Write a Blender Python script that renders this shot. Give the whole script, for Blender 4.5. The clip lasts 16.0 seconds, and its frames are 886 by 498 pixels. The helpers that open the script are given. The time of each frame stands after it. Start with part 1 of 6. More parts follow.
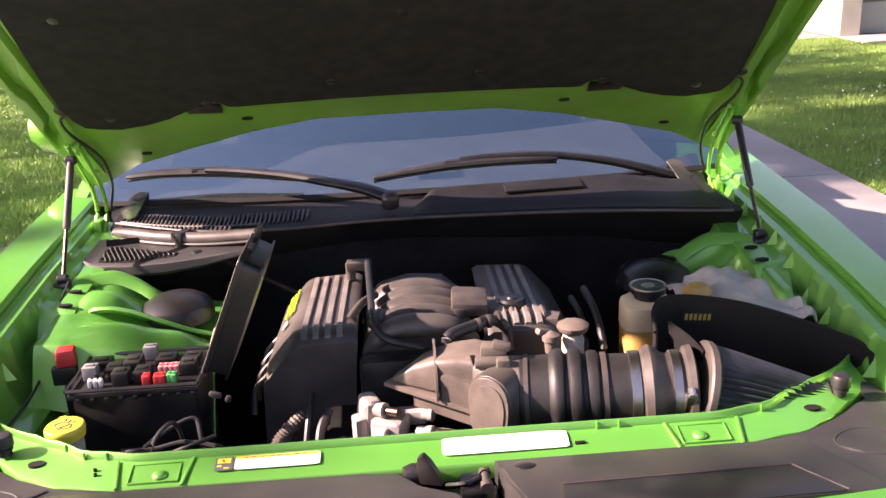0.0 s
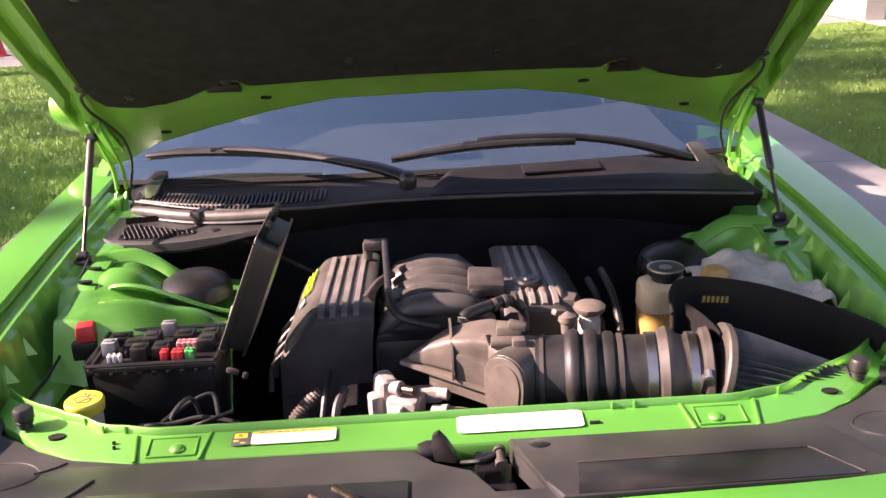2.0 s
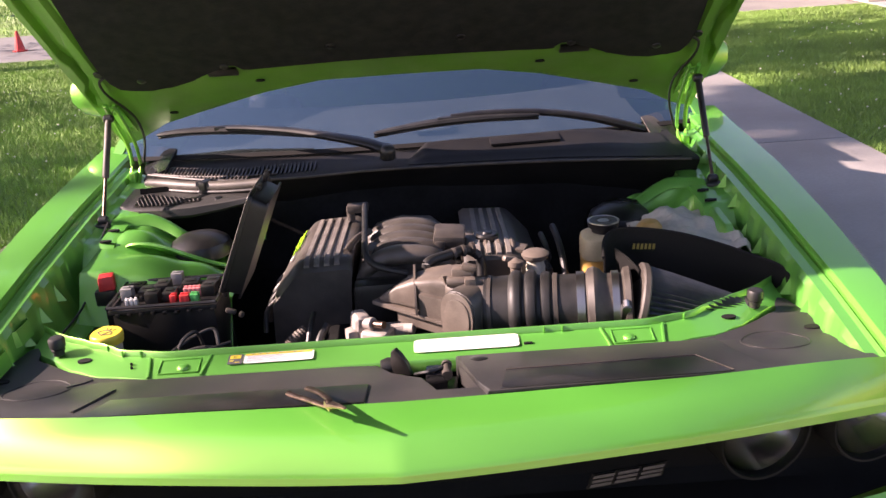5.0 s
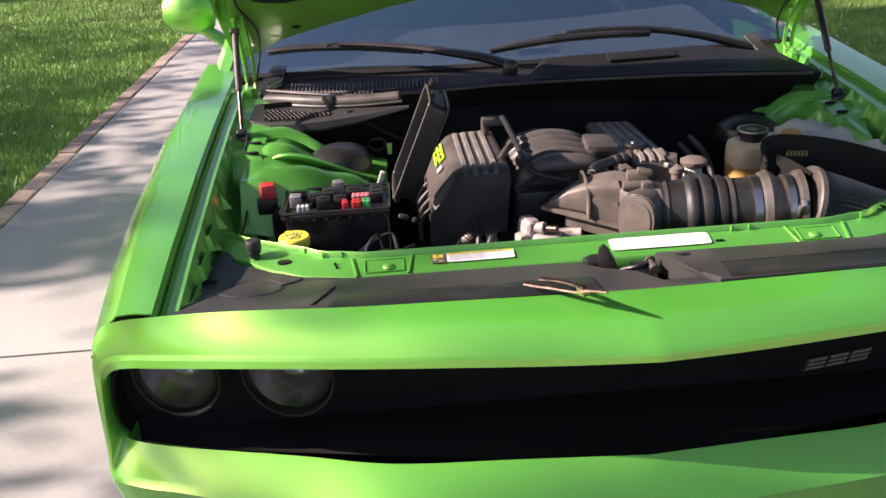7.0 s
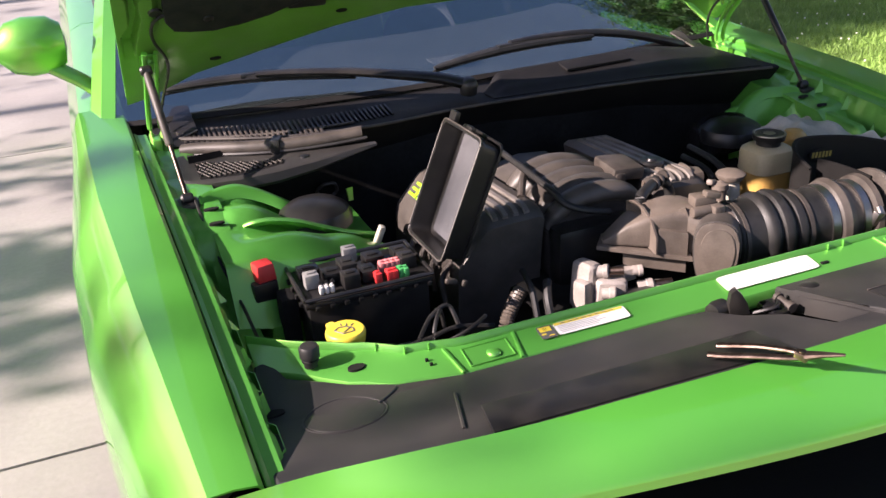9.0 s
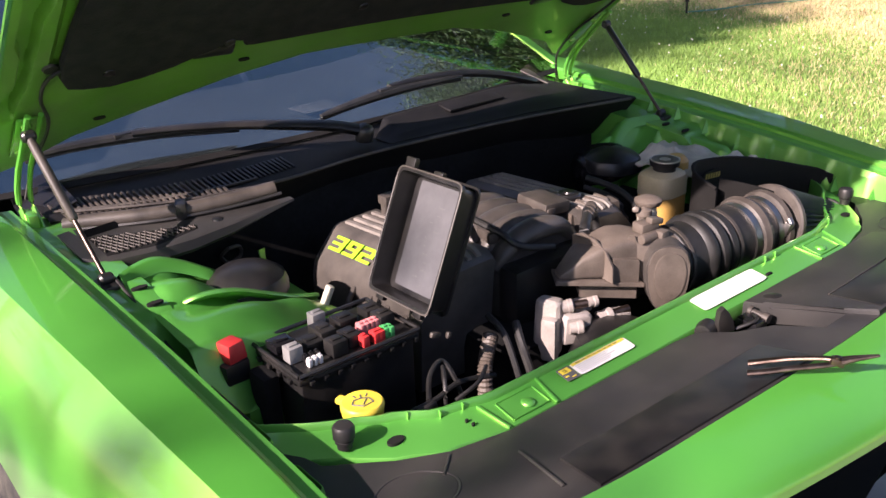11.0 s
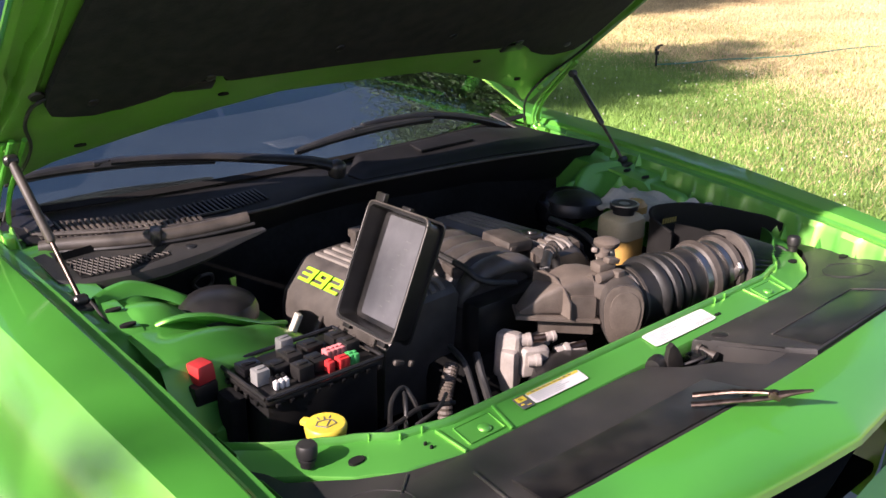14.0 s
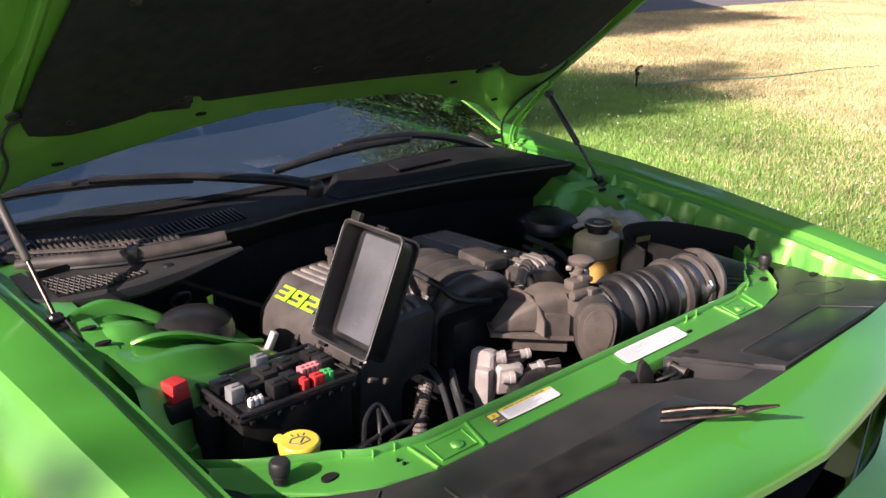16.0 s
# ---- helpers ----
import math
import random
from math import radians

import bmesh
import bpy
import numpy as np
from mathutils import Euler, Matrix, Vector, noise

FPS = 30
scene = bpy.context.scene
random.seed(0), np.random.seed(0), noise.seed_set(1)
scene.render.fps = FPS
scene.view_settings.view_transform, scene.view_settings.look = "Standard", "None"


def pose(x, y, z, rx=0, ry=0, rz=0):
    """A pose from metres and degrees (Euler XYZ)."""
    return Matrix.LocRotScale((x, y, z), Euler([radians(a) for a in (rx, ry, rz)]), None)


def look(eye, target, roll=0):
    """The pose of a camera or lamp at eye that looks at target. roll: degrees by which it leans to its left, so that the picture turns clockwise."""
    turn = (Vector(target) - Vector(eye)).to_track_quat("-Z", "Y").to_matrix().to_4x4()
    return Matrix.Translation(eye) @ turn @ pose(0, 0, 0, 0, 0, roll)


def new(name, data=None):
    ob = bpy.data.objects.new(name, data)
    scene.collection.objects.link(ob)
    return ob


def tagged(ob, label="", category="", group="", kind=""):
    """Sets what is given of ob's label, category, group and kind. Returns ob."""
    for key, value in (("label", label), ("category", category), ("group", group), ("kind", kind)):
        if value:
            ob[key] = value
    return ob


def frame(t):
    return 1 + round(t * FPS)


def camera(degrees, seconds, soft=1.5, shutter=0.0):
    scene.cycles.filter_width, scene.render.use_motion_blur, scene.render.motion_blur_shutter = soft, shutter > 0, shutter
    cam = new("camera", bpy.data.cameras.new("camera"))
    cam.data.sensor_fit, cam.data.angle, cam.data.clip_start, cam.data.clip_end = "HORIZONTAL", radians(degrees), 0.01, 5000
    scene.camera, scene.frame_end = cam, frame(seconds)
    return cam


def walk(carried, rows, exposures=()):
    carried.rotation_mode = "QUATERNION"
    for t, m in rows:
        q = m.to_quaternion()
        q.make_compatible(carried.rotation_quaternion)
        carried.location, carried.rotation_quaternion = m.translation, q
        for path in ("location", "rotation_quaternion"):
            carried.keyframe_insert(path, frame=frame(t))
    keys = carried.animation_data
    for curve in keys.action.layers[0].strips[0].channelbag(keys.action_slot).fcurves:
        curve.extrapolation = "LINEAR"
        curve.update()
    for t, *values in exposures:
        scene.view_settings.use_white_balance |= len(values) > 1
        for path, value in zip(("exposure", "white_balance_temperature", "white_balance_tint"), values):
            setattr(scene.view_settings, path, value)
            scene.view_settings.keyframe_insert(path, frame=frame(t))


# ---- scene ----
cam = camera(53.0, 16.0)
EXPOSURES = [(0.0, 2.22, 7100, 44), (3.0, 2.10, 7000, 42), (5.5, 1.75, 6800, 37), (6.5, 1.56, 6600, 31), (8.0, 1.52, 6450, 29), (11.0, 1.40, 6350, 32), (14.5, 1.22, 6250, 29), (16.0, 1.15, 6250, 28)]
PATH = [
    (0, (-0.014, -1.151, 1.545), (0.061, 0.741, 0.901), -3.0),
    (0.5, (-0.009, -1.151, 1.543), (0.035, 0.739, 0.893), -3.4),
    (1, (-0.005, -1.15, 1.546), (0.001, 0.742, 0.898), -3.6),
    (1.5, (-0.01, -1.154, 1.542), (-0.009, 0.738, 0.896), -3.6),
    (2, (-0.013, -1.154, 1.537), (0.02, 0.728, 0.862), -2.9),
    (2.5, (-0.006, -1.16, 1.535), (0.08, 0.715, 0.846), -2.5),
    (3, (0.001, -1.162, 1.535), (0.134, 0.704, 0.829), -2.7),
    (3.2, (0.007, -1.156, 1.531), (0.146, 0.707, 0.818), -2.8),
    (5.3, (0.085, -1.479, 1.559), (0.062, 0.396, 0.865), -4.1),
    (5.5, (0.03, -1.511, 1.558), (0.003, 0.362, 0.857), -4.1),
    (6, (-0.144, -1.598, 1.551), (-0.157, 0.249, 0.784), -4.2),
    (6.5, (-0.251, -1.591, 1.537), (-0.238, 0.237, 0.726), -3.0),
    (7, (-0.354, -1.482, 1.53), (-0.275, 0.341, 0.711), -3.3),
    (7.5, (-0.461, -1.371, 1.524), (-0.261, 0.439, 0.698), -3.2),
    (8, (-0.605, -1.274, 1.521), (-0.24, 0.506, 0.686), -2.9),
    (8.2, (-0.671, -1.229, 1.53), (-0.241, 0.531, 0.684), -3.0),
    (10.3, (-1.018, -0.799, 1.536), (-0.062, 0.761, 0.73), -3.6),
    (10.5, (-1.066, -0.785, 1.537), (-0.047, 0.739, 0.738), -3.4),
    (11, (-1.139, -0.774, 1.535), (0.024, 0.652, 0.749), -2.0),
    (11.5, (-1.159, -0.791, 1.537), (0.08, 0.574, 0.762), -0.6),
    (12, (-1.156, -0.81, 1.53), (0.083, 0.549, 0.745), -0.2),
    (12.5, (-1.154, -0.814, 1.535), (0.099, 0.542, 0.767), -0.2),
    (13, (-1.159, -0.823, 1.545), (0.104, 0.533, 0.792), -0.1),
    (13.5, (-1.164, -0.83, 1.548), (0.101, 0.537, 0.819), 0.5),
    (14, (-1.177, -0.831, 1.547), (0.06, 0.576, 0.847), 0.5),
    (14.5, (-1.178, -0.833, 1.548), (0.053, 0.582, 0.855), 0.6),
    (15, (-1.178, -0.839, 1.549), (0.064, 0.572, 0.865), 0.7),
    (15.5, (-1.178, -0.849, 1.552), (0.08, 0.554, 0.883), 0.6),
    (16, (-1.176, -0.855, 1.552), (0.097, 0.539, 0.893), 0.8),
]
walk(cam, [(t, look(eye, target, roll)) for t, eye, target, roll in PATH], EXPOSURES)

# ---- light ----
SUN_ELEVATION, SUN_FROM = 31.5, 271.0   # degrees; compass from +y, clockwise
world = bpy.data.worlds.new("sky_world")
scene.world = world
world.use_nodes = True
wn = world.node_tree.nodes
sky = wn.new("ShaderNodeTexSky")
sky.sky_type, sky.sun_disc = "NISHITA", False
sky.sun_elevation, sky.sun_rotation = radians(SUN_ELEVATION), radians(SUN_FROM)
wn["Background"].inputs["Strength"].default_value = 0.074
world.node_tree.links.new(sky.outputs[0], wn["Background"].inputs["Color"])
sun_data = bpy.data.lights.new("sun", "SUN")
sun_data.energy, sun_data.angle, sun_data.color = 5.0, radians(0.6), (1.0, 0.90, 0.75)
sun = new("sun", sun_data)
az, el = radians(SUN_FROM), radians(SUN_ELEVATION)
sun_way = Vector((math.sin(az) * math.cos(el), math.cos(az) * math.cos(el), math.sin(el)))
sun.matrix_world = look(sun_way * 30, (0, 0, 0))


# ---- materials ----
def material(name, color, rough=0.5, metal=0.0, coat=0.0, var=0.15, scale=8.0, fine=120.0, bump=0.1, dust=0.0,
             dust_color=(0.35, 0.31, 0.25), spec=0.5, rvar=0.15, second=None, island=0.0, per_object=0.0, alpha_noise=None):
    """A surface with a base colour, variation at two scales, fine relief and optional dust."""
    m = bpy.data.materials.new(name)
    m.use_nodes = True
    nt = m.node_tree
    n, link = nt.nodes, nt.links.new
    p = n["Principled BSDF"]
    p.inputs["Roughness"].default_value = rough
    p.inputs["Metallic"].default_value = metal
    p.inputs["Coat Weight"].default_value = coat
    p.inputs["Coat Roughness"].default_value = 0.04
    p.inputs["Specular IOR Level"].default_value = spec
    tc = n.new("ShaderNodeTexCoord")
    big = n.new("ShaderNodeTexNoise")
    big.inputs["Scale"].default_value, big.inputs["Detail"].default_value = scale, 6.0
    small = n.new("ShaderNodeTexNoise")
    small.inputs["Scale"].default_value, small.inputs["Detail"].default_value = fine, 4.0
    link(tc.outputs["Object"], big.inputs["Vector"])
    link(tc.outputs["Object"], small.inputs["Vector"])
    low = tuple(c * (1 - var) for c in color) if second is None else second
    high = tuple(min(1.0, c * (1 + var)) for c in color) if second is None else color
    mix = n.new("ShaderNodeMix")
    mix.data_type = "RGBA"
    mix.inputs["A"].default_value, mix.inputs["B"].default_value = (*low, 1), (*high, 1)
    ramp = n.new("ShaderNodeMapRange")
    ramp.inputs["From Min"].default_value, ramp.inputs["From Max"].default_value = 0.35, 0.65
    link(big.outputs["Fac"], ramp.inputs["Value"])
    link(ramp.outputs["Result"], mix.inputs["Factor"])
    out = mix.outputs["Result"]
    grain = n.new("ShaderNodeMix")
    grain.data_type, grain.blend_type = "RGBA", "MULTIPLY"
    grain.inputs["Factor"].default_value = min(1.0, var * 1.5)
    link(out, grain.inputs["A"])
    link(small.outputs["Fac"], grain.inputs["B"])
    out = grain.outputs["Result"]
    if island or per_object:
        vary = n.new("ShaderNodeHueSaturation")
        src = n.new("ShaderNodeNewGeometry").outputs["Random Per Island"] if island else n.new("ShaderNodeObjectInfo").outputs["Random"]
        span = n.new("ShaderNodeMapRange")
        span.inputs["To Min"].default_value, span.inputs["To Max"].default_value = 1 - (island or per_object), 1 + (island or per_object)
        link(src, span.inputs["Value"])
        link(span.outputs["Result"], vary.inputs["Value"])
        link(out, vary.inputs["Color"])
        out = vary.outputs["Color"]
    if dust:
        cloud = n.new("ShaderNodeTexNoise")
        cloud.inputs["Scale"].default_value, cloud.inputs["Detail"].default_value = scale * 2.3, 8.0
        link(tc.outputs["Object"], cloud.inputs["Vector"])
        amount = n.new("ShaderNodeMapRange")
        amount.inputs["From Min"].default_value, amount.inputs["From Max"].default_value = 0.35, 0.75
        amount.inputs["To Max"].default_value = dust
        link(cloud.outputs["Fac"], amount.inputs["Value"])
        dm = n.new("ShaderNodeMix")
        dm.data_type = "RGBA"
        dm.inputs["B"].default_value = (*dust_color, 1)
        link(amount.outputs["Result"], dm.inputs["Factor"])
        link(out, dm.inputs["A"])
        out = dm.outputs["Result"]
    link(out, p.inputs["Base Color"])
    if rvar:
        rr = n.new("ShaderNodeMapRange")
        rr.inputs["To Min"].default_value, rr.inputs["To Max"].default_value = max(0.02, rough * (1 - rvar)), min(1.0, rough * (1 + rvar))
        link(big.outputs["Fac"], rr.inputs["Value"])
        link(rr.outputs["Result"], p.inputs["Roughness"])
    if bump:
        b = n.new("ShaderNodeBump")
        b.inputs["Strength"].default_value, b.inputs["Distance"].default_value = bump, 0.002
        link(small.outputs["Fac"], b.inputs["Height"])
        link(b.outputs["Normal"], p.inputs["Normal"])
    return m


def flake_paint(name, deep, flake, share, rough, coat):
    """Deep pigment with a share of bright metal flakes under a clear coat."""
    m = material(name, deep, 0.5, 0, coat, 0.06, 3, 900, 0.012, 0.03)
    n, link = m.node_tree.nodes, m.node_tree.links.new
    pigment = n["Principled BSDF"]
    metal = n.new("ShaderNodeBsdfPrincipled")
    metal.inputs["Base Color"].default_value = (*flake, 1)
    metal.inputs["Metallic"].default_value, metal.inputs["Roughness"].default_value = 1.0, rough
    metal.inputs["Coat Weight"].default_value, metal.inputs["Coat Roughness"].default_value = coat, 0.04
    mix = n.new("ShaderNodeMixShader")
    mix.inputs[0].default_value = share
    link(pigment.outputs[0], mix.inputs[1])
    link(metal.outputs[0], mix.inputs[2])
    link(mix.outputs[0], n["Material Output"].inputs["Surface"])
    return m


PAINT = flake_paint("lime_green_paint", (0.050, 0.34, 0.033), (0.55, 0.92, 0.085), 0.27, 0.40, 1.0)
BAYPAINT = flake_paint("lime_green_bay_paint", (0.055, 0.31, 0.040), (0.40, 0.74, 0.11), 0.28, 0.42, 0.7)
BLACK = material("black_moulded_plastic", (0.010, 0.010, 0.012), 0.24, 0, 0, 0.2, 9, 500, 0.05, 0.012)
SATIN = material("satin_black_plastic", (0.010, 0.010, 0.011), 0.36, 0, 0, 0.25, 9, 400, 0.06, 0.05)
DUSTY = material("dusty_grey_plastic", (0.055, 0.046, 0.039), 0.52, 0, 0, 0.3, 12, 350, 0.12, 0.24, (0.20, 0.17, 0.14))
COVER = material("charcoal_cover_plastic", (0.072, 0.064, 0.057), 0.45, 0, 0, 0.25, 12, 400, 0.10, 0.25, (0.17, 0.145, 0.12))
# Rib colour is lifted to stand for sun catching the worn, dusty tops.
RIB = material("dusty_worn_sunlit_rib_tops", (0.21, 0.19, 0.17), 0.42, 0, 0, 0.25, 20, 400, 0.10, 0.3, (0.26, 0.22, 0.19))
WARMDUST = material("warm_pale_dusty_plastic", (0.125, 0.101, 0.082), 0.48, 0, 0, 0.28, 14, 350, 0.12, 0.28, (0.21, 0.18, 0.15))
FRAMEPAINT = material("thin_green_underside_paint", (0.115, 0.35, 0.032), 0.45, 0.25, 0.2, 0.12, 6, 300, 0.03, 0.12)
PALEAMBER = material("pale_tank_plastic", (0.52, 0.43, 0.25), 0.42, 0, 0, 0.12, 9, 200, 0.05, 0.08)
SHROUD = material("grained_shroud_plastic", (0.024, 0.0235, 0.024), 0.52, 0, 0, 0.2, 5, 700, 0.18, 0.06)
RUBBER = material("black_rubber", (0.013, 0.013, 0.013), 0.5, 0, 0, 0.3, 15, 300, 0.12, 0.04)
COWL = material("black_cowl_plastic", (0.010, 0.010, 0.011), 0.58, 0, 0, 0.2, 9, 500, 0.08, 0.015, spec=0.2)
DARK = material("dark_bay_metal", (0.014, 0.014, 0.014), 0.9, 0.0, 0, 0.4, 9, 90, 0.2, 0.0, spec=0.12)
PAD = material("black_hood_felt", (0.013, 0.014, 0.017), 0.95, 0, 0, 0.2, 14, 260, 0.5, 0.03, spec=0.2)
STEEL = material("brushed_steel", (0.42, 0.40, 0.38), 0.34, 1, 0, 0.12, 20, 260, 0.06, 0.05)
LAMPBOWL = material("lamp_bowl", (0.25, 0.25, 0.26), 0.20, 1, 0, 0.1, 20, 200, 0.0)
TOOL = material("worn_tool_steel", (0.17, 0.125, 0.105), 0.40, 1, 0, 0.3, 60, 300, 0.15, 0.15, (0.12, 0.06, 0.03))
CAST = material("cast_aluminium", (0.38, 0.34, 0.31), 0.55, 0.15, 0, 0.2, 18, 260, 0.3, 0.2, (0.30, 0.25, 0.2))
AMBER = material("amber_tank_plastic", (0.52, 0.31, 0.08), 0.4, 0, 0, 0.15, 9, 200, 0.05, 0.06)
MILKY = material("milky_tank_plastic", (0.58, 0.54, 0.44), 0.45, 0, 0, 0.2, 12, 160, 0.2, 0.15)
YELLOW = material("yellow_cap_plastic", (0.76, 0.60, 0.05), 0.42, 0, 0, 0.08, 20, 300, 0.05, 0.06)
RED = material("red_plastic", (0.55, 0.03, 0.03), 0.45, 0, 0, 0.1, 30, 300, 0.05, 0.04)
PINK = material("pink_fuse_plastic", (0.65, 0.22, 0.22), 0.4, 0, 0, 0.1, 30, 300, 0.05)
GREENP = material("green_fuse_plastic", (0.05, 0.35, 0.10), 0.4, 0, 0, 0.1, 30, 300, 0.05)
WHITEP = material("white_plastic", (0.62, 0.62, 0.60), 0.45, 0, 0, 0.08, 30, 300, 0.05, 0.08)
CHART = material("worn_chart_paper", (0.085, 0.085, 0.092), 0.5, 0, 0, 0.08, 30, 200, 0.05, 0.05, (0.28, 0.28, 0.28))
GREYP = material("grey_relay_plastic", (0.24, 0.24, 0.235), 0.45, 0, 0, 0.1, 30, 300, 0.05, 0.08)
LABEL = material("white_label_paper", (0.74, 0.73, 0.70), 0.45, 0, 0, 0.05, 12, 300, 0.02, 0.06)
INK = material("label_ink", (0.10, 0.10, 0.10), 0.5, 0, 0, 0.05, 40, 300, 0.0)
GREYINK = material("grey_label_ink", (0.36, 0.36, 0.36), 0.5, 0, 0, 0.05, 40, 300, 0.0)
LIMEINK = material("lime_badge_ink", (0.30, 0.62, 0.02), 0.4, 0, 0, 0.06, 30, 300, 0.0)
GOLDINK = material("gold_badge_ink", (0.30, 0.22, 0.05), 0.5, 0, 0, 0.06, 30, 300, 0.0)
FILTER = material("dark_filter_media", (0.035, 0.042, 0.058), 0.6, 0, 0, 0.25, 30, 500, 0.3, 0.05)
CONCRETE = material("driveway_concrete", (0.285, 0.275, 0.260), 0.85, 0, 0, 0.16, 1.3, 45, 0.5, 0.30, (0.26, 0.23, 0.21), per_object=0.04)
BRICK = material("red_edging_brick", (0.38, 0.27, 0.22), 0.9, 0, 0, 0.25, 9, 90, 0.6, 0.25, (0.22, 0.18, 0.13), per_object=0.15)
ASPHALT = material("road_asphalt", (0.16, 0.155, 0.15), 0.9, 0, 0, 0.12, 2, 120, 0.5)
SOIL = material("lawn_soil", (0.15, 0.27, 0.06), 0.95, 0, 0, 0.25, 0.8, 25, 0.8, 0.25, (0.22, 0.19, 0.08))


def dry_out(m, straw):
    """Turns a lawn's colour to straw out to the right, where it has dried."""
    n, link = m.node_tree.nodes, m.node_tree.links.new
    p = n["Principled BSDF"]
    old = p.inputs["Base Color"].links[0].from_socket
    tc, cut, cloud = n.new("ShaderNodeTexCoord"), n.new("ShaderNodeSeparateXYZ"), n.new("ShaderNodeTexNoise")
    cloud.inputs["Scale"].default_value, cloud.inputs["Detail"].default_value = 0.55, 5.0
    link(tc.outputs["Object"], cut.inputs[0])
    link(tc.outputs["Object"], cloud.inputs["Vector"])
    tilt, push = n.new("ShaderNodeMath"), n.new("ShaderNodeMath")
    tilt.operation, push.operation = "MULTIPLY_ADD", "MULTIPLY_ADD"
    tilt.inputs[1].default_value = -0.25
    link(cut.outputs["Y"], tilt.inputs[0])
    link(cut.outputs["X"], tilt.inputs[2])
    push.inputs[1].default_value = 6.0
    link(cloud.outputs["Fac"], push.inputs[0])
    link(tilt.outputs[0], push.inputs[2])
    span = n.new("ShaderNodeMapRange")
    span.inputs["From Min"].default_value, span.inputs["From Max"].default_value = 8.6, 11.6
    link(push.outputs[0], span.inputs["Value"])
    mix = n.new("ShaderNodeMix")
    mix.data_type = "RGBA"
    mix.inputs["B"].default_value = (*straw, 1)
    link(span.outputs["Result"], mix.inputs["Factor"])
    link(old, mix.inputs["A"])
    link(mix.outputs["Result"], p.inputs["Base Color"])


dry_out(SOIL, (0.58, 0.47, 0.25))
BLADE = material("grass_blades", (0.225, 0.390, 0.072), 0.6, 0, 0, 0.25, 0.5, 4, 0.0, island=0.18)
DRYBLADE = material("dry_grass_blades", (0.66, 0.53, 0.28), 0.7, 0, 0, 0.2, 0.5, 4, 0.0, island=0.3)
CLOVER = material("white_clover_heads", (0.6, 0.6, 0.5), 0.8, 0, 0, 0.1, 5, 30, 0.0)
STUCCO = material("cream_house_wall", (0.68, 0.60, 0.47), 0.85, 0, 0, 0.08, 3, 60, 0.3, 0.1)
GARAGE = material("grey_door_paint", (0.25, 0.27, 0.24), 0.6, 0, 0, 0.08, 3, 60, 0.1)
BARK = material("tree_bark", (0.14, 0.10, 0.07), 0.95, 0, 0, 0.35, 6, 40, 0.9)
LEAF = material("tree_leaves", (0.06, 0.12, 0.022), 0.55, 0, 0, 0.3, 1.5, 12, 0.0, island=0.4)
TYRE = material("tyre_rubber", (0.02, 0.02, 0.02), 0.8, 0, 0, 0.2, 9, 200, 0.3, 0.2)
RIM = material("dark_alloy_rim", (0.10, 0.10, 0.105), 0.35, 0.9, 0, 0.1, 9, 200, 0.0)
GRILLE = material("matt_black_grille", (0.012, 0.0115, 0.011), 0.75, 0, 0, 0.2, 9, 200, 0.1, spec=0.2)
DASH = material("dark_dashboard", (0.11, 0.122, 0.124), 0.7, 0, 0, 0.2, 9, 200, 0.2)


def glass(name, color, rough=0.0, ior=1.45, coating=(1, 1, 1)):
    m = bpy.data.materials.new(name)
    m.use_nodes = True
    p = m.node_tree.nodes["Principled BSDF"]
    p.inputs["Base Color"].default_value = (*color, 1)
    p.inputs["Transmission Weight"].default_value = 1.0
    p.inputs["Roughness"].default_value, p.inputs["IOR"].default_value = rough, ior
    p.inputs["Specular Tint"].default_value = (*coating, 1)
    return m


def clear_sheet(name, gloss):
    """Thin clear plastic: mostly see-through, with a faint shine."""
    m = bpy.data.materials.new(name)
    m.use_nodes = True
    nt = m.node_tree
    clear, shine, mix = nt.nodes.new("ShaderNodeBsdfTransparent"), nt.nodes.new("ShaderNodeBsdfGlossy"), nt.nodes.new("ShaderNodeMixShader")
    clear.inputs["Color"].default_value = (0.92, 0.94, 0.93, 1)
    shine.inputs["Roughness"].default_value = 0.03
    mix.inputs["Fac"].default_value = gloss
    nt.links.new(clear.outputs["BSDF"], mix.inputs[1])
    nt.links.new(shine.outputs["BSDF"], mix.inputs[2])
    nt.links.new(mix.outputs["Shader"], nt.nodes["Material Output"].inputs["Surface"])
    return m


LENS = clear_sheet("clear_lamp_lens", 0.018)
SCREEN = glass("tinted_windscreen", (0.17, 0.22, 0.235), 0.0, 3.0, (0.78, 1.0, 0.97))


# ---- mesh helpers ----
PLACE = {}


def finish(name, bm, mat, angle=35):
    bmesh.ops.recalc_face_normals(bm, faces=bm.faces[:])
    me = bpy.data.meshes.new(name)
    bm.to_mesh(me)
    bm.free()
    for poly in me.polygons:
        poly.use_smooth = True
    me.set_sharp_from_angle(angle=radians(angle))
    me.materials.append(mat)
    return me


def part(name, bm, mat, parent=None, label="", angle=35):
    """Links a bmesh, drawn in the world's coordinates, as one mesh object under a thing or under a part."""
    ob = new(name, finish(name, bm, mat, angle))
    if parent is not None:
        ob.parent = parent
        base = PLACE.get(parent.name)
        if base is not None:
            ob.matrix_parent_inverse = Matrix.Translation(-base)
    return tagged(ob, label)


def thing(name, at, label, category, group="", kind=""):
    ob = new(name)
    ob.location = at
    ob.empty_display_size = 0.1
    PLACE[ob.name] = Vector(at)
    return tagged(ob, label, category, group, kind)


def lerp(table, v):
    """A value off a table of (key, value) pairs, in straight lines."""
    ks, vs = [k for k, _ in table], [w for _, w in table]
    return float(np.interp(v, ks, vs))


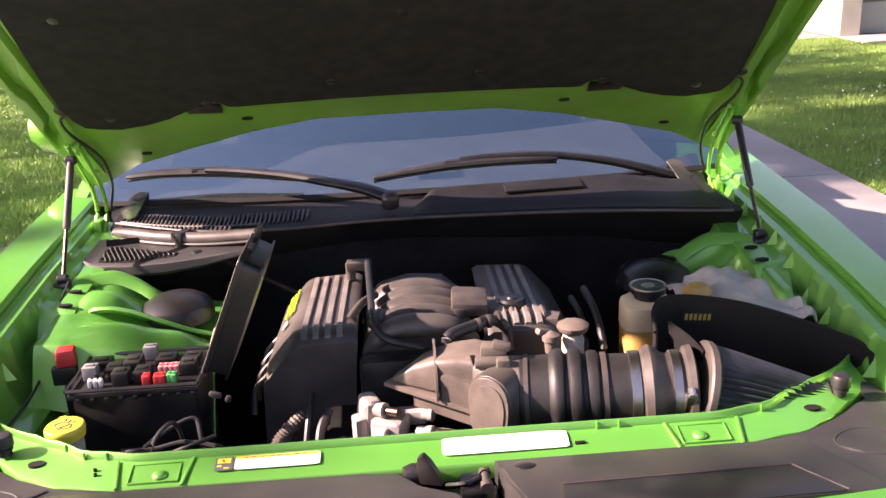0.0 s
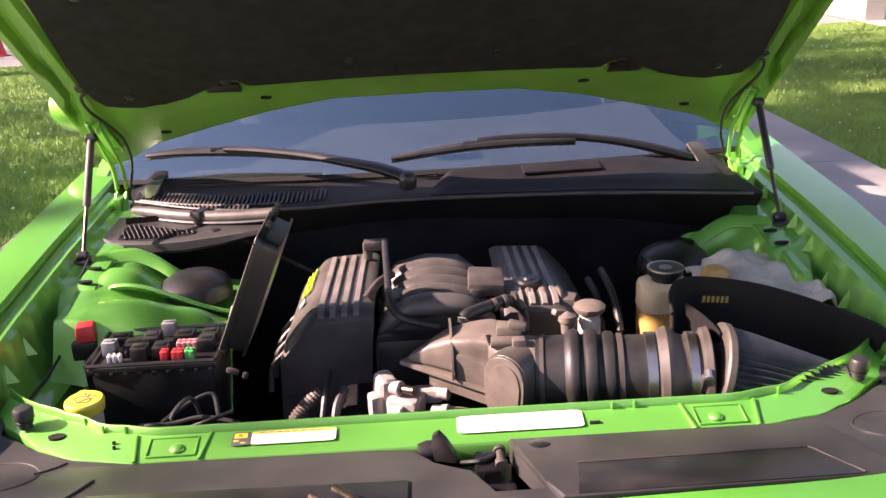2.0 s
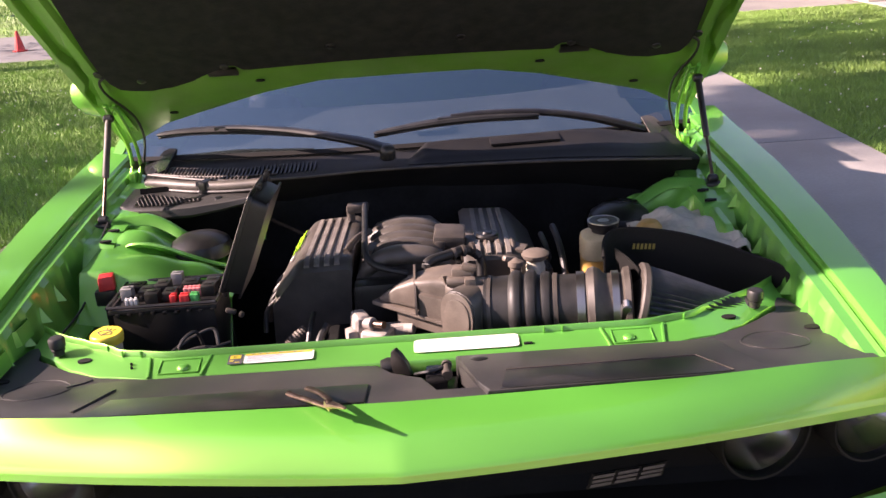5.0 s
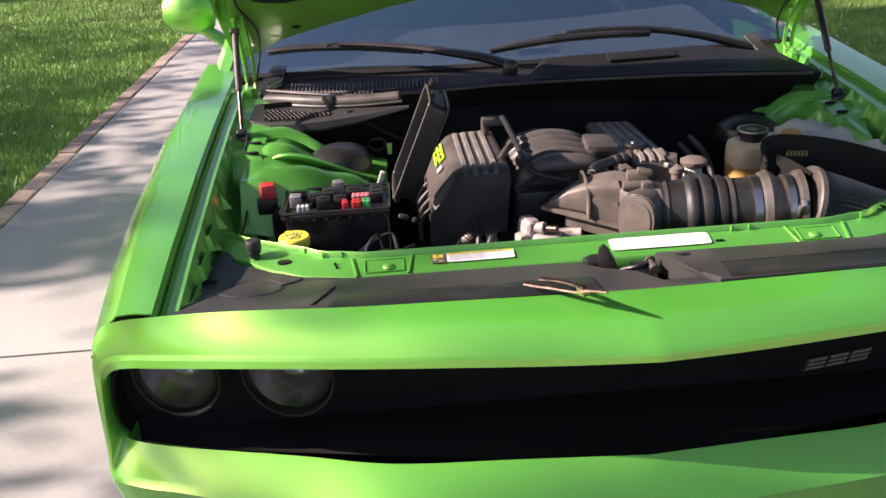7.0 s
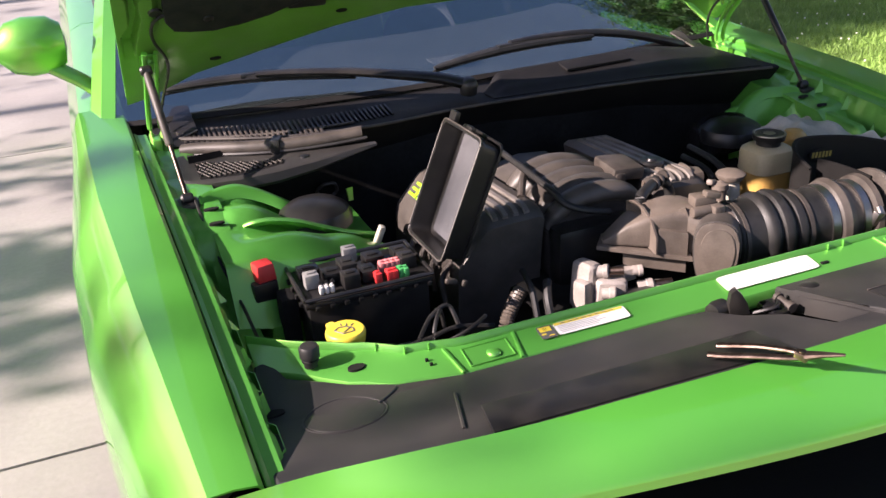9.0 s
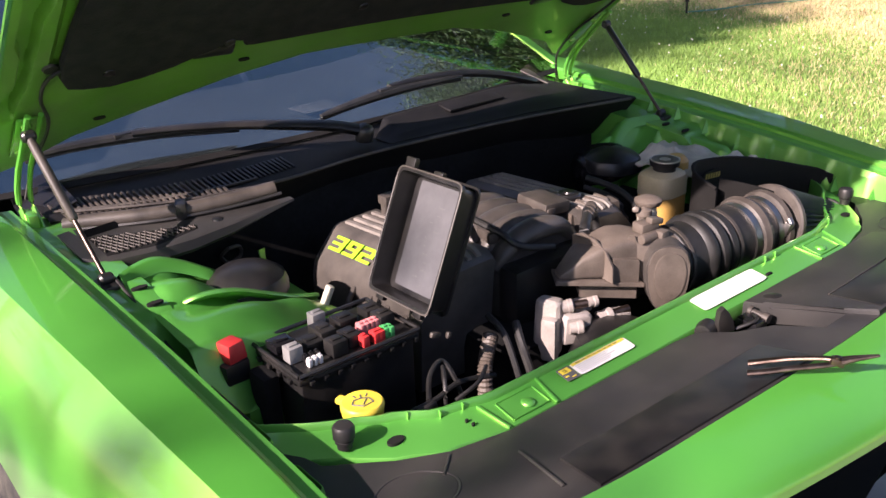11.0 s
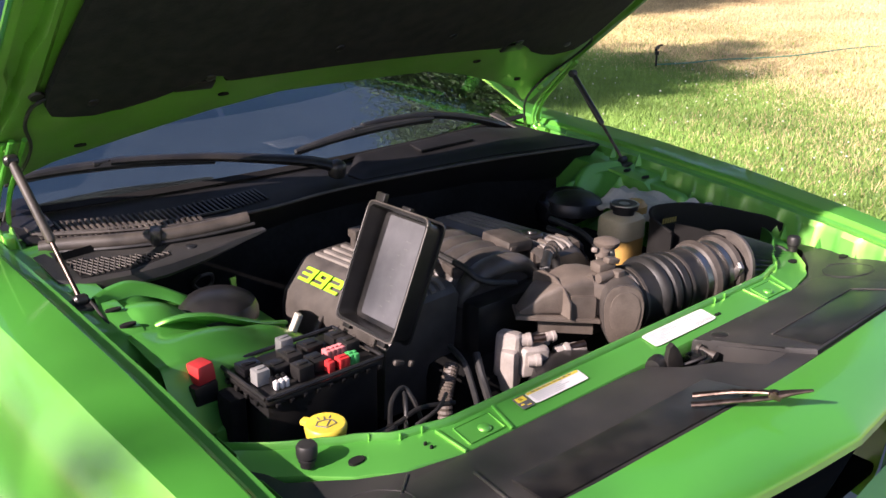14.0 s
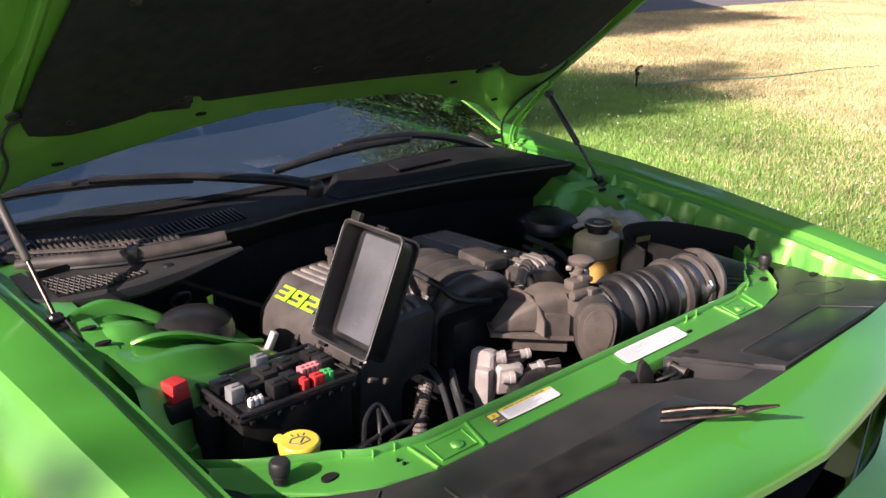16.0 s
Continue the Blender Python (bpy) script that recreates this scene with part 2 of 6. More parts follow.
def smooth(table, v):
    """The same with eased joints."""
    for (a, x), (b, y) in zip(table, table[1:]):
        if v <= b:
            f = max(0.0, (v - a) / (b - a))
            f = f * f * (3 - 2 * f)
            return x + (y - x) * f
    return table[-1][1]


def rbox(bm, at, size, bevel=0.004, turn=None, taper=1.0, segments=2):
    """A box with rounded edges; taper narrows its top."""
    made = bmesh.ops.create_cube(bm, size=1.0)["verts"]
    for v in made:
        k = taper if v.co.z > 0 else 1.0
        v.co = Vector((v.co.x * size[0] * k, v.co.y * size[1] * k, v.co.z * size[2]))
    if bevel > 0:
        edges = {e for v in made for e in v.link_edges}
        out = bmesh.ops.bevel(bm, geom=list(edges), offset=min(bevel, 0.45 * min(size)), segments=segments, affect="EDGES", profile=0.6)
        made = list({v for f in out["faces"] for v in f.verts} | {v for v in made if v.is_valid})
    m = Matrix.Translation(at) @ (turn.to_4x4() if turn is not None else Matrix())
    bmesh.ops.transform(bm, matrix=m, verts=[v for v in made if v.is_valid])


def euler(rx=0, ry=0, rz=0):
    return Euler([radians(a) for a in (rx, ry, rz)]).to_matrix()


def loft(bm, rings, closed=True, caps=True):
    rows = [[bm.verts.new(p) for p in ring] for ring in rings]
    n = len(rows[0])
    for a, b in zip(rows, rows[1:]):
        for i in range(n if closed else n - 1):
            j = (i + 1) % n
            try:
                bm.faces.new((a[i], a[j], b[j], b[i]))
            except ValueError:
                pass
    if caps and closed:
        for row in (rows[0], rows[-1]):
            try:
                bm.faces.new(row)
            except ValueError:
                pass
    return rows


def frame_of(way):
    way = Vector(way).normalized()
    side = way.cross(Vector((0, 0, 1)) if abs(way.z) < 0.9 else Vector((0, 1, 0))).normalized()
    return side, side.cross(way)


def spline(points, steps=6):
    """A smooth line through points."""
    p = [Vector(q) for q in points]
    if len(p) < 3:
        return p
    out = []
    for i in range(len(p) - 1):
        a, b, c, d = p[max(i - 1, 0)], p[i], p[i + 1], p[min(i + 2, len(p) - 1)]
        for k in range(steps):
            t = k / steps
            out.append(0.5 * ((2 * b) + (c - a) * t + (2 * a - 5 * b + 4 * c - d) * t * t + (3 * b - a - 3 * c + d) * t ** 3))
    return out + [p[-1]]


def tube(bm, points, radius, seg=10, steps=5, flat=1.0):
    """A round bar or hose along a line; radius may be a number or a function of 0..1."""
    line = spline(points, steps)
    rings = []
    for i, p in enumerate(line):
        way = line[min(i + 1, len(line) - 1)] - line[max(i - 1, 0)]
        side, up = frame_of(way)
        r = radius(i / (len(line) - 1)) if callable(radius) else radius
        rings.append([p + side * math.cos(a) * r + up * math.sin(a) * r * flat for a in (2 * math.pi * k / seg for k in range(seg))])
    loft(bm, rings)


def lathe(bm, base, way, profile, seg=28, squash=1.0, caps=True):
    """A turned form: profile is (distance along way, radius) from one end to the other."""
    side, up = frame_of(way)
    way = Vector(way).normalized()
    loft(bm, [[Vector(base) + way * d + (side * math.cos(a) + up * math.sin(a) * squash) * max(r, 0.0004)
               for a in (2 * math.pi * k / seg for k in range(seg))] for d, r in profile], caps=caps)


def sheet(bm, fn, us, vs, thick=0.003):
    """A curved sheet with thickness: fn(u, v) gives a point."""
    grid = [[bm.verts.new(fn(u, v)) for v in vs] for u in us]
    faces = []
    for a, b in zip(grid, grid[1:]):
        for i in range(len(vs) - 1):
            quad = [a[i], a[i + 1], b[i + 1], b[i]]
            if len({tuple(round(c, 5) for c in q.co) for q in quad}) < 3:
                continue
            faces.append(bm.faces.new(quad))
    bmesh.ops.remove_doubles(bm, verts=[v for row in grid for v in row], dist=1e-5)
    faces = [f for f in faces if f.is_valid]
    if thick:
        bmesh.ops.recalc_face_normals(bm, faces=faces)
        bmesh.ops.solidify(bm, geom=faces, thickness=thick)


def slab(bm, outline, low, high, at=None, bevel=0.0):
    """An upright prism over an outline of (x, y), or laid by the matrix at."""
    m = at if at is not None else Matrix()
    bottom = [bm.verts.new(m @ Vector((x, y, low))) for x, y in outline]
    top = [bm.verts.new(m @ Vector((x, y, high))) for x, y in outline]
    n = len(outline)
    cap = bm.faces.new(top)
    bm.faces.new(bottom[::-1])
    for i in range(n):
        bm.faces.new((bottom[i], bottom[(i + 1) % n], top[(i + 1) % n], top[i]))
    if bevel:
        bmesh.ops.bevel(bm, geom=list(cap.edges), offset=bevel, segments=2, affect="EDGES", profile=0.6)


def axes_at(at, x_way, y_way):
    """A matrix with its own x and y ways at a place."""
    x = Vector(x_way).normalized()
    z = x.cross(Vector(y_way)).normalized()
    y = z.cross(x)
    return Matrix(((x.x, y.x, z.x, at[0]), (x.y, y.y, z.y, at[1]), (x.z, y.z, z.z, at[2]), (0, 0, 0, 1)))


def ring(cx, cy, rx, ry, n=24, power=2.0):
    """An oval or rounded rectangle outline."""
    out = []
    for k in range(n):
        a = 2 * math.pi * k / n
        c, s = math.cos(a), math.sin(a)
        out.append((cx + rx * math.copysign(abs(c) ** (2 / power), c), cy + ry * math.copysign(abs(s) ** (2 / power), s)))
    return out


# ---- ground ----
def ground():
    bm = bmesh.new()
    xs = [-2000, -300, -60, -20, -2.45, 2.95, 20, 60, 300, 2000]
    grid = [[bm.verts.new((x, y, -0.03)) for y in (-2000, -300, -60, -20, 20, 60, 300, 2000)] for x in xs]
    for a, b in zip(grid, grid[1:]):
        for i in range(len(a) - 1):
            bm.faces.new((a[i], a[i + 1], b[i + 1], b[i]))
    tagged(part("ground", bm, SOIL), "grassy soil of a lawn, partly dried out", "ground", kind="structure")


ground()
DRIVE_L, DRIVE_R = -2.27, 2.86
JOINTS = [-8.0, -1.8, 1.29, 4.4, 7.5, 10.6, 11.9]
drive = thing("driveway", (0, 2, 0), "worn grey concrete driveway in large slabs", "driveway", kind="structure")
for n, (a, b) in enumerate(zip(JOINTS, JOINTS[1:])):
    bm = bmesh.new()
    slab(bm, [(DRIVE_L, a + 0.006), (DRIVE_R, a + 0.006), (DRIVE_R, b - 0.006), (DRIVE_L, b - 0.006)], -0.1, 0.0, bevel=0.004)
    part("slab", bm, CONCRETE, drive)
bm = bmesh.new()
slab(bm, [(-400, 11.95), (400, 11.95), (400, 16.0), (-400, 16.0)], -0.1, -0.012)
tagged(part("road", bm, ASPHALT), "pale grey street along the lawn", "road", kind="structure")

# ---- the car: outer panels ----
car = thing("car", (0, 2.1, 0), "lime green two-door muscle car with its hood propped open", "car")
INNER_X = [(-0.22, 0.760), (0.2, 0.772), (0.6, 0.785), (1.15, 0.80)]
INNER_Z = [(-0.22, 0.885), (0.0, 0.915), (0.3, 0.945), (0.6, 0.965), (1.15, 0.990)]
RIDGE_X = [(-0.22, 0.823), (0.2, 0.858), (0.6, 0.885), (1.15, 0.90)]
OUTER_X = [(-0.22, 0.888), (0.0, 0.918), (0.3, 0.95), (0.6, 0.962), (1.15, 0.945), (4.0, 0.955), (4.55, 0.90)]
RAIL_Z = [(-0.22, 0.842), (0.1, 0.878), (0.6, 0.925), (0.95, 0.945)]
APRON_Z = [(-0.22, 0.80), (0.30, 0.80), (0.40, 0.83), (0.50, 0.914), (0.6, 0.925), (0.95, 0.945)]
AXLE, AXLE_R, AXLE_Z = 0.60, 3.55, 0.345


def arch(y, z):
    """Lifts a panel's lower edge over the wheels."""
    for c in (AXLE, AXLE_R):
        d = abs(y - c)
        if d < 0.40:
            z = max(z, AXLE_Z + math.sqrt(0.40 ** 2 - d * d))
    return z


def side_point(s, y, k):
    y += (0, 0, 0, 0, 0, 0.001, 0.019, 0.040, 0.052, 0.060, 0.068, 0.075, 0.08)[k] * max(0.0, 1 - (y + 0.214) / 0.3)
    xi, zi, xr, xo = lerp(INNER_X, y), lerp(INNER_Z, y), lerp(RIDGE_X, y), lerp(OUTER_X, y)
    row = [(xi - 0.003, zi - 0.03), (xi - 0.001, zi - 0.006), (xi + 0.005, zi), ((xi + xr) / 2, zi + 0.0035), (xr - 0.0025, zi + 0.002),
           (xr + 0.0025, zi - 0.004), (xr + lerp([(-0.2, 0.70), (0.35, 0.5)], y) * (xo - xr), zi - 0.05), (xo - 0.008, zi - 0.12), (xo, zi - 0.2), (xo + 0.002, 0.62), (xo - 0.004, 0.46), (xo - 0.03, 0.28), (xo - 0.06, 0.2)]
    x, z = row[k]
    if k >= 6:
        z = arch(y, z)
    return Vector((s * x, y, z))


def ys(a, b, n):
    return [a + (b - a) * i / n for i in range(n + 1)]


for s in (-1, 1):
    bm = bmesh.new()
    sheet(bm, lambda y, k: side_point(s, y, k), ys(-0.214, 1.15, 56), range(13), 0.003)
    part("fender", bm, PAINT, car, "glossy lime green fender", angle=33)
    # doors and rear quarters
    for name, a, b in (("door", 1.156, 2.45), ("quarter_panel", 2.456, 4.5)):
        bm = bmesh.new()
        sheet(bm, lambda y, k: Vector((s * ((0.80, 0.86, 0.90, lerp(OUTER_X, y) - 0.01, lerp(OUTER_X, y), lerp(OUTER_X, y), lerp(OUTER_X, y) - 0.03)[k]), y,
                                       arch(y, (0.985, 0.985, 0.965, 0.86, 0.72, 0.5, 0.22)[k] + (0.05 * max(0, y - 2.4) / 2 if k < 4 else 0)))), ys(a, b, 40), range(7), 0.003)
        part(name, bm, PAINT, car)
    # wheels
    for y in (AXLE, AXLE_R):
        bm = bmesh.new()
        lathe(bm, (s * 0.70, y, AXLE_Z), (s, 0, 0), [(0, 0.25), (0.0, 0.32), (0.03, 0.342), (0.12, 0.345), (0.21, 0.342), (0.24, 0.32), (0.245, 0.25)], 48)
        wheel = part("wheel", bm, TYRE, car, "black road tyre")
        bm = bmesh.new()
        lathe(bm, (s * 0.70, y, AXLE_Z), (s, 0, 0), [(0.02, 0.245), (0.238, 0.252), (0.242, 0.245), (0.21, 0.235), (0.16, 0.22), (0.15, 0.05), (0.20, 0.045), (0.205, 0.0)], 40)
        for k in range(10):
            a = 2 * math.pi * k / 10
            rbox(bm, (s * 0.905, y + math.cos(a) * 0.14, AXLE_Z + math.sin(a) * 0.14), (0.03, 0.20, 0.03), 0.006, euler(math.degrees(a)))
        part("rim", bm, RIM, wheel, "dark alloy rim")

# front fascia: nose panel, grille surround and bumper in one skin
NOSE_Y = [(0, -0.405), (0.14, -0.392), (0.32, -0.368), (0.5, -0.330), (0.6, -0.300), (0.75, -0.246), (0.82, -0.224), (0.862, -0.196)]
NOSE_Z = [(0, 0.857), (0.32, 0.855), (0.5, 0.846), (0.6, 0.839), (0.75, 0.822), (0.82, 0.816)]
LIP_Z = [(0, 0.838), (0.32, 0.835), (0.5, 0.826), (0.6, 0.818), (0.75, 0.799), (0.82, 0.793)]
BUMP_Y = [(0, -0.440), (0.4, -0.405), (0.7, -0.318), (0.80, -0.264), (0.84, -0.243)]


def nose_profile(a):
    back = lerp([(0, -0.267), (0.2, -0.265), (0.4, -0.258), (0.5, -0.254), (0.62, -0.236), (0.70, -0.2215), (0.76, -0.2155), (0.825, -0.2155)], a)
    nose, top, lip = lerp(NOSE_Y, a), lerp(NOSE_Z, a), lerp(LIP_Z, a)
    rise = lerp([(0, 0.893), (0.4, 0.896), (0.6, 0.894), (0.76, 0.884), (0.825, 0.881)], a)
    bulge = lerp([(0, 1.0), (0.25, 0.6), (0.5, 0.2), (0.8, 0.0)], a)
    return [(a, nose + 0.06, lip - 0.004), (a, nose + 0.007, lip), (a, nose, lip + 0.004), (a, nose + 0.001, top - 0.004), (a, nose + 0.006, top + 0.002),
            (a, nose + 0.26 * (back - nose), top + (0.36 + 0.40 * bulge) * (rise - top)), (a, nose + 0.60 * (back - nose), top + (0.70 + 0.34 * bulge) * (rise - top)), (a, back - 0.005, rise), (a, back, rise - 0.025)]


def bumper_profile(a):
    y = lerp(BUMP_Y, a)
    d = lerp([(0, 0.07), (0.7, 0.07), (0.78, 0.046), (0.84, 0.036)], a)
    zr = lerp([(0, 0.653), (0.5, 0.649), (0.7, 0.643), (0.84, 0.645)], a)
    zc = lerp([(0, 0.594), (0.4, 0.608), (0.6, 0.604), (0.74, 0.596), (0.8, 0.583), (0.84, 0.577)], a)
    return [(a, y + d + 0.004, zr - 0.045), (a, y + d, zr), (a, y + 0.55 * d, zr - 0.35 * (zr - zc)), (a, y + 0.010, zc + 0.008), (a, y, zc), (a, y + 0.008, zc - 0.016), (a, y + 0.032, zc - 0.08), (a, y + 0.05, zc - 0.14), (a, y + 0.11, 0.22)]


CORNER = [
    [(0.845, -0.120, 0.780), (0.846, -0.195, 0.780), (0.848, -0.205, 0.783), (0.852, -0.210, 0.801), (0.855, -0.208, 0.808), (0.857, -0.212, 0.836), (0.850, -0.2065, 0.865), (0.849, -0.200, 0.858)],
    [(0.862, -0.120, 0.762), (0.865, -0.186, 0.762), (0.866, -0.195, 0.764), (0.871, -0.201, 0.774), (0.875, -0.200, 0.781), (0.878, -0.203, 0.803), (0.876, -0.1955, 0.825), (0.872, -0.190, 0.822)],
    [(0.868, -0.120, 0.735), (0.871, -0.182, 0.735), (0.872, -0.191, 0.736), (0.877, -0.198, 0.740), (0.881, -0.198, 0.744), (0.887, -0.194, 0.754), (0.889, -0.178, 0.765), (0.884, -0.174, 0.765)],
    [(0.872, -0.120, 0.69), (0.875, -0.182, 0.69), (0.876, -0.192, 0.69), (0.881, -0.199, 0.69), (0.885, -0.199, 0.69), (0.892, -0.191, 0.69), (0.897, -0.167, 0.69), (0.892, -0.163, 0.69)],
    [(0.869, -0.120, 0.662), (0.872, -0.182, 0.658), (0.874, -0.193, 0.654), (0.882, -0.205, 0.634), (0.887, -0.206, 0.624), (0.894, -0.195, 0.612), (0.899, -0.160, 0.60), (0.895, -0.152, 0.56)],
    [(0.856, -0.130, 0.640), (0.858, -0.184, 0.637), (0.866, -0.197, 0.622), (0.879, -0.217, 0.588), (0.883, -0.219, 0.579), (0.890, -0.207, 0.560), (0.896, -0.165, 0.49), (0.88, -0.14, 0.25)],
]
keys = [nose_profile(a) for a in (0, 0.14, 0.3, 0.45, 0.6, 0.7, 0.77, 0.815)] + [row[:6] + [tuple((p + q) / 2 for p, q in zip(row[5], row[6]))] + row[6:] for row in CORNER] + [bumper_profile(a) for a in (0.82, 0.76, 0.68, 0.55, 0.4, 0.2, 0)]
keys = [row[:3] + [tuple(0.88 * p + 0.12 * q for p, q in zip(row[3], row[2]))] + row[3:5] + [tuple(0.88 * p + 0.12 * q for p, q in zip(row[4], row[5]))] + row[5:] for row in keys]
lines = [spline([Vector(row[k]) for row in keys], 7) for k in range(11)]
count = len(lines[0])
fascia_bm = bmesh.new()


def fascia_point(i, k):
    p = lines[k][i if i < count else 2 * count - 2 - i]
    return Vector((-p.x if i < count else p.x, p.y, p.z))


sheet(fascia_bm, fascia_point, range(2 * count - 1), range(11), 0)
fascia = part("front_fascia", fascia_bm, PAINT, car, "lime green nose panel and bumper round the grille mouth", angle=48)

# grille mouth
bm = bmesh.new()
sheet(bm, lambda x, k: Vector((x, (-0.20, -0.13, -0.12, -0.12, -0.14, lerp([(0, -0.33), (0.7, -0.20), (0.87, -0.14)], abs(x)))[k], (0.81, 0.80, 0.78, 0.64, 0.618, 0.616)[k] - (0.012 if k == 5 else 0))), [x / 50 for x in range(-44, 45)], range(6), 0.003)
grille = part("grille", bm, GRILLE, car, "matt black grille recess")
for s in (-1, 1):
    # Black sheet added over the green return at each end of the mouth.
    bm = bmesh.new()
    sheet(bm, lambda k, y: Vector((s * (CORNER[k][1][0] - 0.004), y, CORNER[k][1][2] + (0.004 if k > 3 else -0.004 if k < 2 else 0))), range(len(CORNER)), (-0.176, -0.10), 0.002)
    part("mouth_end_sheet", bm, GRILLE, grille)
m = axes_at((0.334, -0.262, 0.722), (1, 0.18, 0), (0, 0, 1))
badge_bm = bmesh.new()
slab(badge_bm, [(-0.062, -0.004), (0.062, -0.004), (0.072, 0.021), (-0.052, 0.021)], -0.002, 0.001, m)
nose_badge = part("nose_badge", badge_bm, GRILLE, car, "slanted dark metal badge on the grille")
for x0, w in ((-0.058, 0.034), (-0.018, 0.034), (0.022, 0.036)):
    for h, d in ((0.0145, 0.0055), (0.0072, 0.0050), (0.0, 0.0050)):
        bm = bmesh.new()
        slab(bm, [(x0 + h * 0.4, h), (x0 + w + h * 0.4, h), (x0 + w + 0.002 + h * 0.4, h + d), (x0 + 0.002 + h * 0.4, h + d)], 0.001, 0.005, m)
        part("badge_bar", bm, RIM, nose_badge)

for s in (-1, 1):
    for x, y, r in ((0.752, -0.205, 0.078), (0.566, -0.232, 0.079)):
        lamp_bm = bmesh.new()
        at = Vector((s * x, y, 0.764))
        way = Vector((s * 0.25, -1, 0.0))
        lathe(lamp_bm, at + way.normalized() * -0.06, way, [(0, r + 0.001), (0.055, r + 0.002), (0.060, r + 0.001), (0.058, r - 0.003), (0.03, r - 0.004), (0.0, r - 0.01)], 40, caps=False)
        lamp = part("headlight", lamp_bm, GRILLE, car, "round headlight behind a clear lens in the black grille")
        bm = bmesh.new()
        lathe(bm, at - way.normalized() * 0.075, way, [(0.060, r - 0.007), (0.045, r - 0.012), (0.02, r * 0.62), (0.0, r * 0.40)], 40, caps=False)
        part("reflector", bm, LAMPBOWL, lamp)
        bm = bmesh.new()
        lathe(bm, at - way.normalized() * 0.07, way, [(0.0, r * 0.36), (0.030, r * 0.34), (0.034, r * 0.30), (0.030, r * 0.26), (0.022, 0.0)], 32)
        projector = part("projector", bm, LAMPBOWL, lamp)
        side_w, up_w = frame_of(way)
        for k in range(7):
            a = math.pi * (0.15 + 0.70 * k / 6)
            d = side_w * math.cos(a) + up_w * math.sin(a)
            bm = bmesh.new()
            rbox(bm, at - way.normalized() * 0.040 + d * r * 0.60, (0.009, 0.003, 0.020), 0.001, axes_at((0, 0, 0), d.cross(way), -way).to_3x3())
            part("facet", bm, STEEL if 0 < k < 5 else LAMPBOWL, projector)
        bm = bmesh.new()
        rows = []
        for d, q in ((0.0, r - 0.0045), (0.003, r * 0.90), (0.007, r * 0.70), (0.010, r * 0.40), (0.011, 0.001)):
            rows.append([at + way.normalized() * d + (side_w * math.cos(a) + up_w * math.sin(a)) * q for a in (2 * math.pi * k / 48 for k in range(48))])
        loft(bm, rows, caps=False)
        rim_bm = bmesh.new()
        lathe(rim_bm, at - way.normalized() * 0.004, way, [(0, r - 0.0005), (0.002, r + 0.0012), (0.004, r), (0.0035, r - 0.0025), (0, r - 0.003)], 48, caps=False)
        part("bezel", rim_bm, GRILLE, lamp, "thin dark metal bezel")
        lens = part("lens", bm, LENS, lamp)
        lens.visible_shadow = False

# ---- hood ----
def hood_at(u, v, w=0.0):
    return Vector((u, 1.05 - 0.78 * v + 0.625 * w, 1.0 + 0.625 * v + 0.78 * w))


HOOD_REAR = [(0, 0.325), (0.2, 0.322), (0.35, 0.28), (0.5, 0.215), (0.64, 0.15), (0.736, 0.067), (0.79, 0.04)]
HOOD_LEN = 1.22
hood_bm = bmesh.new()


def hood_skin(u, f):
    a = abs(u)
    v0 = lerp(HOOD_REAR, a)
    v1 = HOOD_LEN + 0.10 * (1 - (a / 0.79) ** 2)
    v = v0 + (v1 - v0) * f
    w = 0.030 + 0.03 * (1 - (a / 0.79) ** 4) + (0.02 if a < 0.36 else 0.02 * max(0, 1 - (a - 0.36) / 0.05)) * min(1, f * 4)
    edge = min(1.0, (0.795 - a) / 0.02)
    return hood_at(u, v, 0.012 + (w - 0.012) * edge ** 0.5)


us = sorted({round(s * x, 4) for s in (-1, 1) for x in (0, 0.06, 0.12, 0.18, 0.24, 0.3, 0.36, 0.41, 0.46, 0.52, 0.58, 0.64, 0.69, 0.73, 0.76, 0.775, 0.785, 0.79)})
sheet(hood_bm, hood_skin, us, ys(0, 1, 24), 0.003)
hood = part("hood", hood_bm, PAINT, car, "lime green hood, propped open on two struts")


CHANNEL_OUT = [(0.25, 0.784), (0.33, 0.784), (0.375, 0.765), (0.46, 0.765), (0.50, 0.777), (0.75, 0.774), (0.79, 0.760), (0.86, 0.760), (0.90, 0.772), (1.2, 0.772)]
CHANNEL_IN = [(0.25, 0.757), (0.30, 0.757), (0.37, 0.746), (0.40, 0.741), (0.44, 0.745), (0.47, 0.741), (0.55, 0.742), (0.60, 0.730), (0.75, 0.730), (0.79, 0.742), (0.86, 0.742), (0.90, 0.730), (1.2, 0.728)]


def hood_frame(u, f):
    a = abs(u)
    v0 = lerp(HOOD_REAR, a)
    v1 = HOOD_LEN + 0.10 * (1 - (a / 0.79) ** 2)
    v = v0 + (v1 - v0) * f
    e2, e1 = lerp(CHANNEL_OUT, v), lerp(CHANNEL_IN, v)
    inside = min(1.0, max(0.0, (a - e1) / 0.005)) * min(1.0, max(0.0, (e2 - a) / 0.005)) * min(1.0, max(0.0, (v - 0.26) / 0.03))
    step = 0.010 * min(1.0, max(0.0, (0.72 - a) / 0.012)) * min(1.0, max(0.0, (a - 0.64) / 0.02)) * min(1.0, max(0.0, (v - 0.3) / 0.05))
    return hood_at(u, v, 0.020 * inside + step)


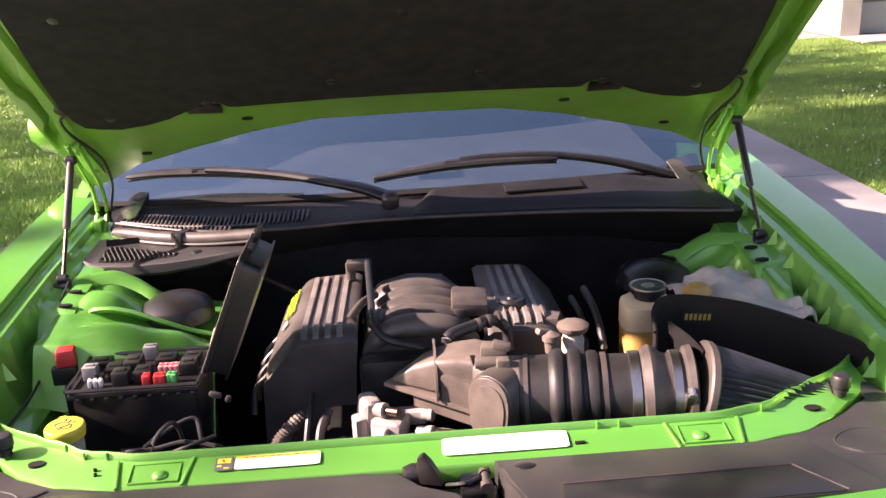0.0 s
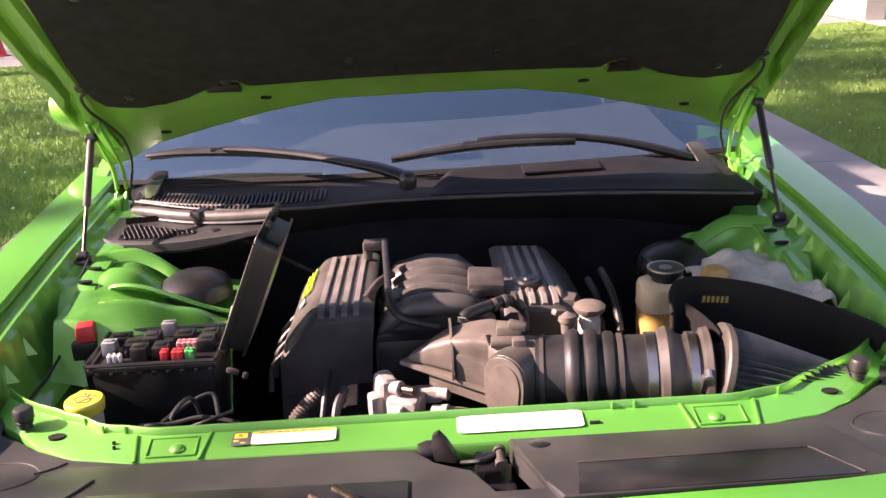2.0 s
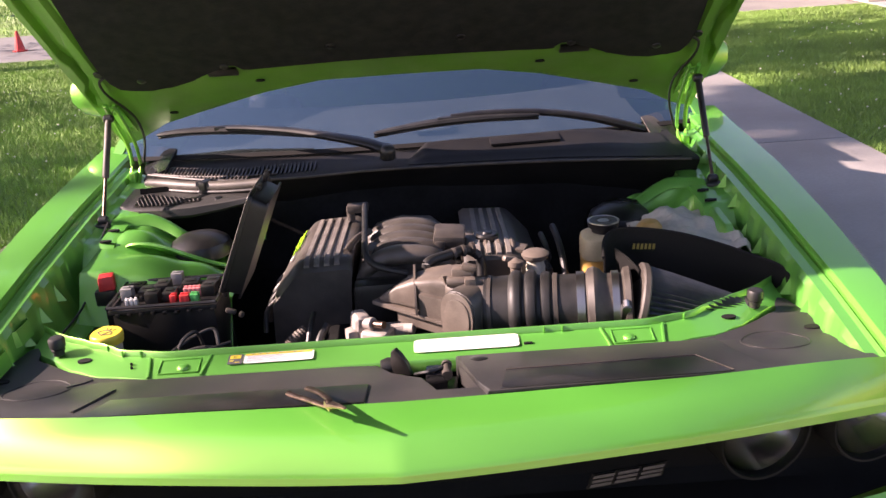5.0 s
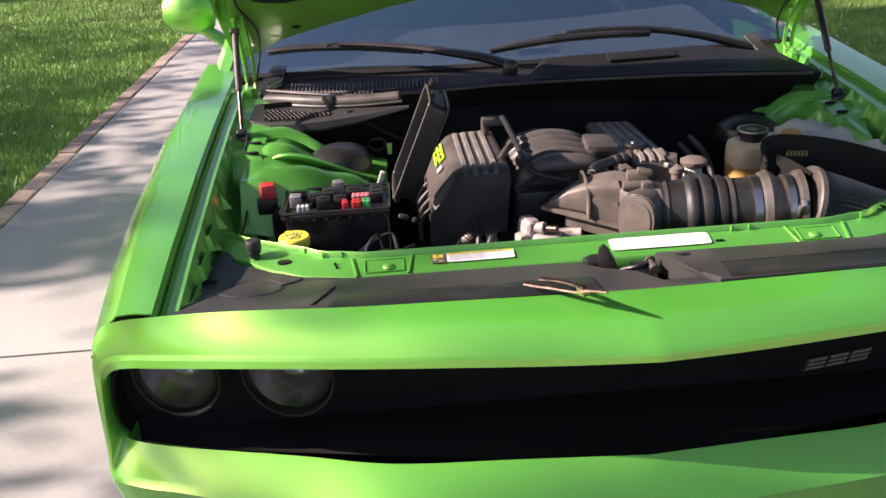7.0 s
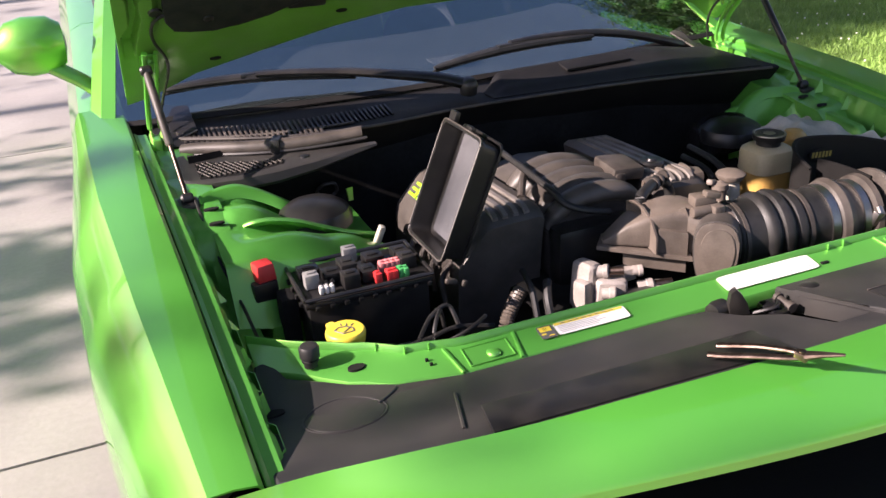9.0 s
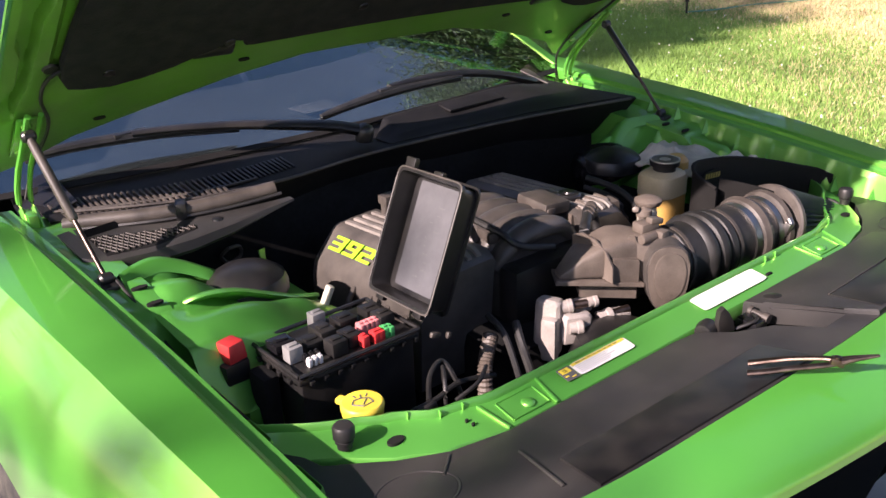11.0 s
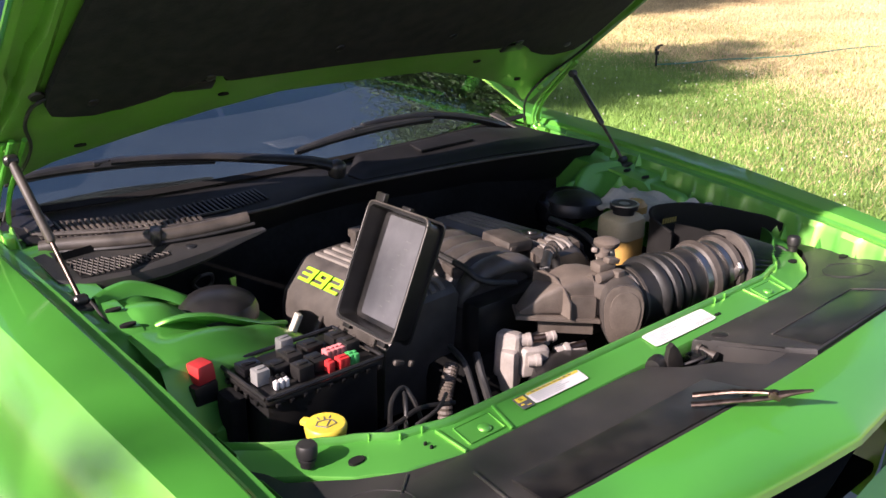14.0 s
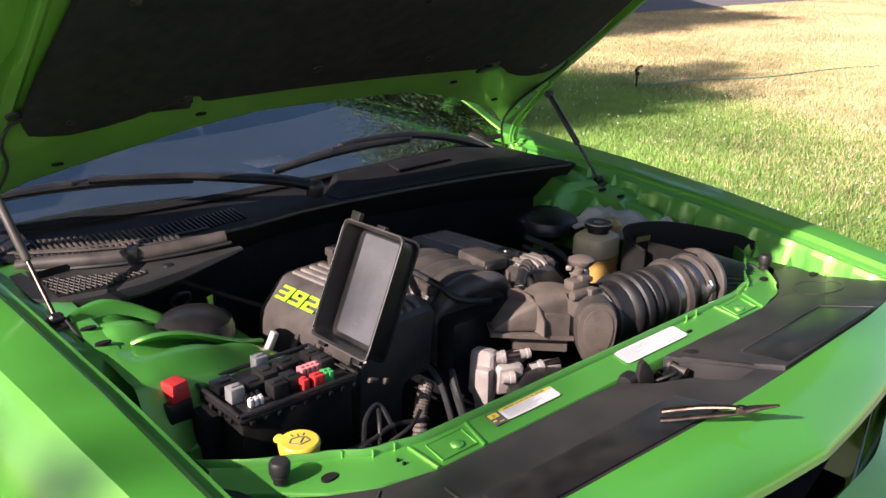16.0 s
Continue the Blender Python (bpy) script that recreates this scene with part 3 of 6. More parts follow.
us = sorted({round(s * x, 4) for s in (-1, 1) for x in [0, 0.1, 0.2, 0.3, 0.35, 0.42, 0.5, 0.57, 0.64, 0.65, 0.66, 0.69, 0.708, 0.72] + [0.726 + 0.0024 * k for k in range(26)] + [0.79]})
bm = bmesh.new()
sheet(bm, hood_frame, us, ys(0, 1, 130), 0)
frame_part = part("inner_frame", bm, FRAMEPAINT, hood, "green pressed-steel frame under the hood")
half = [(0.15, 0.428), (0.355, 0.415), (0.372, 0.418), (0.380, 0.445), (0.40, 0.450), (0.455, 0.420), (0.485, 0.395), (0.50, 0.380), (0.56, 0.356), (0.61, 0.350), (0.655, 0.352), (0.685, 0.362), (0.70, 0.395),
        (0.703, 0.44), (0.70, 0.54), (0.688, 0.70), (0.672, 1.0), (0.64, 1.10), (0.58, 1.15), (0.3, 1.18)]
outline = [(0, 0.430)] + half + [(0, 1.19)] + [(-x, y) for x, y in half[::-1]]
HOOD_M = axes_at((0, 1.05, 1.0), (1, 0, 0), (0, -0.78, 0.625))
bm = bmesh.new()
slab(bm, outline, -0.002, 0.014, HOOD_M, bevel=0.006)
pad = part("insulation_pad", bm, PAD, hood, "black felt pad clipped under the hood")
for u, v in ((-0.62, 0.40), (-0.41, 0.44), (-0.15, 0.5), (0.15, 0.5), (0.41, 0.44), (0.62, 0.40), (-0.6, 0.75), (0.6, 0.75), (-0.3, 0.9), (0.3, 0.9), (0, 0.72)):
    bm = bmesh.new()
    lathe(bm, hood_at(u, v, -0.012), (0, -0.625, -0.78), [(0, 0.011), (0.004, 0.010), (0.006, 0.0)], 14)
    part("clip", bm, SATIN, pad)
for s in (-1, 1):
    bm = bmesh.new()
    lathe(bm, hood_at(s * 0.715, 0.42, 0.0), (0, -0.625, -0.78), [(0, 0.014), (0.004, 0.012), (0.004, 0.006)], 16)
    part("rubber_plug", bm, RUBBER, hood)
    for u, v in ((0.60, 0.21), (0.345, 0.345)):
        bm = bmesh.new()
        slab(bm, ring(s * u, v, 0.012, 0.005, 16), 0.0, 0.0035, HOOD_M)
        part("drain_slot", bm, GRILLE, hood)
    # latch bracket above the notch
    bm = bmesh.new()
    rbox(bm, hood_at(s * 0.425, 0.40, -0.004), (0.075, 0.03, 0.008), 0.003, euler(-38.7, 0, s * 4))
    part("notch_plate", bm, SATIN, hood)
    # hinge
    bm = bmesh.new()
    for dx, r in ((0.0, 0.006), (0.022, 0.005)):
        tube(bm, [(s * (0.755 - dx), 0.90, 0.935), (s * (0.756 - dx), 0.945, 0.985), (s * (0.752 - dx), 0.925, 1.045), (s * (0.748 - dx), 0.875, 1.10), (s * (0.745 - dx), 0.80, 1.175)], r, 8)
    rbox(bm, (s * 0.748, 0.925, 0.955), (0.018, 0.05, 0.03), 0.004)
    rbox(bm, hood_at(s * 0.738, 0.20, -0.006), (0.034, 0.14, 0.006), 0.002, euler(-38.7))
    hinge = part("hinge", bm, PAINT, hood, "green steel hood hinge")
    for v in (0.15, 0.25):
        bm = bmesh.new()
        lathe(bm, hood_at(s * 0.738, v, -0.008), (0, -0.625, -0.78), [(0, 0.010), (0.004, 0.010), (0.008, 0.007), (0.008, 0.0)], 6)
        part("bolt", bm, PAINT, hinge)
    # washer hose or wire along the frame edge
    bm = bmesh.new()
    tube(bm, [hood_at(s * 0.69, 0.42, -0.004), hood_at(s * 0.722, 0.40, -0.010), hood_at(s * 0.725, 0.34, -0.012), hood_at(s * 0.705, 0.27, -0.014), hood_at(s * 0.70, 0.20, -0.012), hood_at(s * 0.715, 0.10, -0.02), (s * 0.735, 0.98, 0.98)], 0.0035, 6)
    part("washer_hose", bm, RUBBER, hood)
    # gas strut
    low, high = Vector((s * 0.729, 0.604, 0.936)), Vector((s * 0.747, 0.813, 1.139))
    mid = low + (high - low) * 0.40
    bm = bmesh.new()
    lathe(bm, mid, high - mid, [(0, 0.0055), (0.004, 0.0082), ((high - mid).length - 0.02, 0.0082), ((high - mid).length - 0.015, 0.0075), ((high - mid).length, 0.0075)], 16)
    strut = part("gas_strut", bm, SATIN if s > 0 else DUSTY, car, "black gas strut holding up the hood")
    bm = bmesh.new()
    lathe(bm, low, mid - low, [(0, 0.0042), ((mid - low).length, 0.0042)], 12)
    part("rod", bm, TOOL, strut, "bare steel rod")
    for c in (low, high):
        bm = bmesh.new()
        lathe(bm, c + Vector((s * 0.012, 0, 0)), (-s, 0, 0), [(0, 0.007), (0.004, 0.0105), (0.02, 0.0105), (0.024, 0.007)], 14)
        part("ball_joint", bm, SATIN, strut)
    bm = bmesh.new()
    rbox(bm, low + Vector((0, 0.0, -0.012)), (0.04, 0.05, 0.012), 0.004)
    part("strut_foot", bm, SATIN, strut)

# ---- cabin ----
def screen_point(x, f):
    a = abs(x) / 0.74
    y0, z0 = 0.962 + 0.09 * a * a, 0.980 - 0.004 * a * a
    y1, z1 = 1.86 + 0.10 * a * a, 1.40 - 0.05 * a * a
    wide = 1.12 - 0.20 * f
    return Vector((x * wide, y0 + (y1 - y0) * f, z0 + (z1 - z0) * f + 0.03 * math.sin(math.pi * f)))


bm = bmesh.new()
sheet(bm, screen_point, [x / 100 for x in range(-74, 75, 4)], ys(0, 1, 14), 0.005)
screen = part("windscreen", bm, SCREEN, car, "tinted windscreen with trees and sky mirrored in it")
screen.visible_shadow = False
bm = bmesh.new()
sheet(bm, lambda x, f: screen_point(x, f) + Vector((0, -0.002, 0.004)), [x / 100 for x in range(-74, 75, 4)], [-0.012, -0.004, 0.004], 0.003)
part("screen_seal", bm, GRILLE, screen)
bm = bmesh.new()
sheet(bm, lambda x, k: Vector((x, (1.0, 1.15, 1.5, 1.62, 1.66)[k] + 0.18 * (x / 0.74) ** 2, (0.955, 0.955, 0.98, 0.97, 0.8)[k])), [x / 10 for x in range(-7, 8)], range(5), 0.01)
part("dashboard", bm, DASH, car, "dark dashboard behind the windscreen")
bm = bmesh.new()
rbox(bm, (0.06, 1.20, 0.972), (0.12, 0.09, 0.003), 0.001)
part("dash_card", bm, GREYP, car, "pale card lying on the dashboard")
for s in (-1, 1):
    bm = bmesh.new()
    sheet(bm, lambda f, k: screen_point(s * 0.735, f) + Vector((s * (0.0, 0.03, 0.055)[k], (0, 0.01, 0.05)[k], (0.004, 0.006, -0.01)[k])), ys(-0.06, 1.0, 12), range(3), 0.01)
    part("windscreen_pillar", bm, PAINT, car)
    bm = bmesh.new()
    sheet(bm, lambda y, k: Vector((s * (0.80 - 0.17 * k * (1 if y < 3.3 else 1)), y, 1.0 + (min(0.40, max(0, (y - 1.15) * 0.5), max(0, (4.0 - y) * 0.55))) * k)), ys(1.2, 3.95, 24), (0, 0.5, 1), 0.005)
    part("side_window", bm, SATIN, car, "dark side glass")
    # mirror
    bm = bmesh.new()
    lathe(bm, (s * (0.895 if s < 0 else 0.845), 1.40, 1.112 if s < 0 else 1.10), (s, -0.10, 0.02), [(0, 0.018), (0.007, 0.044), (0.035, 0.060), (0.09, 0.063), (0.13, 0.054), (0.158, 0.029), (0.164, 0.0)], 28, 1.15)
    mirror = part("door_mirror", bm, PAINT, car, "lime green rounded door mirror")
    bm = bmesh.new()
    tube(bm, [(s * 0.84, 1.36, 0.985), (s * 0.88, 1.37, 1.02), (s * 0.94, 1.385, 1.06)], 0.026, 12, flat=0.7)
    part("mirror_arm", bm, PAINT, mirror)
bm = bmesh.new()
sheet(bm, lambda x, k: Vector((x * (1 - 0.05 * abs(k - 3)), (1.86, 2.0, 2.4, 2.8, 3.1, 3.3, 3.75, 4.0)[k] + 0.06 * (x / 0.6) ** 2, (1.40, 1.425, 1.44, 1.435, 1.41, 1.37, 1.18, 1.08)[k] - 0.04 * (x / 0.6) ** 2)), [x / 100 for x in range(-64, 65, 8)], range(8), 0.01)
part("roof", bm, PAINT, car)
bm = bmesh.new()
sheet(bm, lambda x, k: Vector((x, (3.95, 4.2, 4.5, 4.6, 4.62, 4.58, 4.5)[k] - 0.12 * (abs(x) / 0.9) ** 3, (1.08, 1.07, 1.06, 1.0, 0.8, 0.5, 0.25)[k])), [x / 100 for x in range(-90, 91, 10)], range(7), 0.004)
part("rear_body", bm, PAINT, car)
bm = bmesh.new()
rbox(bm, (0, 2.6, 0.22), (1.7, 3.6, 0.06), 0.02)
part("floor_pan", bm, DARK, car)

# ---- engine bay: structure ----
bm = bmesh.new()
sheet(bm, lambda x, k: Vector((x, (0.86, 0.84, 0.82, 0.70, 0.30)[k] - 0.1 * x * x, (0.95, 0.90, 0.70, 0.52, 0.42)[k])), [x / 10 for x in range(-7, 8)], range(5), 0.006)
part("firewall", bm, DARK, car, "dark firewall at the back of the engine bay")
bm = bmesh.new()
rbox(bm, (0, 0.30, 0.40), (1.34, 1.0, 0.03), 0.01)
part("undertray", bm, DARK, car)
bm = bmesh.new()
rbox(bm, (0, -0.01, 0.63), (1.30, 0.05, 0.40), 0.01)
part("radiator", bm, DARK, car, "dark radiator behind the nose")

for s in (-1, 1):
    def apron(y, k):
        tab = min(1.0, max(0.0, 1.6 * math.cos(2 * math.pi * (y + 0.03) / 0.098) + 0.75)) * min(1.0, max(0.0, (y + 0.19) / 0.03))
        xi, zi, r = lerp(INNER_X, y), lerp(INNER_Z, y), smooth(APRON_Z, y)
        wall = max(r + 0.008, zi - 0.080)
        y = max(y, -0.10) if k > 6 else y
        return Vector((s * (xi - 0.005, xi - 0.008, xi - 0.012, xi - 0.030, xi - 0.034 - 0.004 * tab, xi - 0.040 - 0.004 * tab, xi - 0.062, 0.700, 0.672, 0.66, 0.655)[k], y,
                       (zi - 0.012, zi - 0.014, zi - 0.017, zi - 0.018, zi - 0.034 + 0.004 * tab, wall - 0.004, min(wall - 0.01, r + 0.004), r + 0.001, r - 0.004, 0.62, 0.43)[k]))
    bm = bmesh.new()
    sheet(bm, apron, ys(-0.205, 0.98, 150), range(11), 0.002)
    rail = part("inner_fender", bm, BAYPAINT, car, "lime green inner fender with pressed gussets", angle=24)
    for n in range(6 if s < 0 else 12):
        y = -0.14 + 0.088 * n
        xi, zi, r = lerp(INNER_X, y), lerp(INNER_Z, y), smooth(APRON_Z, y)
        w = max(r + 0.008, zi - 0.080)
        bm = bmesh.new()
        tip, left, right, foot = (bm.verts.new(Vector(p)) for p in ((s * (xi - 0.037), y, w + 0.030), (s * (xi - 0.039), y - 0.012, w - 0.002), (s * (xi - 0.039), y + 0.012, w - 0.002), (s * (xi - 0.058), y - 0.003, w - 0.004)))
        for f in ((tip, left, foot), (tip, foot, right), (left, right, foot), (tip, right, left)):
            bm.faces.new(f)
        part("gusset", bm, BAYPAINT, rail, angle=10)
    if s < 0:
        for y in (0.11, 0.0, -0.11):
            xi, zi = lerp(INNER_X, y), lerp(INNER_Z, y)
            bm = bmesh.new()
            sheet(bm, lambda u, v: Vector((s * (xi - 0.0355 - 0.006 * v - 0.008 * (0, 1, 1, 0)[u]), y + (-0.036, -0.026, 0.026, 0.036)[u], zi - 0.034 - 0.030 * v)), range(4), (0, 0.15, 0.85, 1), 0.001)
            part("pressed_tab", bm, BAYPAINT, rail, angle=12)
    for y in (0.56, 0.50):
        bm = bmesh.new()
        slab(bm, ring(s * 0.693, y, 0.014, 0.006), lerp(RAIL_Z, y) - 0.001, lerp(RAIL_Z, y) + 0.0035)
        part("slot", bm, GRILLE, rail)

    # suspension tower: soft lobes round a basin for the cap
    LOBES = [(0.650, 0.550, 0.085, 0.060, 0.921), (0.600, 0.420, 0.110, 0.062, 0.903), (0.500, 0.440, 0.080, 0.045, 0.872), (0.650, 0.632, 0.070, 0.028, 0.928)]
    if s > 0:
        LOBES = [(0.640, 0.640, 0.070, 0.030, 0.930), (0.560, 0.632, 0.060, 0.026, 0.902), (0.690, 0.60, 0.04, 0.06, 0.915)]

    def tower(u, v):
        x, y = 0.705 - (0.315 if s < 0 else 0.19) * u, 0.30 + 0.40 * v
        base = lerp([(0.39, 0.815), (0.50, 0.842), (0.60, 0.868), (0.66, 0.892), (0.70, 0.900)], x) - (0.05 if s > 0 and y < 0.56 else 0.0) - 0.10 * max(0.0, min(1.0, (0.36 - y) / 0.06))
        tot = sum(math.exp(110 * (top - base) * math.exp(-(((x - cx) / rx) ** 2 + ((y - cy) / ry) ** 2) ** 1.2)) - 1 for cx, cy, rx, ry, top in LOBES)
        z = base + math.log(1 + tot) / 110
        o = min(1.0, max(0.0, (x - 0.655) / 0.035)) * min(1.0, max(0.0, (y - 0.33) / 0.06))
        o = o * o * (3 - 2 * o)
        return Vector((s * x, y, z * (1 - o) + (lerp(RAIL_Z, y) - 0.008) * o))
    bm = bmesh.new()
    sheet(bm, tower, ys(0, 1, 56), ys(0, 1, 70), 0.002)
    tow = part("suspension_tower", bm, BAYPAINT, car, "lumpy lime green suspension tower", angle=60)
    ridge = spline([Vector(p) for p in ((0.650, 0.500, 0.905), (0.632, 0.488, 0.914), (0.60, 0.481, 0.916), (0.555, 0.479, 0.905), (0.50, 0.480, 0.880), (0.45, 0.487, 0.856), (0.400, 0.494, 0.839))], 6)
    if s < 0:
        bm = bmesh.new()
        sheet(bm, lambda i, k: Vector((s * ridge[i].x, ridge[i].y + (0.040, 0.020, 0.004, -0.003, -0.005, 0.010)[k], ridge[i].z + (-0.036, -0.012, -0.001, -0.001, -0.005, -0.018)[k])), range(len(ridge)), range(6), 0.002)
        part("tower_rib", bm, BAYPAINT, tow, angle=60)
    # flange standing up behind the lobes
    wall = spline([Vector(p) for p in ((0.708, 0.600, 0.935), (0.675, 0.622, 0.936), (0.633, 0.634, 0.934), (0.59, 0.628, 0.918), (0.548, 0.612, 0.895), (0.515, 0.612, 0.872))], 6)
    bm = bmesh.new()
    sheet(bm, lambda i, k: Vector((s * wall[i].x, wall[i].y + (-0.020, -0.006, 0.006, 0.030)[k], wall[i].z + (-0.020, -0.002, 0.001, -0.020)[k])), range(len(wall)), range(4), 0.002)
    part("tower_flange", bm, BAYPAINT, tow, angle=60)
    bm = bmesh.new()
    lathe(bm, (s * 0.498, 0.570, 0.850), (0, 0, 1), [(0, 0.074), (0.014, 0.074), (0.030, 0.068), (0.042, 0.050), (0.049, 0.026), (0.051, 0.0)], 32)
    part("tower_cap", bm, SATIN, car, "smooth black domed cap on the suspension tower")
    if s < 0:
        bm = bmesh.new()
        rbox(bm, (s * 0.405, 0.458, 0.842), (0.012, 0.014, 0.05), 0.003, euler(10, 20))
        part("tower_stud", bm, MILKY, tow, "beige plastic stud")
    bm = bmesh.new()
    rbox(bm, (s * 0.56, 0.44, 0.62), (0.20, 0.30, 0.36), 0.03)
    # Left house is body green; the right one is coloured dark for shade.
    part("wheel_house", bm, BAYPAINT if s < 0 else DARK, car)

# ---- radiator support ----
CR_F = [(0, -0.057), (0.44, -0.057), (0.54, -0.037), (0.60, -0.005)]
CR_R = [(0, 0.0), (0.42, 0.0), (0.50, 0.016), (0.57, 0.056), (0.60, 0.076)]
END_F = spline([Vector(p) for p in ((0.60, -0.005, 0), (0.628, 0.020, 0), (0.655, 0.046, 0), (0.685, 0.070, -0.002), (0.712, 0.090, -0.006))], 4)
END_R = spline([Vector(p) for p in ((0.60, 0.076, 0), (0.632, 0.093, 0), (0.662, 0.113, 0), (0.690, 0.140, -0.002), (0.712, 0.165, -0.006))], 4)
stations = [(Vector((x / 100, smooth(CR_F, x / 100), 0)), Vector((x / 100, smooth(CR_R, x / 100), 0))) for x in range(0, 60, 2)] + list(zip(END_F, END_R))
stations = [tuple(Vector((-p.x, p.y, p.z)) for p in st) for st in stations[:0:-1]] + stations


def support_point(i, k):
    f, r = stations[i]
    way = (r - f).normalized()
    d = (r - f).length
    along, z = ((0, 0.822), (0, 0.842), (0.003, 0.8465), (0.009, 0.848), (0.5 * d, 0.8525), (d - 0.010, 0.8565), (d - 0.003, 0.858), (d - 0.001, 0.867), (d + 0.001, 0.869), (d + 0.005, 0.868), (d + 0.007, 0.82))[k]
    return f + Vector((way.x, way.y, 0)) * along + Vector((0, 0, z))


bm = bmesh.new()
sheet(bm, support_point, range(len(stations)), range(11), 0.002)
support = part("radiator_support", bm, BAYPAINT, car, "lime green radiator support across the nose")


def on_support(x, y):
    return lerp([(-0.057, 0.847), (-0.0285, 0.8525), (0.0, 0.858)], y)


for s in (-1, 1):
    bm = bmesh.new()
    for x in (0.351, 0.452):
        rbox(bm, (s * x, -0.027, 0.8535), (0.005, 0.058, 0.0045), 0.0015, euler(10.8, 0, s * 10 if x < 0.4 else s * -10))
    for x, y, w, d in ((0.398, -0.047, 0.070, 0.0022), (0.398, -0.010, 0.070, 0.0022)):
        rbox(bm, (s * x, y, on_support(x, y) + 0.001), (w, d, 0.003), 0.001)
    for x in (0.363, 0.433):
        rbox(bm, (s * x, -0.0285, 0.853), (0.0022, 0.037, 0.003), 0.001, euler(10.8))
    part("pressed_rib", bm, BAYPAINT, support)
    bm = bmesh.new()
    lathe(bm, (s * 0.391, -0.031, 0.851), (0, 0, 1), [(0, 0.011), (0.0022, 0.0105), (0.004, 0.0085), (0.0052, 0.005), (0.0056, 0.0)], 16)
    part("bolt", bm, BAYPAINT, support)
    bm = bmesh.new()
    slab(bm, ring(s * 0.582, 0.020, 0.013, 0.008, 18), 0.845, 0.8545)
    part("hole", bm, GRILLE, support, "dark oval hole")
    bm = bmesh.new()
    lathe(bm, (s * 0.640, 0.052, 0.854), (0, 0, 1), [(0, 0.010), (0.008, 0.010), (0.009, 0.0125), (0.012, 0.0125), (0.013, 0.0105), (0.015, 0.0105), (0.016, 0.0145), (0.030, 0.0150), (0.034, 0.0125), (0.035, 0.009), (0.035, 0.0)], 18)
    part("bump_stop", bm, RUBBER, car, "ribbed black rubber bump stop")
    for x in ((0.246, 0.279, 0.50) if s > 0 else (0.475, 0.51, 0.545)):
        bm = bmesh.new()
        rbox(bm, (s * x, smooth(CR_R, x) - 0.003, 0.8635), (0.003, 0.004, 0.012), 0.001)
        part("clip", bm, BAYPAINT, support)
for x, y, w, d in ((0.215, -0.030, 0.016, 0.006), (-0.487, -0.012, 0.005, 0.004), (-0.484, -0.022, 0.005, 0.004)):
    bm = bmesh.new()
    rbox(bm, (x, y, on_support(x, y)), (w, d, 0.006), 0.002)
    part("slot", bm, GRILLE, support)

# labels


def label_sheet(name, x0, x1, y0, y1, label, mat=None):
    bm = bmesh.new()
    cx, cy = (x0 + x1) / 2, (y0 + y1) / 2
    m = axes_at((cx, cy, on_support(cx, cy) + 0.0025), (1, 0, 0), (0, 1, 0.193))
    slab(bm, ring(0, 0, (x1 - x0) / 2, (y1 - y0) / 2, 28, 12), 0, 0.0006, m)
    return part(name, bm, mat or LABEL, support, label), m


def bars(parent, m, rects, mat, name="printed_bar"):
    for x, y, w, h in rects:
        bm = bmesh.new()
        slab(bm, [(x, y), (x + w, y), (x + w, y + h), (x, y + h)], 0.0006, 0.0010, m)
        part(name, bm, mat, parent)


rng = random.Random(4)
fan_label, m = label_sheet("warning_label", -0.285, -0.162, -0.036, -0.009, "white warning label with a yellow heading")
bars(fan_label, m, [(-0.060, 0.0075, 0.118, 0.005)], YELLOW)
bars(fan_label, m, [(-0.05 + 0.012 * k, 0.0088, 0.009, 0.0024) for k in range(8)], INK)
bars(fan_label, m, [(-0.056, 0.0042 - 0.0034 * k, 0.06 + 0.05 * rng.random(), 0.0011) for k in range(5)], GREYINK)
pict, m = label_sheet("fan_pictogram", -0.313, -0.287, -0.036, -0.009, "black and yellow fan warning pictogram", INK)
bars(pict, m, [(-0.010, 0.001, 0.019, 0.010)], YELLOW)
bars(pict, m, [(-0.004, 0.003, 0.006, 0.006), (-0.008, -0.010, 0.005, 0.003)], INK)
bars(pict, m, [(-0.010, -0.006, 0.007, 0.003), (0.000, -0.010, 0.008, 0.002)], YELLOW)
big_label, m = label_sheet("emission_label", 0.014, 0.199, -0.039, -0.003, "large white emission label with small print")
bars(big_label, m, [(-0.090, 0.0135 - 0.0031 * k, 0.03 + 0.075 * rng.random(), 0.0010) for k in range(10)], GREYINK)
bars(big_label, m, [(0.02, 0.011 - 0.0036 * k, 0.02 + 0.04 * rng.random(), 0.0010) for k in range(3)], GREYINK)
bars(big_label, m, [(0.036 + 0.0026 * k, -0.015, 0.0012 + 0.0006 * (k % 3 == 0), 0.008) for k in range(20)], GREYINK)

# plastic shroud in front of the support
def lean(bm):
    """Tips the shroud's parts up towards the nose."""
    bmesh.ops.bisect_plane(bm, geom=bm.verts[:] + bm.edges[:] + bm.faces[:], plane_co=(0, -0.056, 0), plane_no=(0, 1, 0))
    for v in bm.verts:
        v.co.z += 0.205 * max(0.0, -v.co.y - 0.056) - 0.012
    return bm


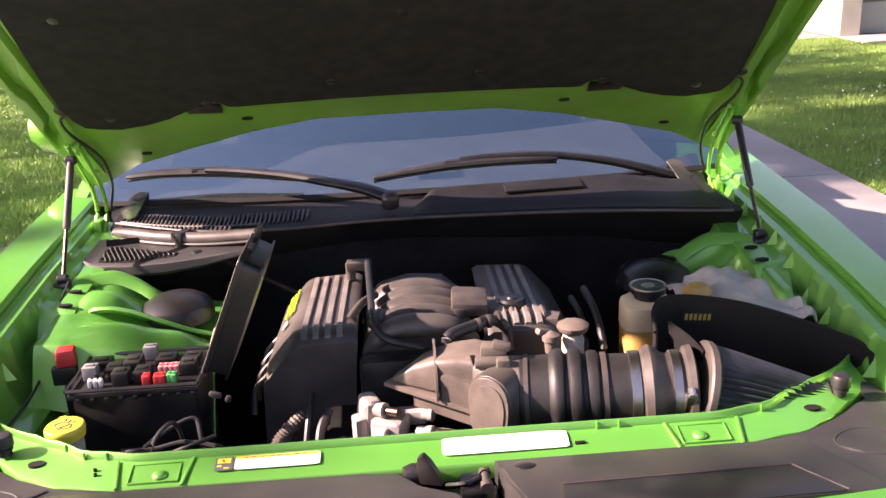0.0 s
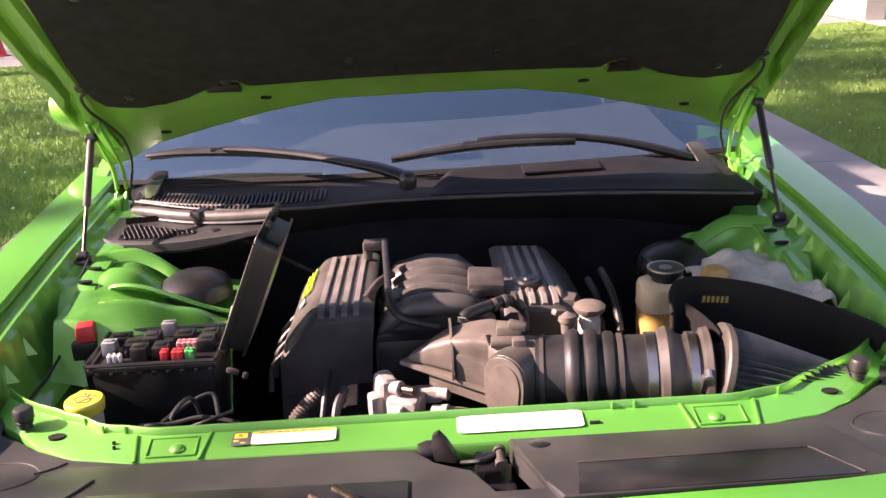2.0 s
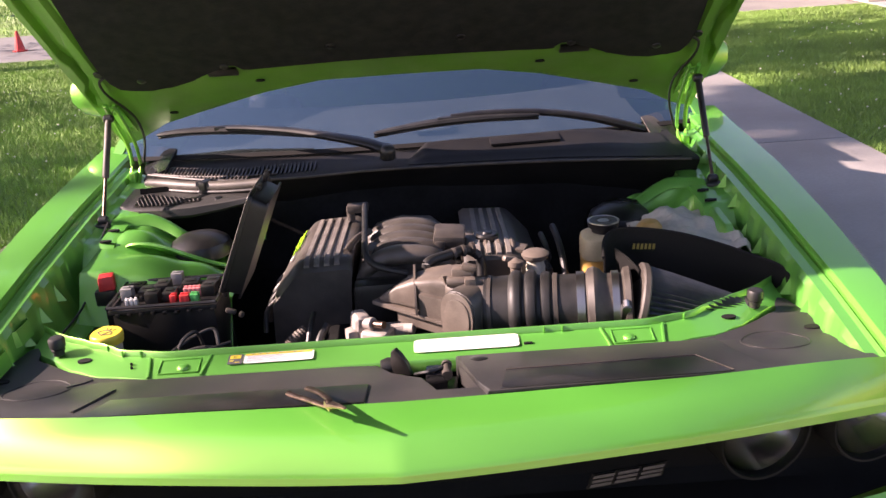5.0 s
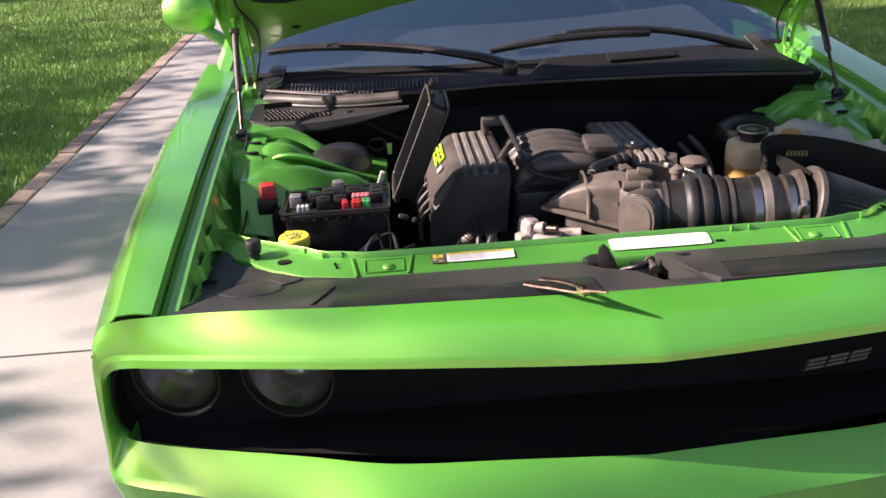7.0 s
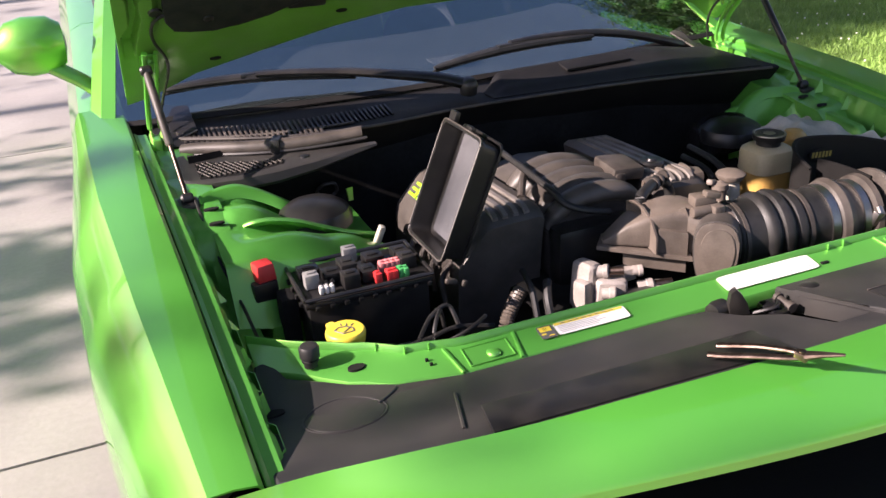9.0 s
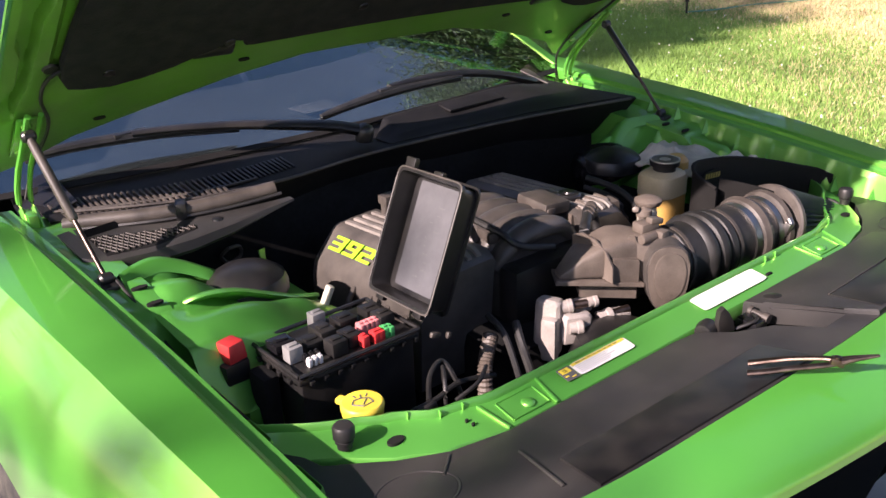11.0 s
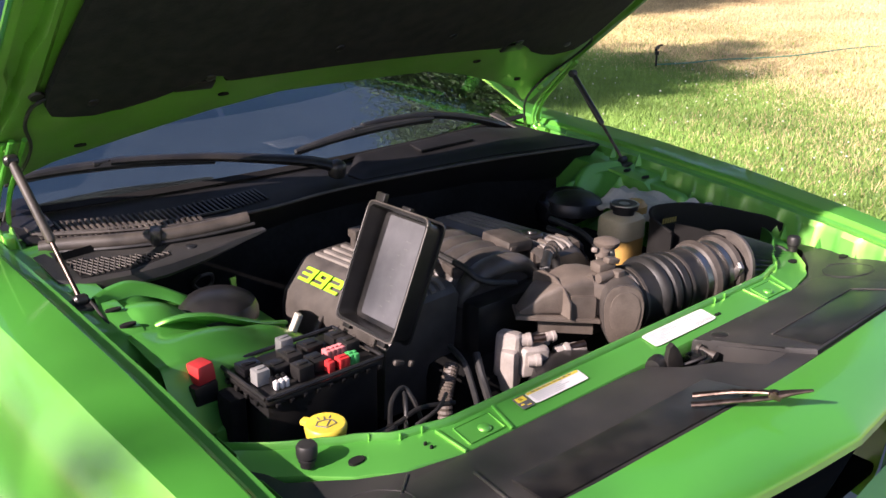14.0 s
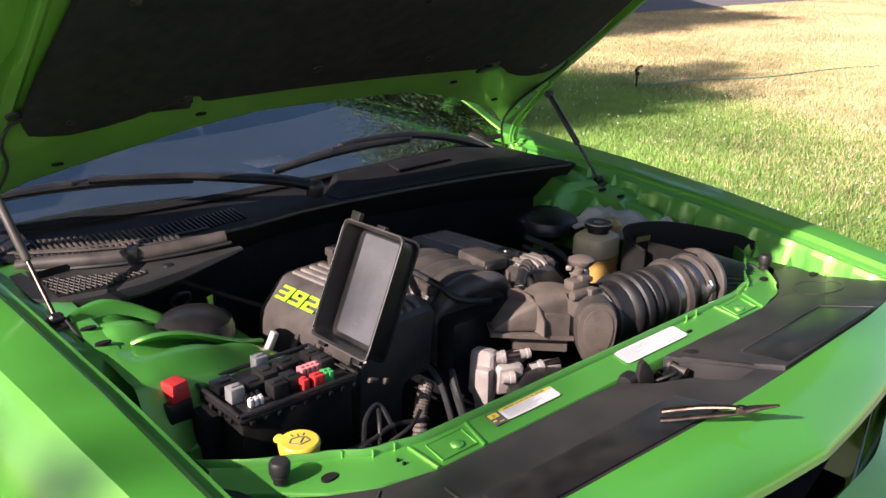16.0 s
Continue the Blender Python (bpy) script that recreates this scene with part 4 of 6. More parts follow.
half = [(0.50, -0.256), (0.62, -0.238), (0.70, -0.2235), (0.745, -0.213), (0.745, -0.11), (0.735, 0.0), (0.715, 0.10), (0.692, 0.11), (0.682, 0.045), (0.655, 0.035), (0.605, -0.010), (0.54, -0.042), (0.45, -0.060), (0.10, -0.060)]
outline = [(0.0, -0.269)] + half + [(0.09, -0.110), (0.122, -0.225), (0.05, -0.225), (0.030, -0.150), (-0.025, -0.120), (-0.048, -0.065)] + [(-x, y) for x, y in half[::-1]]
bm = bmesh.new()
slab(bm, outline, 0.830, 0.858, bevel=0.004)
shroud = part("radiator_shroud", lean(bm), SHROUD, car, "grained black plastic shroud over the radiator")
for s in (-1, 1):
    bm = bmesh.new()
    lathe(bm, (s * 0.628, -0.082, 0.8565), (0, 0, 1), [(0, 0.058), (0.0022, 0.0575), (0.0028, 0.056), (0.0022, 0.0545), (0.001, 0.054)], 40, 0.85)
    part("cup_ring", lean(bm), SHROUD, shroud)
    bm = bmesh.new()
    lathe(bm, (s * 0.628, -0.082, 0.8566), (0, 0, 1), [(0, 0.053), (0.0018, 0.052), (0.002, 0.0)], 40, 0.85)
    part("cup_cover", lean(bm), SHROUD, shroud)
    bm = bmesh.new()
    slab(bm, ring(s * 0.715, -0.03, 0.017, 0.008, 18), 0.852, 0.8605)
    part("drain_hole", lean(bm), GRILLE, shroud)
# flush cover strip with a bevelled left end
bm = bmesh.new()
slab(bm, [(-0.489, -0.246), (-0.055, -0.263), (-0.055, -0.176), (-0.471, -0.166)], 0.852, 0.8615, bevel=0.002)
part("cover_strip", lean(bm), SATIN, shroud, "smooth dark strip in the shroud")
bm = bmesh.new()
tube(bm, [(-0.484, -0.110, 0.859), (-0.514, -0.212, 0.859)], 0.0025, 6)
tube(bm, [(-0.58, -0.075, 0.859), (-0.545, -0.044, 0.859)], 0.0018, 6)
part("raised_seam", lean(bm), SHROUD, shroud)
bm = bmesh.new()
slab(bm, [(0.130, -0.264), (0.56, -0.250), (0.53, -0.062), (0.086, -0.062), (0.090, -0.095), (0.112, -0.165), (0.118, -0.215)], 0.830, 0.866, bevel=0.005)
cover = part("latch_side_cover", lean(bm), SHROUD, shroud, "raised shroud cover beside the latch")
bm = bmesh.new()
slab(bm, [(0.15, -0.258), (0.500, -0.249), (0.470, -0.160), (0.165, -0.168)], 0.86, 0.8675, bevel=0.002)
part("cover_strip", lean(bm), SATIN, cover)
bm = bmesh.new()
tube(bm, [(0.165, -0.166, 0.8675), (0.470, -0.158, 0.8675), (0.502, -0.247, 0.8675)], 0.0014, 6, steps=1)
part("raised_seam", lean(bm), DUSTY, cover)
bm = bmesh.new()
lathe(bm, (0.125, -0.090, 0.861), (0, 0, 1), [(0, 0.016), (0.006, 0.015), (0.008, 0.009), (0.008, 0.0)], 18)
part("push_pin", lean(bm), SATIN, cover)

# hood latch
bm = bmesh.new()
rbox(bm, (0.03, -0.115, 0.806), (0.12, 0.09, 0.03), 0.006)
rbox(bm, (0.052, -0.100, 0.834), (0.036, 0.04, 0.034), 0.006)
latch = part("hood_latch", bm, BLACK, car, "greasy black hood latch in the nose")
bm = bmesh.new()
slab(bm, [(-0.012, 0), (0.020, 0), (0.014, 0.020), (0.004, 0.036), (-0.006, 0.046), (-0.014, 0.040), (-0.016, 0.02)], -0.005, 0.005, axes_at((-0.008, -0.088, 0.842), (1, -0.3, 0), (0, 0, 1)), bevel=0.002)
part("safety_hook", bm, SATIN, latch)
bm = bmesh.new()
lathe(bm, (-0.042, -0.072, 0.845), (1, 0.2, 0), [(0, 0.004), (0.0, 0.014), (0.012, 0.017), (0.026, 0.016), (0.03, 0.0)], 16)
part("latch_roller", bm, RUBBER, latch)
bm = bmesh.new()
tube(bm, [(0.015, -0.095, 0.842), (0.040, -0.115, 0.856), (0.066, -0.092, 0.850)], 0.003, 6)
part("latch_spring", bm, SATIN, latch)
bm = bmesh.new()
lathe(bm, (0.070, -0.120, 0.848), (0, 1, 0.1), [(0, 0.004), (0.0, 0.009), (0.01, 0.009), (0.01, 0.006), (0.03, 0.006), (0.03, 0.009), (0.036, 0.009), (0.036, 0)], 12)
part("latch_bolt", bm, DUSTY, latch)

# ---- cowl ----
def cowl_front(x):
    return lerp([(-0.72, 0.905), (-0.62, 0.845), (-0.52, 0.797), (-0.43, 0.765), (-0.33, 0.755), (-0.15, 0.778), (0, 0.782), (0.4, 0.750), (0.72, 0.678)], x)


def cowl_point(x, k):
    f = cowl_front(x)
    d = lerp([(-0.66, 0.016), (-0.35, 0.0)], x)
    b = screen_point(x / 1.0 if abs(x) < 0.74 else math.copysign(0.74, x), 0.0)
    return Vector((x, (f + 0.090, f + 0.008, f, f + 0.010, f + 0.45 * (b.y - f), b.y - 0.015, b.y + 0.02)[k], (0.86, 0.955 - d, 0.966 - d, 0.969 - d, 0.965 - 0.5 * d, b.z - 0.010, b.z - 0.004)[k]))


bm = bmesh.new()
sheet(bm, cowl_point, [x / 50 for x in range(-36, 37)], range(7), 0.004)
cowl = part("cowl_panel", bm, COWL, car, "black plastic cowl below the windscreen")
def deck_point(x, v):
    """The raised right half of the cowl: it swells from the lip to a crown and drops behind it."""
    rear = lerp([(0.0, 0.855), (0.02, 0.875), (0.06, 0.905), (0.12, 0.915), (0.30, 0.925), (0.45, 0.940), (0.60, 0.960), (0.68, 0.955)], x)
    front = cowl_front(x) + 0.014
    up = smooth([(0.0, 0.0), (0.055, 1.0), (0.46, 1.0), (0.68, 0.12)], x)
    swell = smooth([(0.0, 0.0), (0.35, 0.45), (0.82, 1.0), (0.94, 0.95), (1.0, 0.1)], v)
    return Vector((x, front + (rear - front) * v, 0.971 + 0.033 * up * swell))


bm = bmesh.new()
sheet(bm, deck_point, [0.0, 0.008, 0.016, 0.024, 0.032, 0.040, 0.048, 0.056] + [0.08 + 0.04 * k for k in range(16)], [0, 0.1, 0.2, 0.3, 0.4, 0.5, 0.6, 0.7, 0.78, 0.84, 0.89, 0.93, 0.965, 1.0], 0.004)
deck = part("cowl_deck", bm, COWL, cowl, "raised right half of the cowl", angle=40)
bm = bmesh.new()
rbox(bm, (0.31, 0.868, 0.999), (0.185, 0.045, 0.007), 0.003, euler(10, 0, 2))
part("cowl_plate", bm, COWL, deck)
# Thin grey bead laid along the cowl lip to draw its highlight.
bm = bmesh.new()
tube(bm, [(x, cowl_front(x) - 0.002, 0.9665) for x in (-0.70, -0.5, -0.3, -0.1, 0.1, 0.3, 0.5, 0.70)], 0.0035, 6)
part("cowl_lip_highlight", bm, DUSTY, cowl, "thin grey line along the cowl lip, put there as its highlight")
# louvres
for n in range(44):
    x = -0.700 + n * 0.0106
    f = cowl_front(x)
    z = lerp([(-0.66, 0.955), (-0.35, 0.970)], x)
    bm = bmesh.new()
    rbox(bm, (x, f + 0.072, z), (0.0050, 0.062, 0.012), 0.0015, euler(7))
    # Left louvres take the paler plastic as sunlit, the rest black as shaded.
    part("louvre", bm, DUSTY if n < 26 else SATIN, cowl)
for n in range(26):
    x = -0.690 + n * 0.0110
    f = cowl_front(x)
    z = lerp([(-0.66, 0.953), (-0.35, 0.969)], x)
    bm = bmesh.new()
    rbox(bm, (x, f + 0.022, z), (0.0055, 0.022, 0.010), 0.0015, euler(10))
    part("louvre", bm, DUSTY, cowl)
bm = bmesh.new()
tube(bm, [(x, cowl_front(x) + 0.037, lerp([(-0.66, 0.958), (-0.35, 0.9715)], x)) for x in (-0.70, -0.6, -0.5, -0.4, -0.34)], 0.0045, 6, flat=0.6)
part("louvre_rail", bm, DUSTY, cowl)
bm = bmesh.new()
tube(bm, [(-0.700, 0.885, 0.942), (-0.664, 0.858, 0.948), (-0.59, 0.805, 0.953), (-0.52, 0.770, 0.956), (-0.43, 0.738, 0.962), (-0.345, 0.716, 0.970)], 0.0150, 12)
part("weatherstrip", bm, DUSTY, cowl, "fat rubber weatherstrip, grey with dust")
bm = bmesh.new()
tube(bm, [(-0.68, 0.855, 0.938), (-0.59, 0.790, 0.944), (-0.52, 0.755, 0.947), (-0.43, 0.723, 0.953), (-0.34, 0.700, 0.962)], 0.0040, 6)
part("strip_lip", bm, RUBBER, cowl)
bm = bmesh.new()
rbox(bm, (-0.518, 0.770, 0.957), (0.022, 0.040, 0.034), 0.006, euler(0, 0, -25))
part("strip_clip", bm, SATIN, cowl)
# air inlet with its mesh
def inlet_z(x, y):
    return 0.935 + 0.075 * max(0.0, x + 0.60) + 0.06 * (y - 0.74)


bm = bmesh.new()
rows = []
for x, y0, y1 in ((-0.728, 0.715, 0.850), (-0.70, 0.690, 0.858), (-0.62, 0.678, 0.815), (-0.54, 0.672, 0.776), (-0.46, 0.672, 0.742), (-0.38, 0.676, 0.712), (-0.325, 0.680, 0.697)):
    th = lerp([(-0.5, 1.0), (-0.325, 0.15)], x)
    rows.append([Vector((x, y, inlet_z(x, y) + dz * th)) for y, dz in ((y0 + 0.006, -0.030), (y0, -0.022), (y0 + 0.002, -0.004), (y0 + 0.008 * th, 0.0), (y1 - 0.004, 0.0), (y1, -0.006), (y1, -0.030))])
loft(bm, rows)
inlet = part("air_inlet", bm, SHROUD, car, "dusty black cabin air inlet with a mesh window")
MESH_F = [(-0.690, 0.705), (-0.60, 0.690), (-0.518, 0.700)]
MESH_B = [(-0.690, 0.798), (-0.60, 0.760), (-0.518, 0.716)]
bm = bmesh.new()
sheet(bm, lambda x, f: Vector((x, lerp(MESH_F, x) * (1 - f) + lerp(MESH_B, x) * f, inlet_z(x, lerp(MESH_F, x) * (1 - f) + lerp(MESH_B, x) * f) + 0.0012)), [-0.690 + 0.01 * k for k in range(18)], (0, 1), 0.001)
part("mesh_opening", bm, GRILLE, inlet)
bm = bmesh.new()
for way in (-1, 1):
    for k in range(26):
        line = []
        for j in range(9):
            y = 0.688 + 0.0138 * j
            x = -0.730 + 0.0105 * k + way * 0.45 * (y - 0.74)
            if -0.691 < x < -0.517 and lerp(MESH_F, x) - 0.001 <= y <= lerp(MESH_B, x) + 0.001:
                line.append(Vector((x, y, inlet_z(x, y) + 0.003)))
        if len(line) > 1:
            tube(bm, [line[0], line[-1]], 0.0016, 4, steps=1)
part("mesh", bm, DUSTY, inlet)
bm = bmesh.new()
lathe(bm, (-0.476, 0.708, 0.941), (0, 0, 1), [(0, 0.011), (0.004, 0.010), (0.006, 0.005), (0.006, 0.0)], 14)
part("push_pin", bm, SATIN, inlet)

# wipers
def wiper(blade, arm, pivot):
    bm = bmesh.new()
    tube(bm, [pivot] + arm, lambda t: 0.020 - 0.010 * t, 12, flat=0.7)
    ob = part("wiper", bm, SATIN, car, "black windscreen wiper resting at the foot of the glass")
    bm = bmesh.new()
    tube(bm, blade, lambda t: 0.006 + 0.010 * math.sin(math.pi * min(1, max(0, t))) ** 0.7, 10, flat=0.75)
    part("blade", bm, RUBBER, ob, "black wiper blade, a little dusty")
    bm = bmesh.new()
    tube(bm, [Vector(p) + Vector((0, 0.006, -0.010)) for p in blade], 0.0035, 6)
    part("rubber", bm, RUBBER, ob)
    bm = bmesh.new()
    mid = Vector(blade[len(blade) // 2])
    rbox(bm, mid + Vector((0, 0, 0.006)), (0.075, 0.018, 0.014), 0.005, euler(0, 0, 4))
    part("bridge", bm, SATIN, ob)
    bm = bmesh.new()
    lathe(bm, Vector(pivot) + Vector((0, 0, -0.02)), (0, -0.25, 1), [(0, 0.020), (0.022, 0.021), (0.032, 0.017), (0.038, 0.008), (0.038, 0.0)], 18)
    part("pivot_cap", bm, SATIN, ob)


wiper([(-0.705, 1.045, 1.040), (-0.62, 1.035, 1.046), (-0.50, 1.020, 1.046), (-0.40, 1.005, 1.040), (-0.27, 0.985, 1.028)],
      [(-0.11, 0.855, 1.022), (-0.20, 0.900, 1.034), (-0.30, 0.945, 1.045), (-0.42, 0.990, 1.052), (-0.50, 1.012, 1.054)], (-0.051, 0.826, 1.005))
wiper([(-0.09, 0.935, 1.026), (0.02, 0.945, 1.036), (0.12, 0.950, 1.043), (0.24, 0.955, 1.044), (0.36, 0.962, 1.040)],
      [(0.62, 0.985, 0.985), (0.50, 0.985, 1.020), (0.36, 0.975, 1.046), (0.22, 0.962, 1.056), (0.12, 0.955, 1.054)], (0.698, 1.000, 0.952))
for s in (-1, 1):
    bm = bmesh.new()
    sheet(bm, lambda u, v: Vector((s * (0.66 + 0.09 * u), 0.92 + 0.13 * v + 0.05 * u, 0.972 - 0.045 * u * (1 - v) + 0.025 * v)), ys(0, 1, 4), ys(0, 1, 4), 0.004)
    part("cowl_end", bm, DUSTY if s > 0 else BLACK, cowl, "pinkish-grey dusty end piece of the cowl")

# ---- engine ----
def valve_cover(s):
    """A ribbed cover over one bank; s is its side."""
    sec = [(0.304, 0.660), (0.297, 0.798), (0.290, 0.826), (0.246, 0.876), (0.237, 0.884), (0.224, 0.889), (0.130, 0.893), (0.119, 0.886), (0.123, 0.86), (0.138, 0.660)]
    def at(y, k):
        x, z = sec[k]
        sl = -0.05 * (y - 0.40)
        front = max(0.0, (0.360 - y) / 0.035)
        return Vector((s * x, y, z + sl - (0.020 * front ** 2 if z > 0.8 else 0)))
    bm = bmesh.new()
    rows = [[at(y, k) for k in range(len(sec))] for y in (0.325, 0.332, 0.345, 0.360, 0.45, 0.55, 0.66, 0.675, 0.682)]
    loft(bm, rows)
    ob = part("valve_cover", bm, COVER, car, "ribbed charcoal valve cover with lime lettering" if s < 0 else "ribbed charcoal valve cover")
    for x in (0.216, 0.195, 0.173, 0.151):
        bm = bmesh.new()
        loft(bm, [[Vector((s * x + dx, y, z + dz)) for dx, dz in ((-0.0062, -0.010), (-0.0056, 0.0026), (-0.0044, 0.0045), (0.0044, 0.0045), (0.0056, 0.0026), (0.0062, -0.010))] for y, z in ((y, 0.893 - 0.0377 * (x - 0.13) - 0.05 * (y - 0.40) - 0.020 * max(0.0, (0.360 - y) / 0.035) ** 2) for y in (0.3345, 0.343, 0.352, 0.360, 0.45, 0.58, 0.655, 0.664))])
        part("rib", bm, RIB, ob, "worn dusty rib, coloured paler for the sun on its top")
    return ob


left_cover = valve_cover(-1)
right_cover = valve_cover(1)
m = axes_at((-0.272, 0.600, 0.8375), (0, -1, 0.05), (0.66, 0.0, 0.75))
# the number 392 in slanted block figures: bars across (top, middle, bottom) and uprights (left, right; upper, lower)
STROKES = {"a": (0, 0.80, 1, 1), "g": (0, 0.41, 1, 0.59), "d": (0, 0, 1, 0.20), "f": (0, 0.50, 0.30, 0.90), "b": (0.70, 0.50, 1, 0.90), "e": (0, 0.10, 0.30, 0.50), "c": (0.70, 0.10, 1, 0.50)}
for n, strokes in enumerate(("abgcd", "abfgcd", "abged")):
    bm = bmesh.new()
    x0, w, h = -0.054 + 0.048 * n, 0.042, 0.033
    for k, stroke in enumerate(strokes):
        p, q, r_, t_ = STROKES[stroke]
        slab(bm, [(x0 + p * w + 0.35 * q * h, 0.002 + q * h), (x0 + r_ * w + 0.35 * q * h, 0.002 + q * h), (x0 + r_ * w + 0.35 * t_ * h, 0.002 + t_ * h), (x0 + p * w + 0.35 * t_ * h, 0.002 + t_ * h)], 0.003, 0.0050 + 0.0001 * k, m)
    part("figure", bm, LIMEINK, left_cover, "lime green figure of the number 392")
bm = bmesh.new()
for n, x in enumerate((0.118, 0.126, 0.134)):
    slab(bm, [(x, 0.004), (x + 0.009, 0.004), (x + 0.011, 0.020), (x + 0.002, 0.020)], 0.003, 0.005, m)
part("badge_bars", bm, WHITEP, left_cover)
# lower skirts and plug wires
for s in (-1, 1):
    bm = bmesh.new()
    slab(bm, [(s * 0.112, 0.67), (s * 0.112, 0.68), (s * 0.304, 0.68), (s * 0.304, 0.67)], 0.60, 0.72)
    rbox(bm, (s * 0.215, 0.51, 0.66), (0.17, 0.34, 0.14), 0.02)
    rbox(bm, (s * 0.213, 0.365, 0.690), (0.15, 0.04, 0.24), 0.015)
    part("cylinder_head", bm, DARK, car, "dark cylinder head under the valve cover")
    for k in range(4):
        bm = bmesh.new()
        y = 0.37 + 0.055 * k
        tube(bm, [(s * 0.294, y, 0.80), (s * 0.318, y - 0.01, 0.775), (s * 0.322, y - 0.03, 0.735)], 0.006, 8)
        part("plug_lead", bm, DUSTY, car)
bm = bmesh.new()
rbox(bm, (0, 0.45, 0.60), (0.40, 0.50, 0.30), 0.03)
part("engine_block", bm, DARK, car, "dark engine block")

# intake manifold with arched runners
bm = bmesh.new()
loft(bm, [[Vector((x, y, z)) for x, z in ((-0.112, 0.70), (-0.112, 0.838), (-0.08, 0.872), (-0.02, 0.886), (0.05, 0.880), (0.095, 0.84), (0.10, 0.70))] for y in (0.322, 0.33, 0.60, 0.64)])
manifold = part("intake_manifold", bm, COVER, car, "dusty black intake manifold with arched runners")
# Black block added to fill the engine's front below the runners.
bm = bmesh.new()
rbox(bm, (-0.005, 0.298, 0.765), (0.225, 0.055, 0.19), 0.02)
part("front_filler", bm, SATIN, manifold, "black block filling the front of the engine below the runners")
for k in range(5):
    y = 0.340 + 0.043 * k
    d = 0.008 - 0.02 * (y - 0.340)
    bm = bmesh.new()
    tube(bm, [(-0.096, y + 0.01, 0.850 - d), (-0.076, y, 0.884 - d), (-0.040, y - 0.004, 0.903 - d), (0.010, y - 0.006, 0.906 - d), (0.058, y - 0.004, 0.894 - d), (0.090, y, 0.862 - d)], lambda t: 0.0285 - 0.004 * abs(2 * t - 1), 18, flat=0.72)
    part("runner", bm, COVER, manifold)
bm = bmesh.new()
rbox(bm, (0.092, 0.408, 0.907), (0.068, 0.088, 0.026), 0.007, euler(2, 4, -3))
rbox(bm, (0.070, 0.372, 0.893), (0.022, 0.02, 0.036), 0.005, euler(0, 4, -3))
part("sensor_box", bm, DUSTY, manifold)
bm = bmesh.new()
rbox(bm, (-0.124, 0.632, 0.915), (0.052, 0.030, 0.020), 0.005)
lathe(bm, (-0.142, 0.630, 0.885), (0, 0, 1), [(0, 0.010), (0.035, 0.010), (0.038, 0.006), (0.038, 0.0)], 14)
fit_ob = part("pipe_fitting", bm, DUSTY, car, "dusty pipe fitting behind the valve cover")
bm = bmesh.new()
tube(bm, [(-0.102, 0.632, 0.918), (-0.103, 0.606, 0.930), (-0.101, 0.56, 0.932), (-0.095, 0.45, 0.922), (-0.089, 0.345, 0.910), (-0.080, 0.318, 0.895), (-0.055, 0.300, 0.884), (0.0, 0.290, 0.872)], 0.0068, 10)
part("pipe", bm, RUBBER, fit_ob)
bm = bmesh.new()
tube(bm, [(-0.135, 0.39, 0.893), (-0.112, 0.43, 0.908), (-0.086, 0.47, 0.908)], 0.008, 10)
rbox(bm, (-0.080, 0.385, 0.893), (0.028, 0.055, 0.022), 0.006, euler(0, 0, -15))
part("coil_plug", bm, DUSTY, fit_ob)
# crossover hose and small sensors by the right cover
bm = bmesh.new()
tube(bm, [(0.040, 0.251, 0.862), (0.040, 0.252, 0.895), (0.048, 0.257, 0.908), (0.085, 0.285, 0.908), (0.125, 0.318, 0.904), (0.152, 0.325, 0.882), (0.154, 0.315, 0.845)], 0.0105, 12)
part("breather_hose", bm, RUBBER, car, "black breather hose")
for k in range(3):
    bm = bmesh.new()
    lathe(bm, (0.095 + 0.02 * k, 0.292 + 0.014 * k, 0.907), (1, 0.4, 0), [(0, 0.0125), (0.006, 0.0128), (0.007, 0.0105)], 14)
    part("hose_clip", bm, DUSTY, car)
bm = bmesh.new()
slab(bm, [(0.113, 0.350), (0.250, 0.340), (0.262, 0.375), (0.235, 0.392), (0.125, 0.392)], 0.80, 0.889, bevel=0.008)
br = part("front_bracket", bm, WARMDUST, car, "dusty bracket at the front of the right valve cover")
for x in (0.142, 0.170, 0.198, 0.226):
    bm = bmesh.new()
    tube(bm, [(x, 0.350, 0.882), (x, 0.358, 0.891), (x, 0.388, 0.893)], 0.006, 8, steps=2)
    part("rib", bm, WARMDUST, br)
bm = bmesh.new()
lathe(bm, (0.175, 0.415, 0.891), (0, 0, 1), [(0, 0.026), (0.010, 0.026), (0.014, 0.022), (0.014, 0.012), (0.018, 0.010), (0.018, 0.0)], 20)
part("oil_cap", bm, SATIN, car, "black oil filler cap")
# power steering reservoir
bm = bmesh.new()
lathe(bm, (0.265, 0.279, 0.80), (0, 0, 1), [(0, 0.020), (0.075, 0.020), (0.078, 0.018), (0.092, 0.018)], 20)
ps = part("steering_reservoir", bm, MILKY, car, "milky reservoir neck with a brown cap")
bm = bmesh.new()
lathe(bm, (0.265, 0.279, 0.890), (0, 0, 1), [(0, 0.024), (0.008, 0.029), (0.012, 0.029), (0.016, 0.022), (0.018, 0.010), (0.018, 0.0)], 10)
part("cap", bm, WARMDUST, ps, "dusty brown screw cap")
bm = bmesh.new()
lathe(bm, (0.222, 0.252, 0.864), (0, 0.1, 1), [(0, 0.011), (0.02, 0.012), (0.022, 0.016), (0.032, 0.016), (0.036, 0.008), (0.04, 0.0)], 14)
rbox(bm, (0.212, 0.266, 0.897), (0.035, 0.014, 0.012), 0.005, euler(0, 20, 30))
part("vacuum_valve", bm, WARMDUST, car, "dusty vacuum valve")

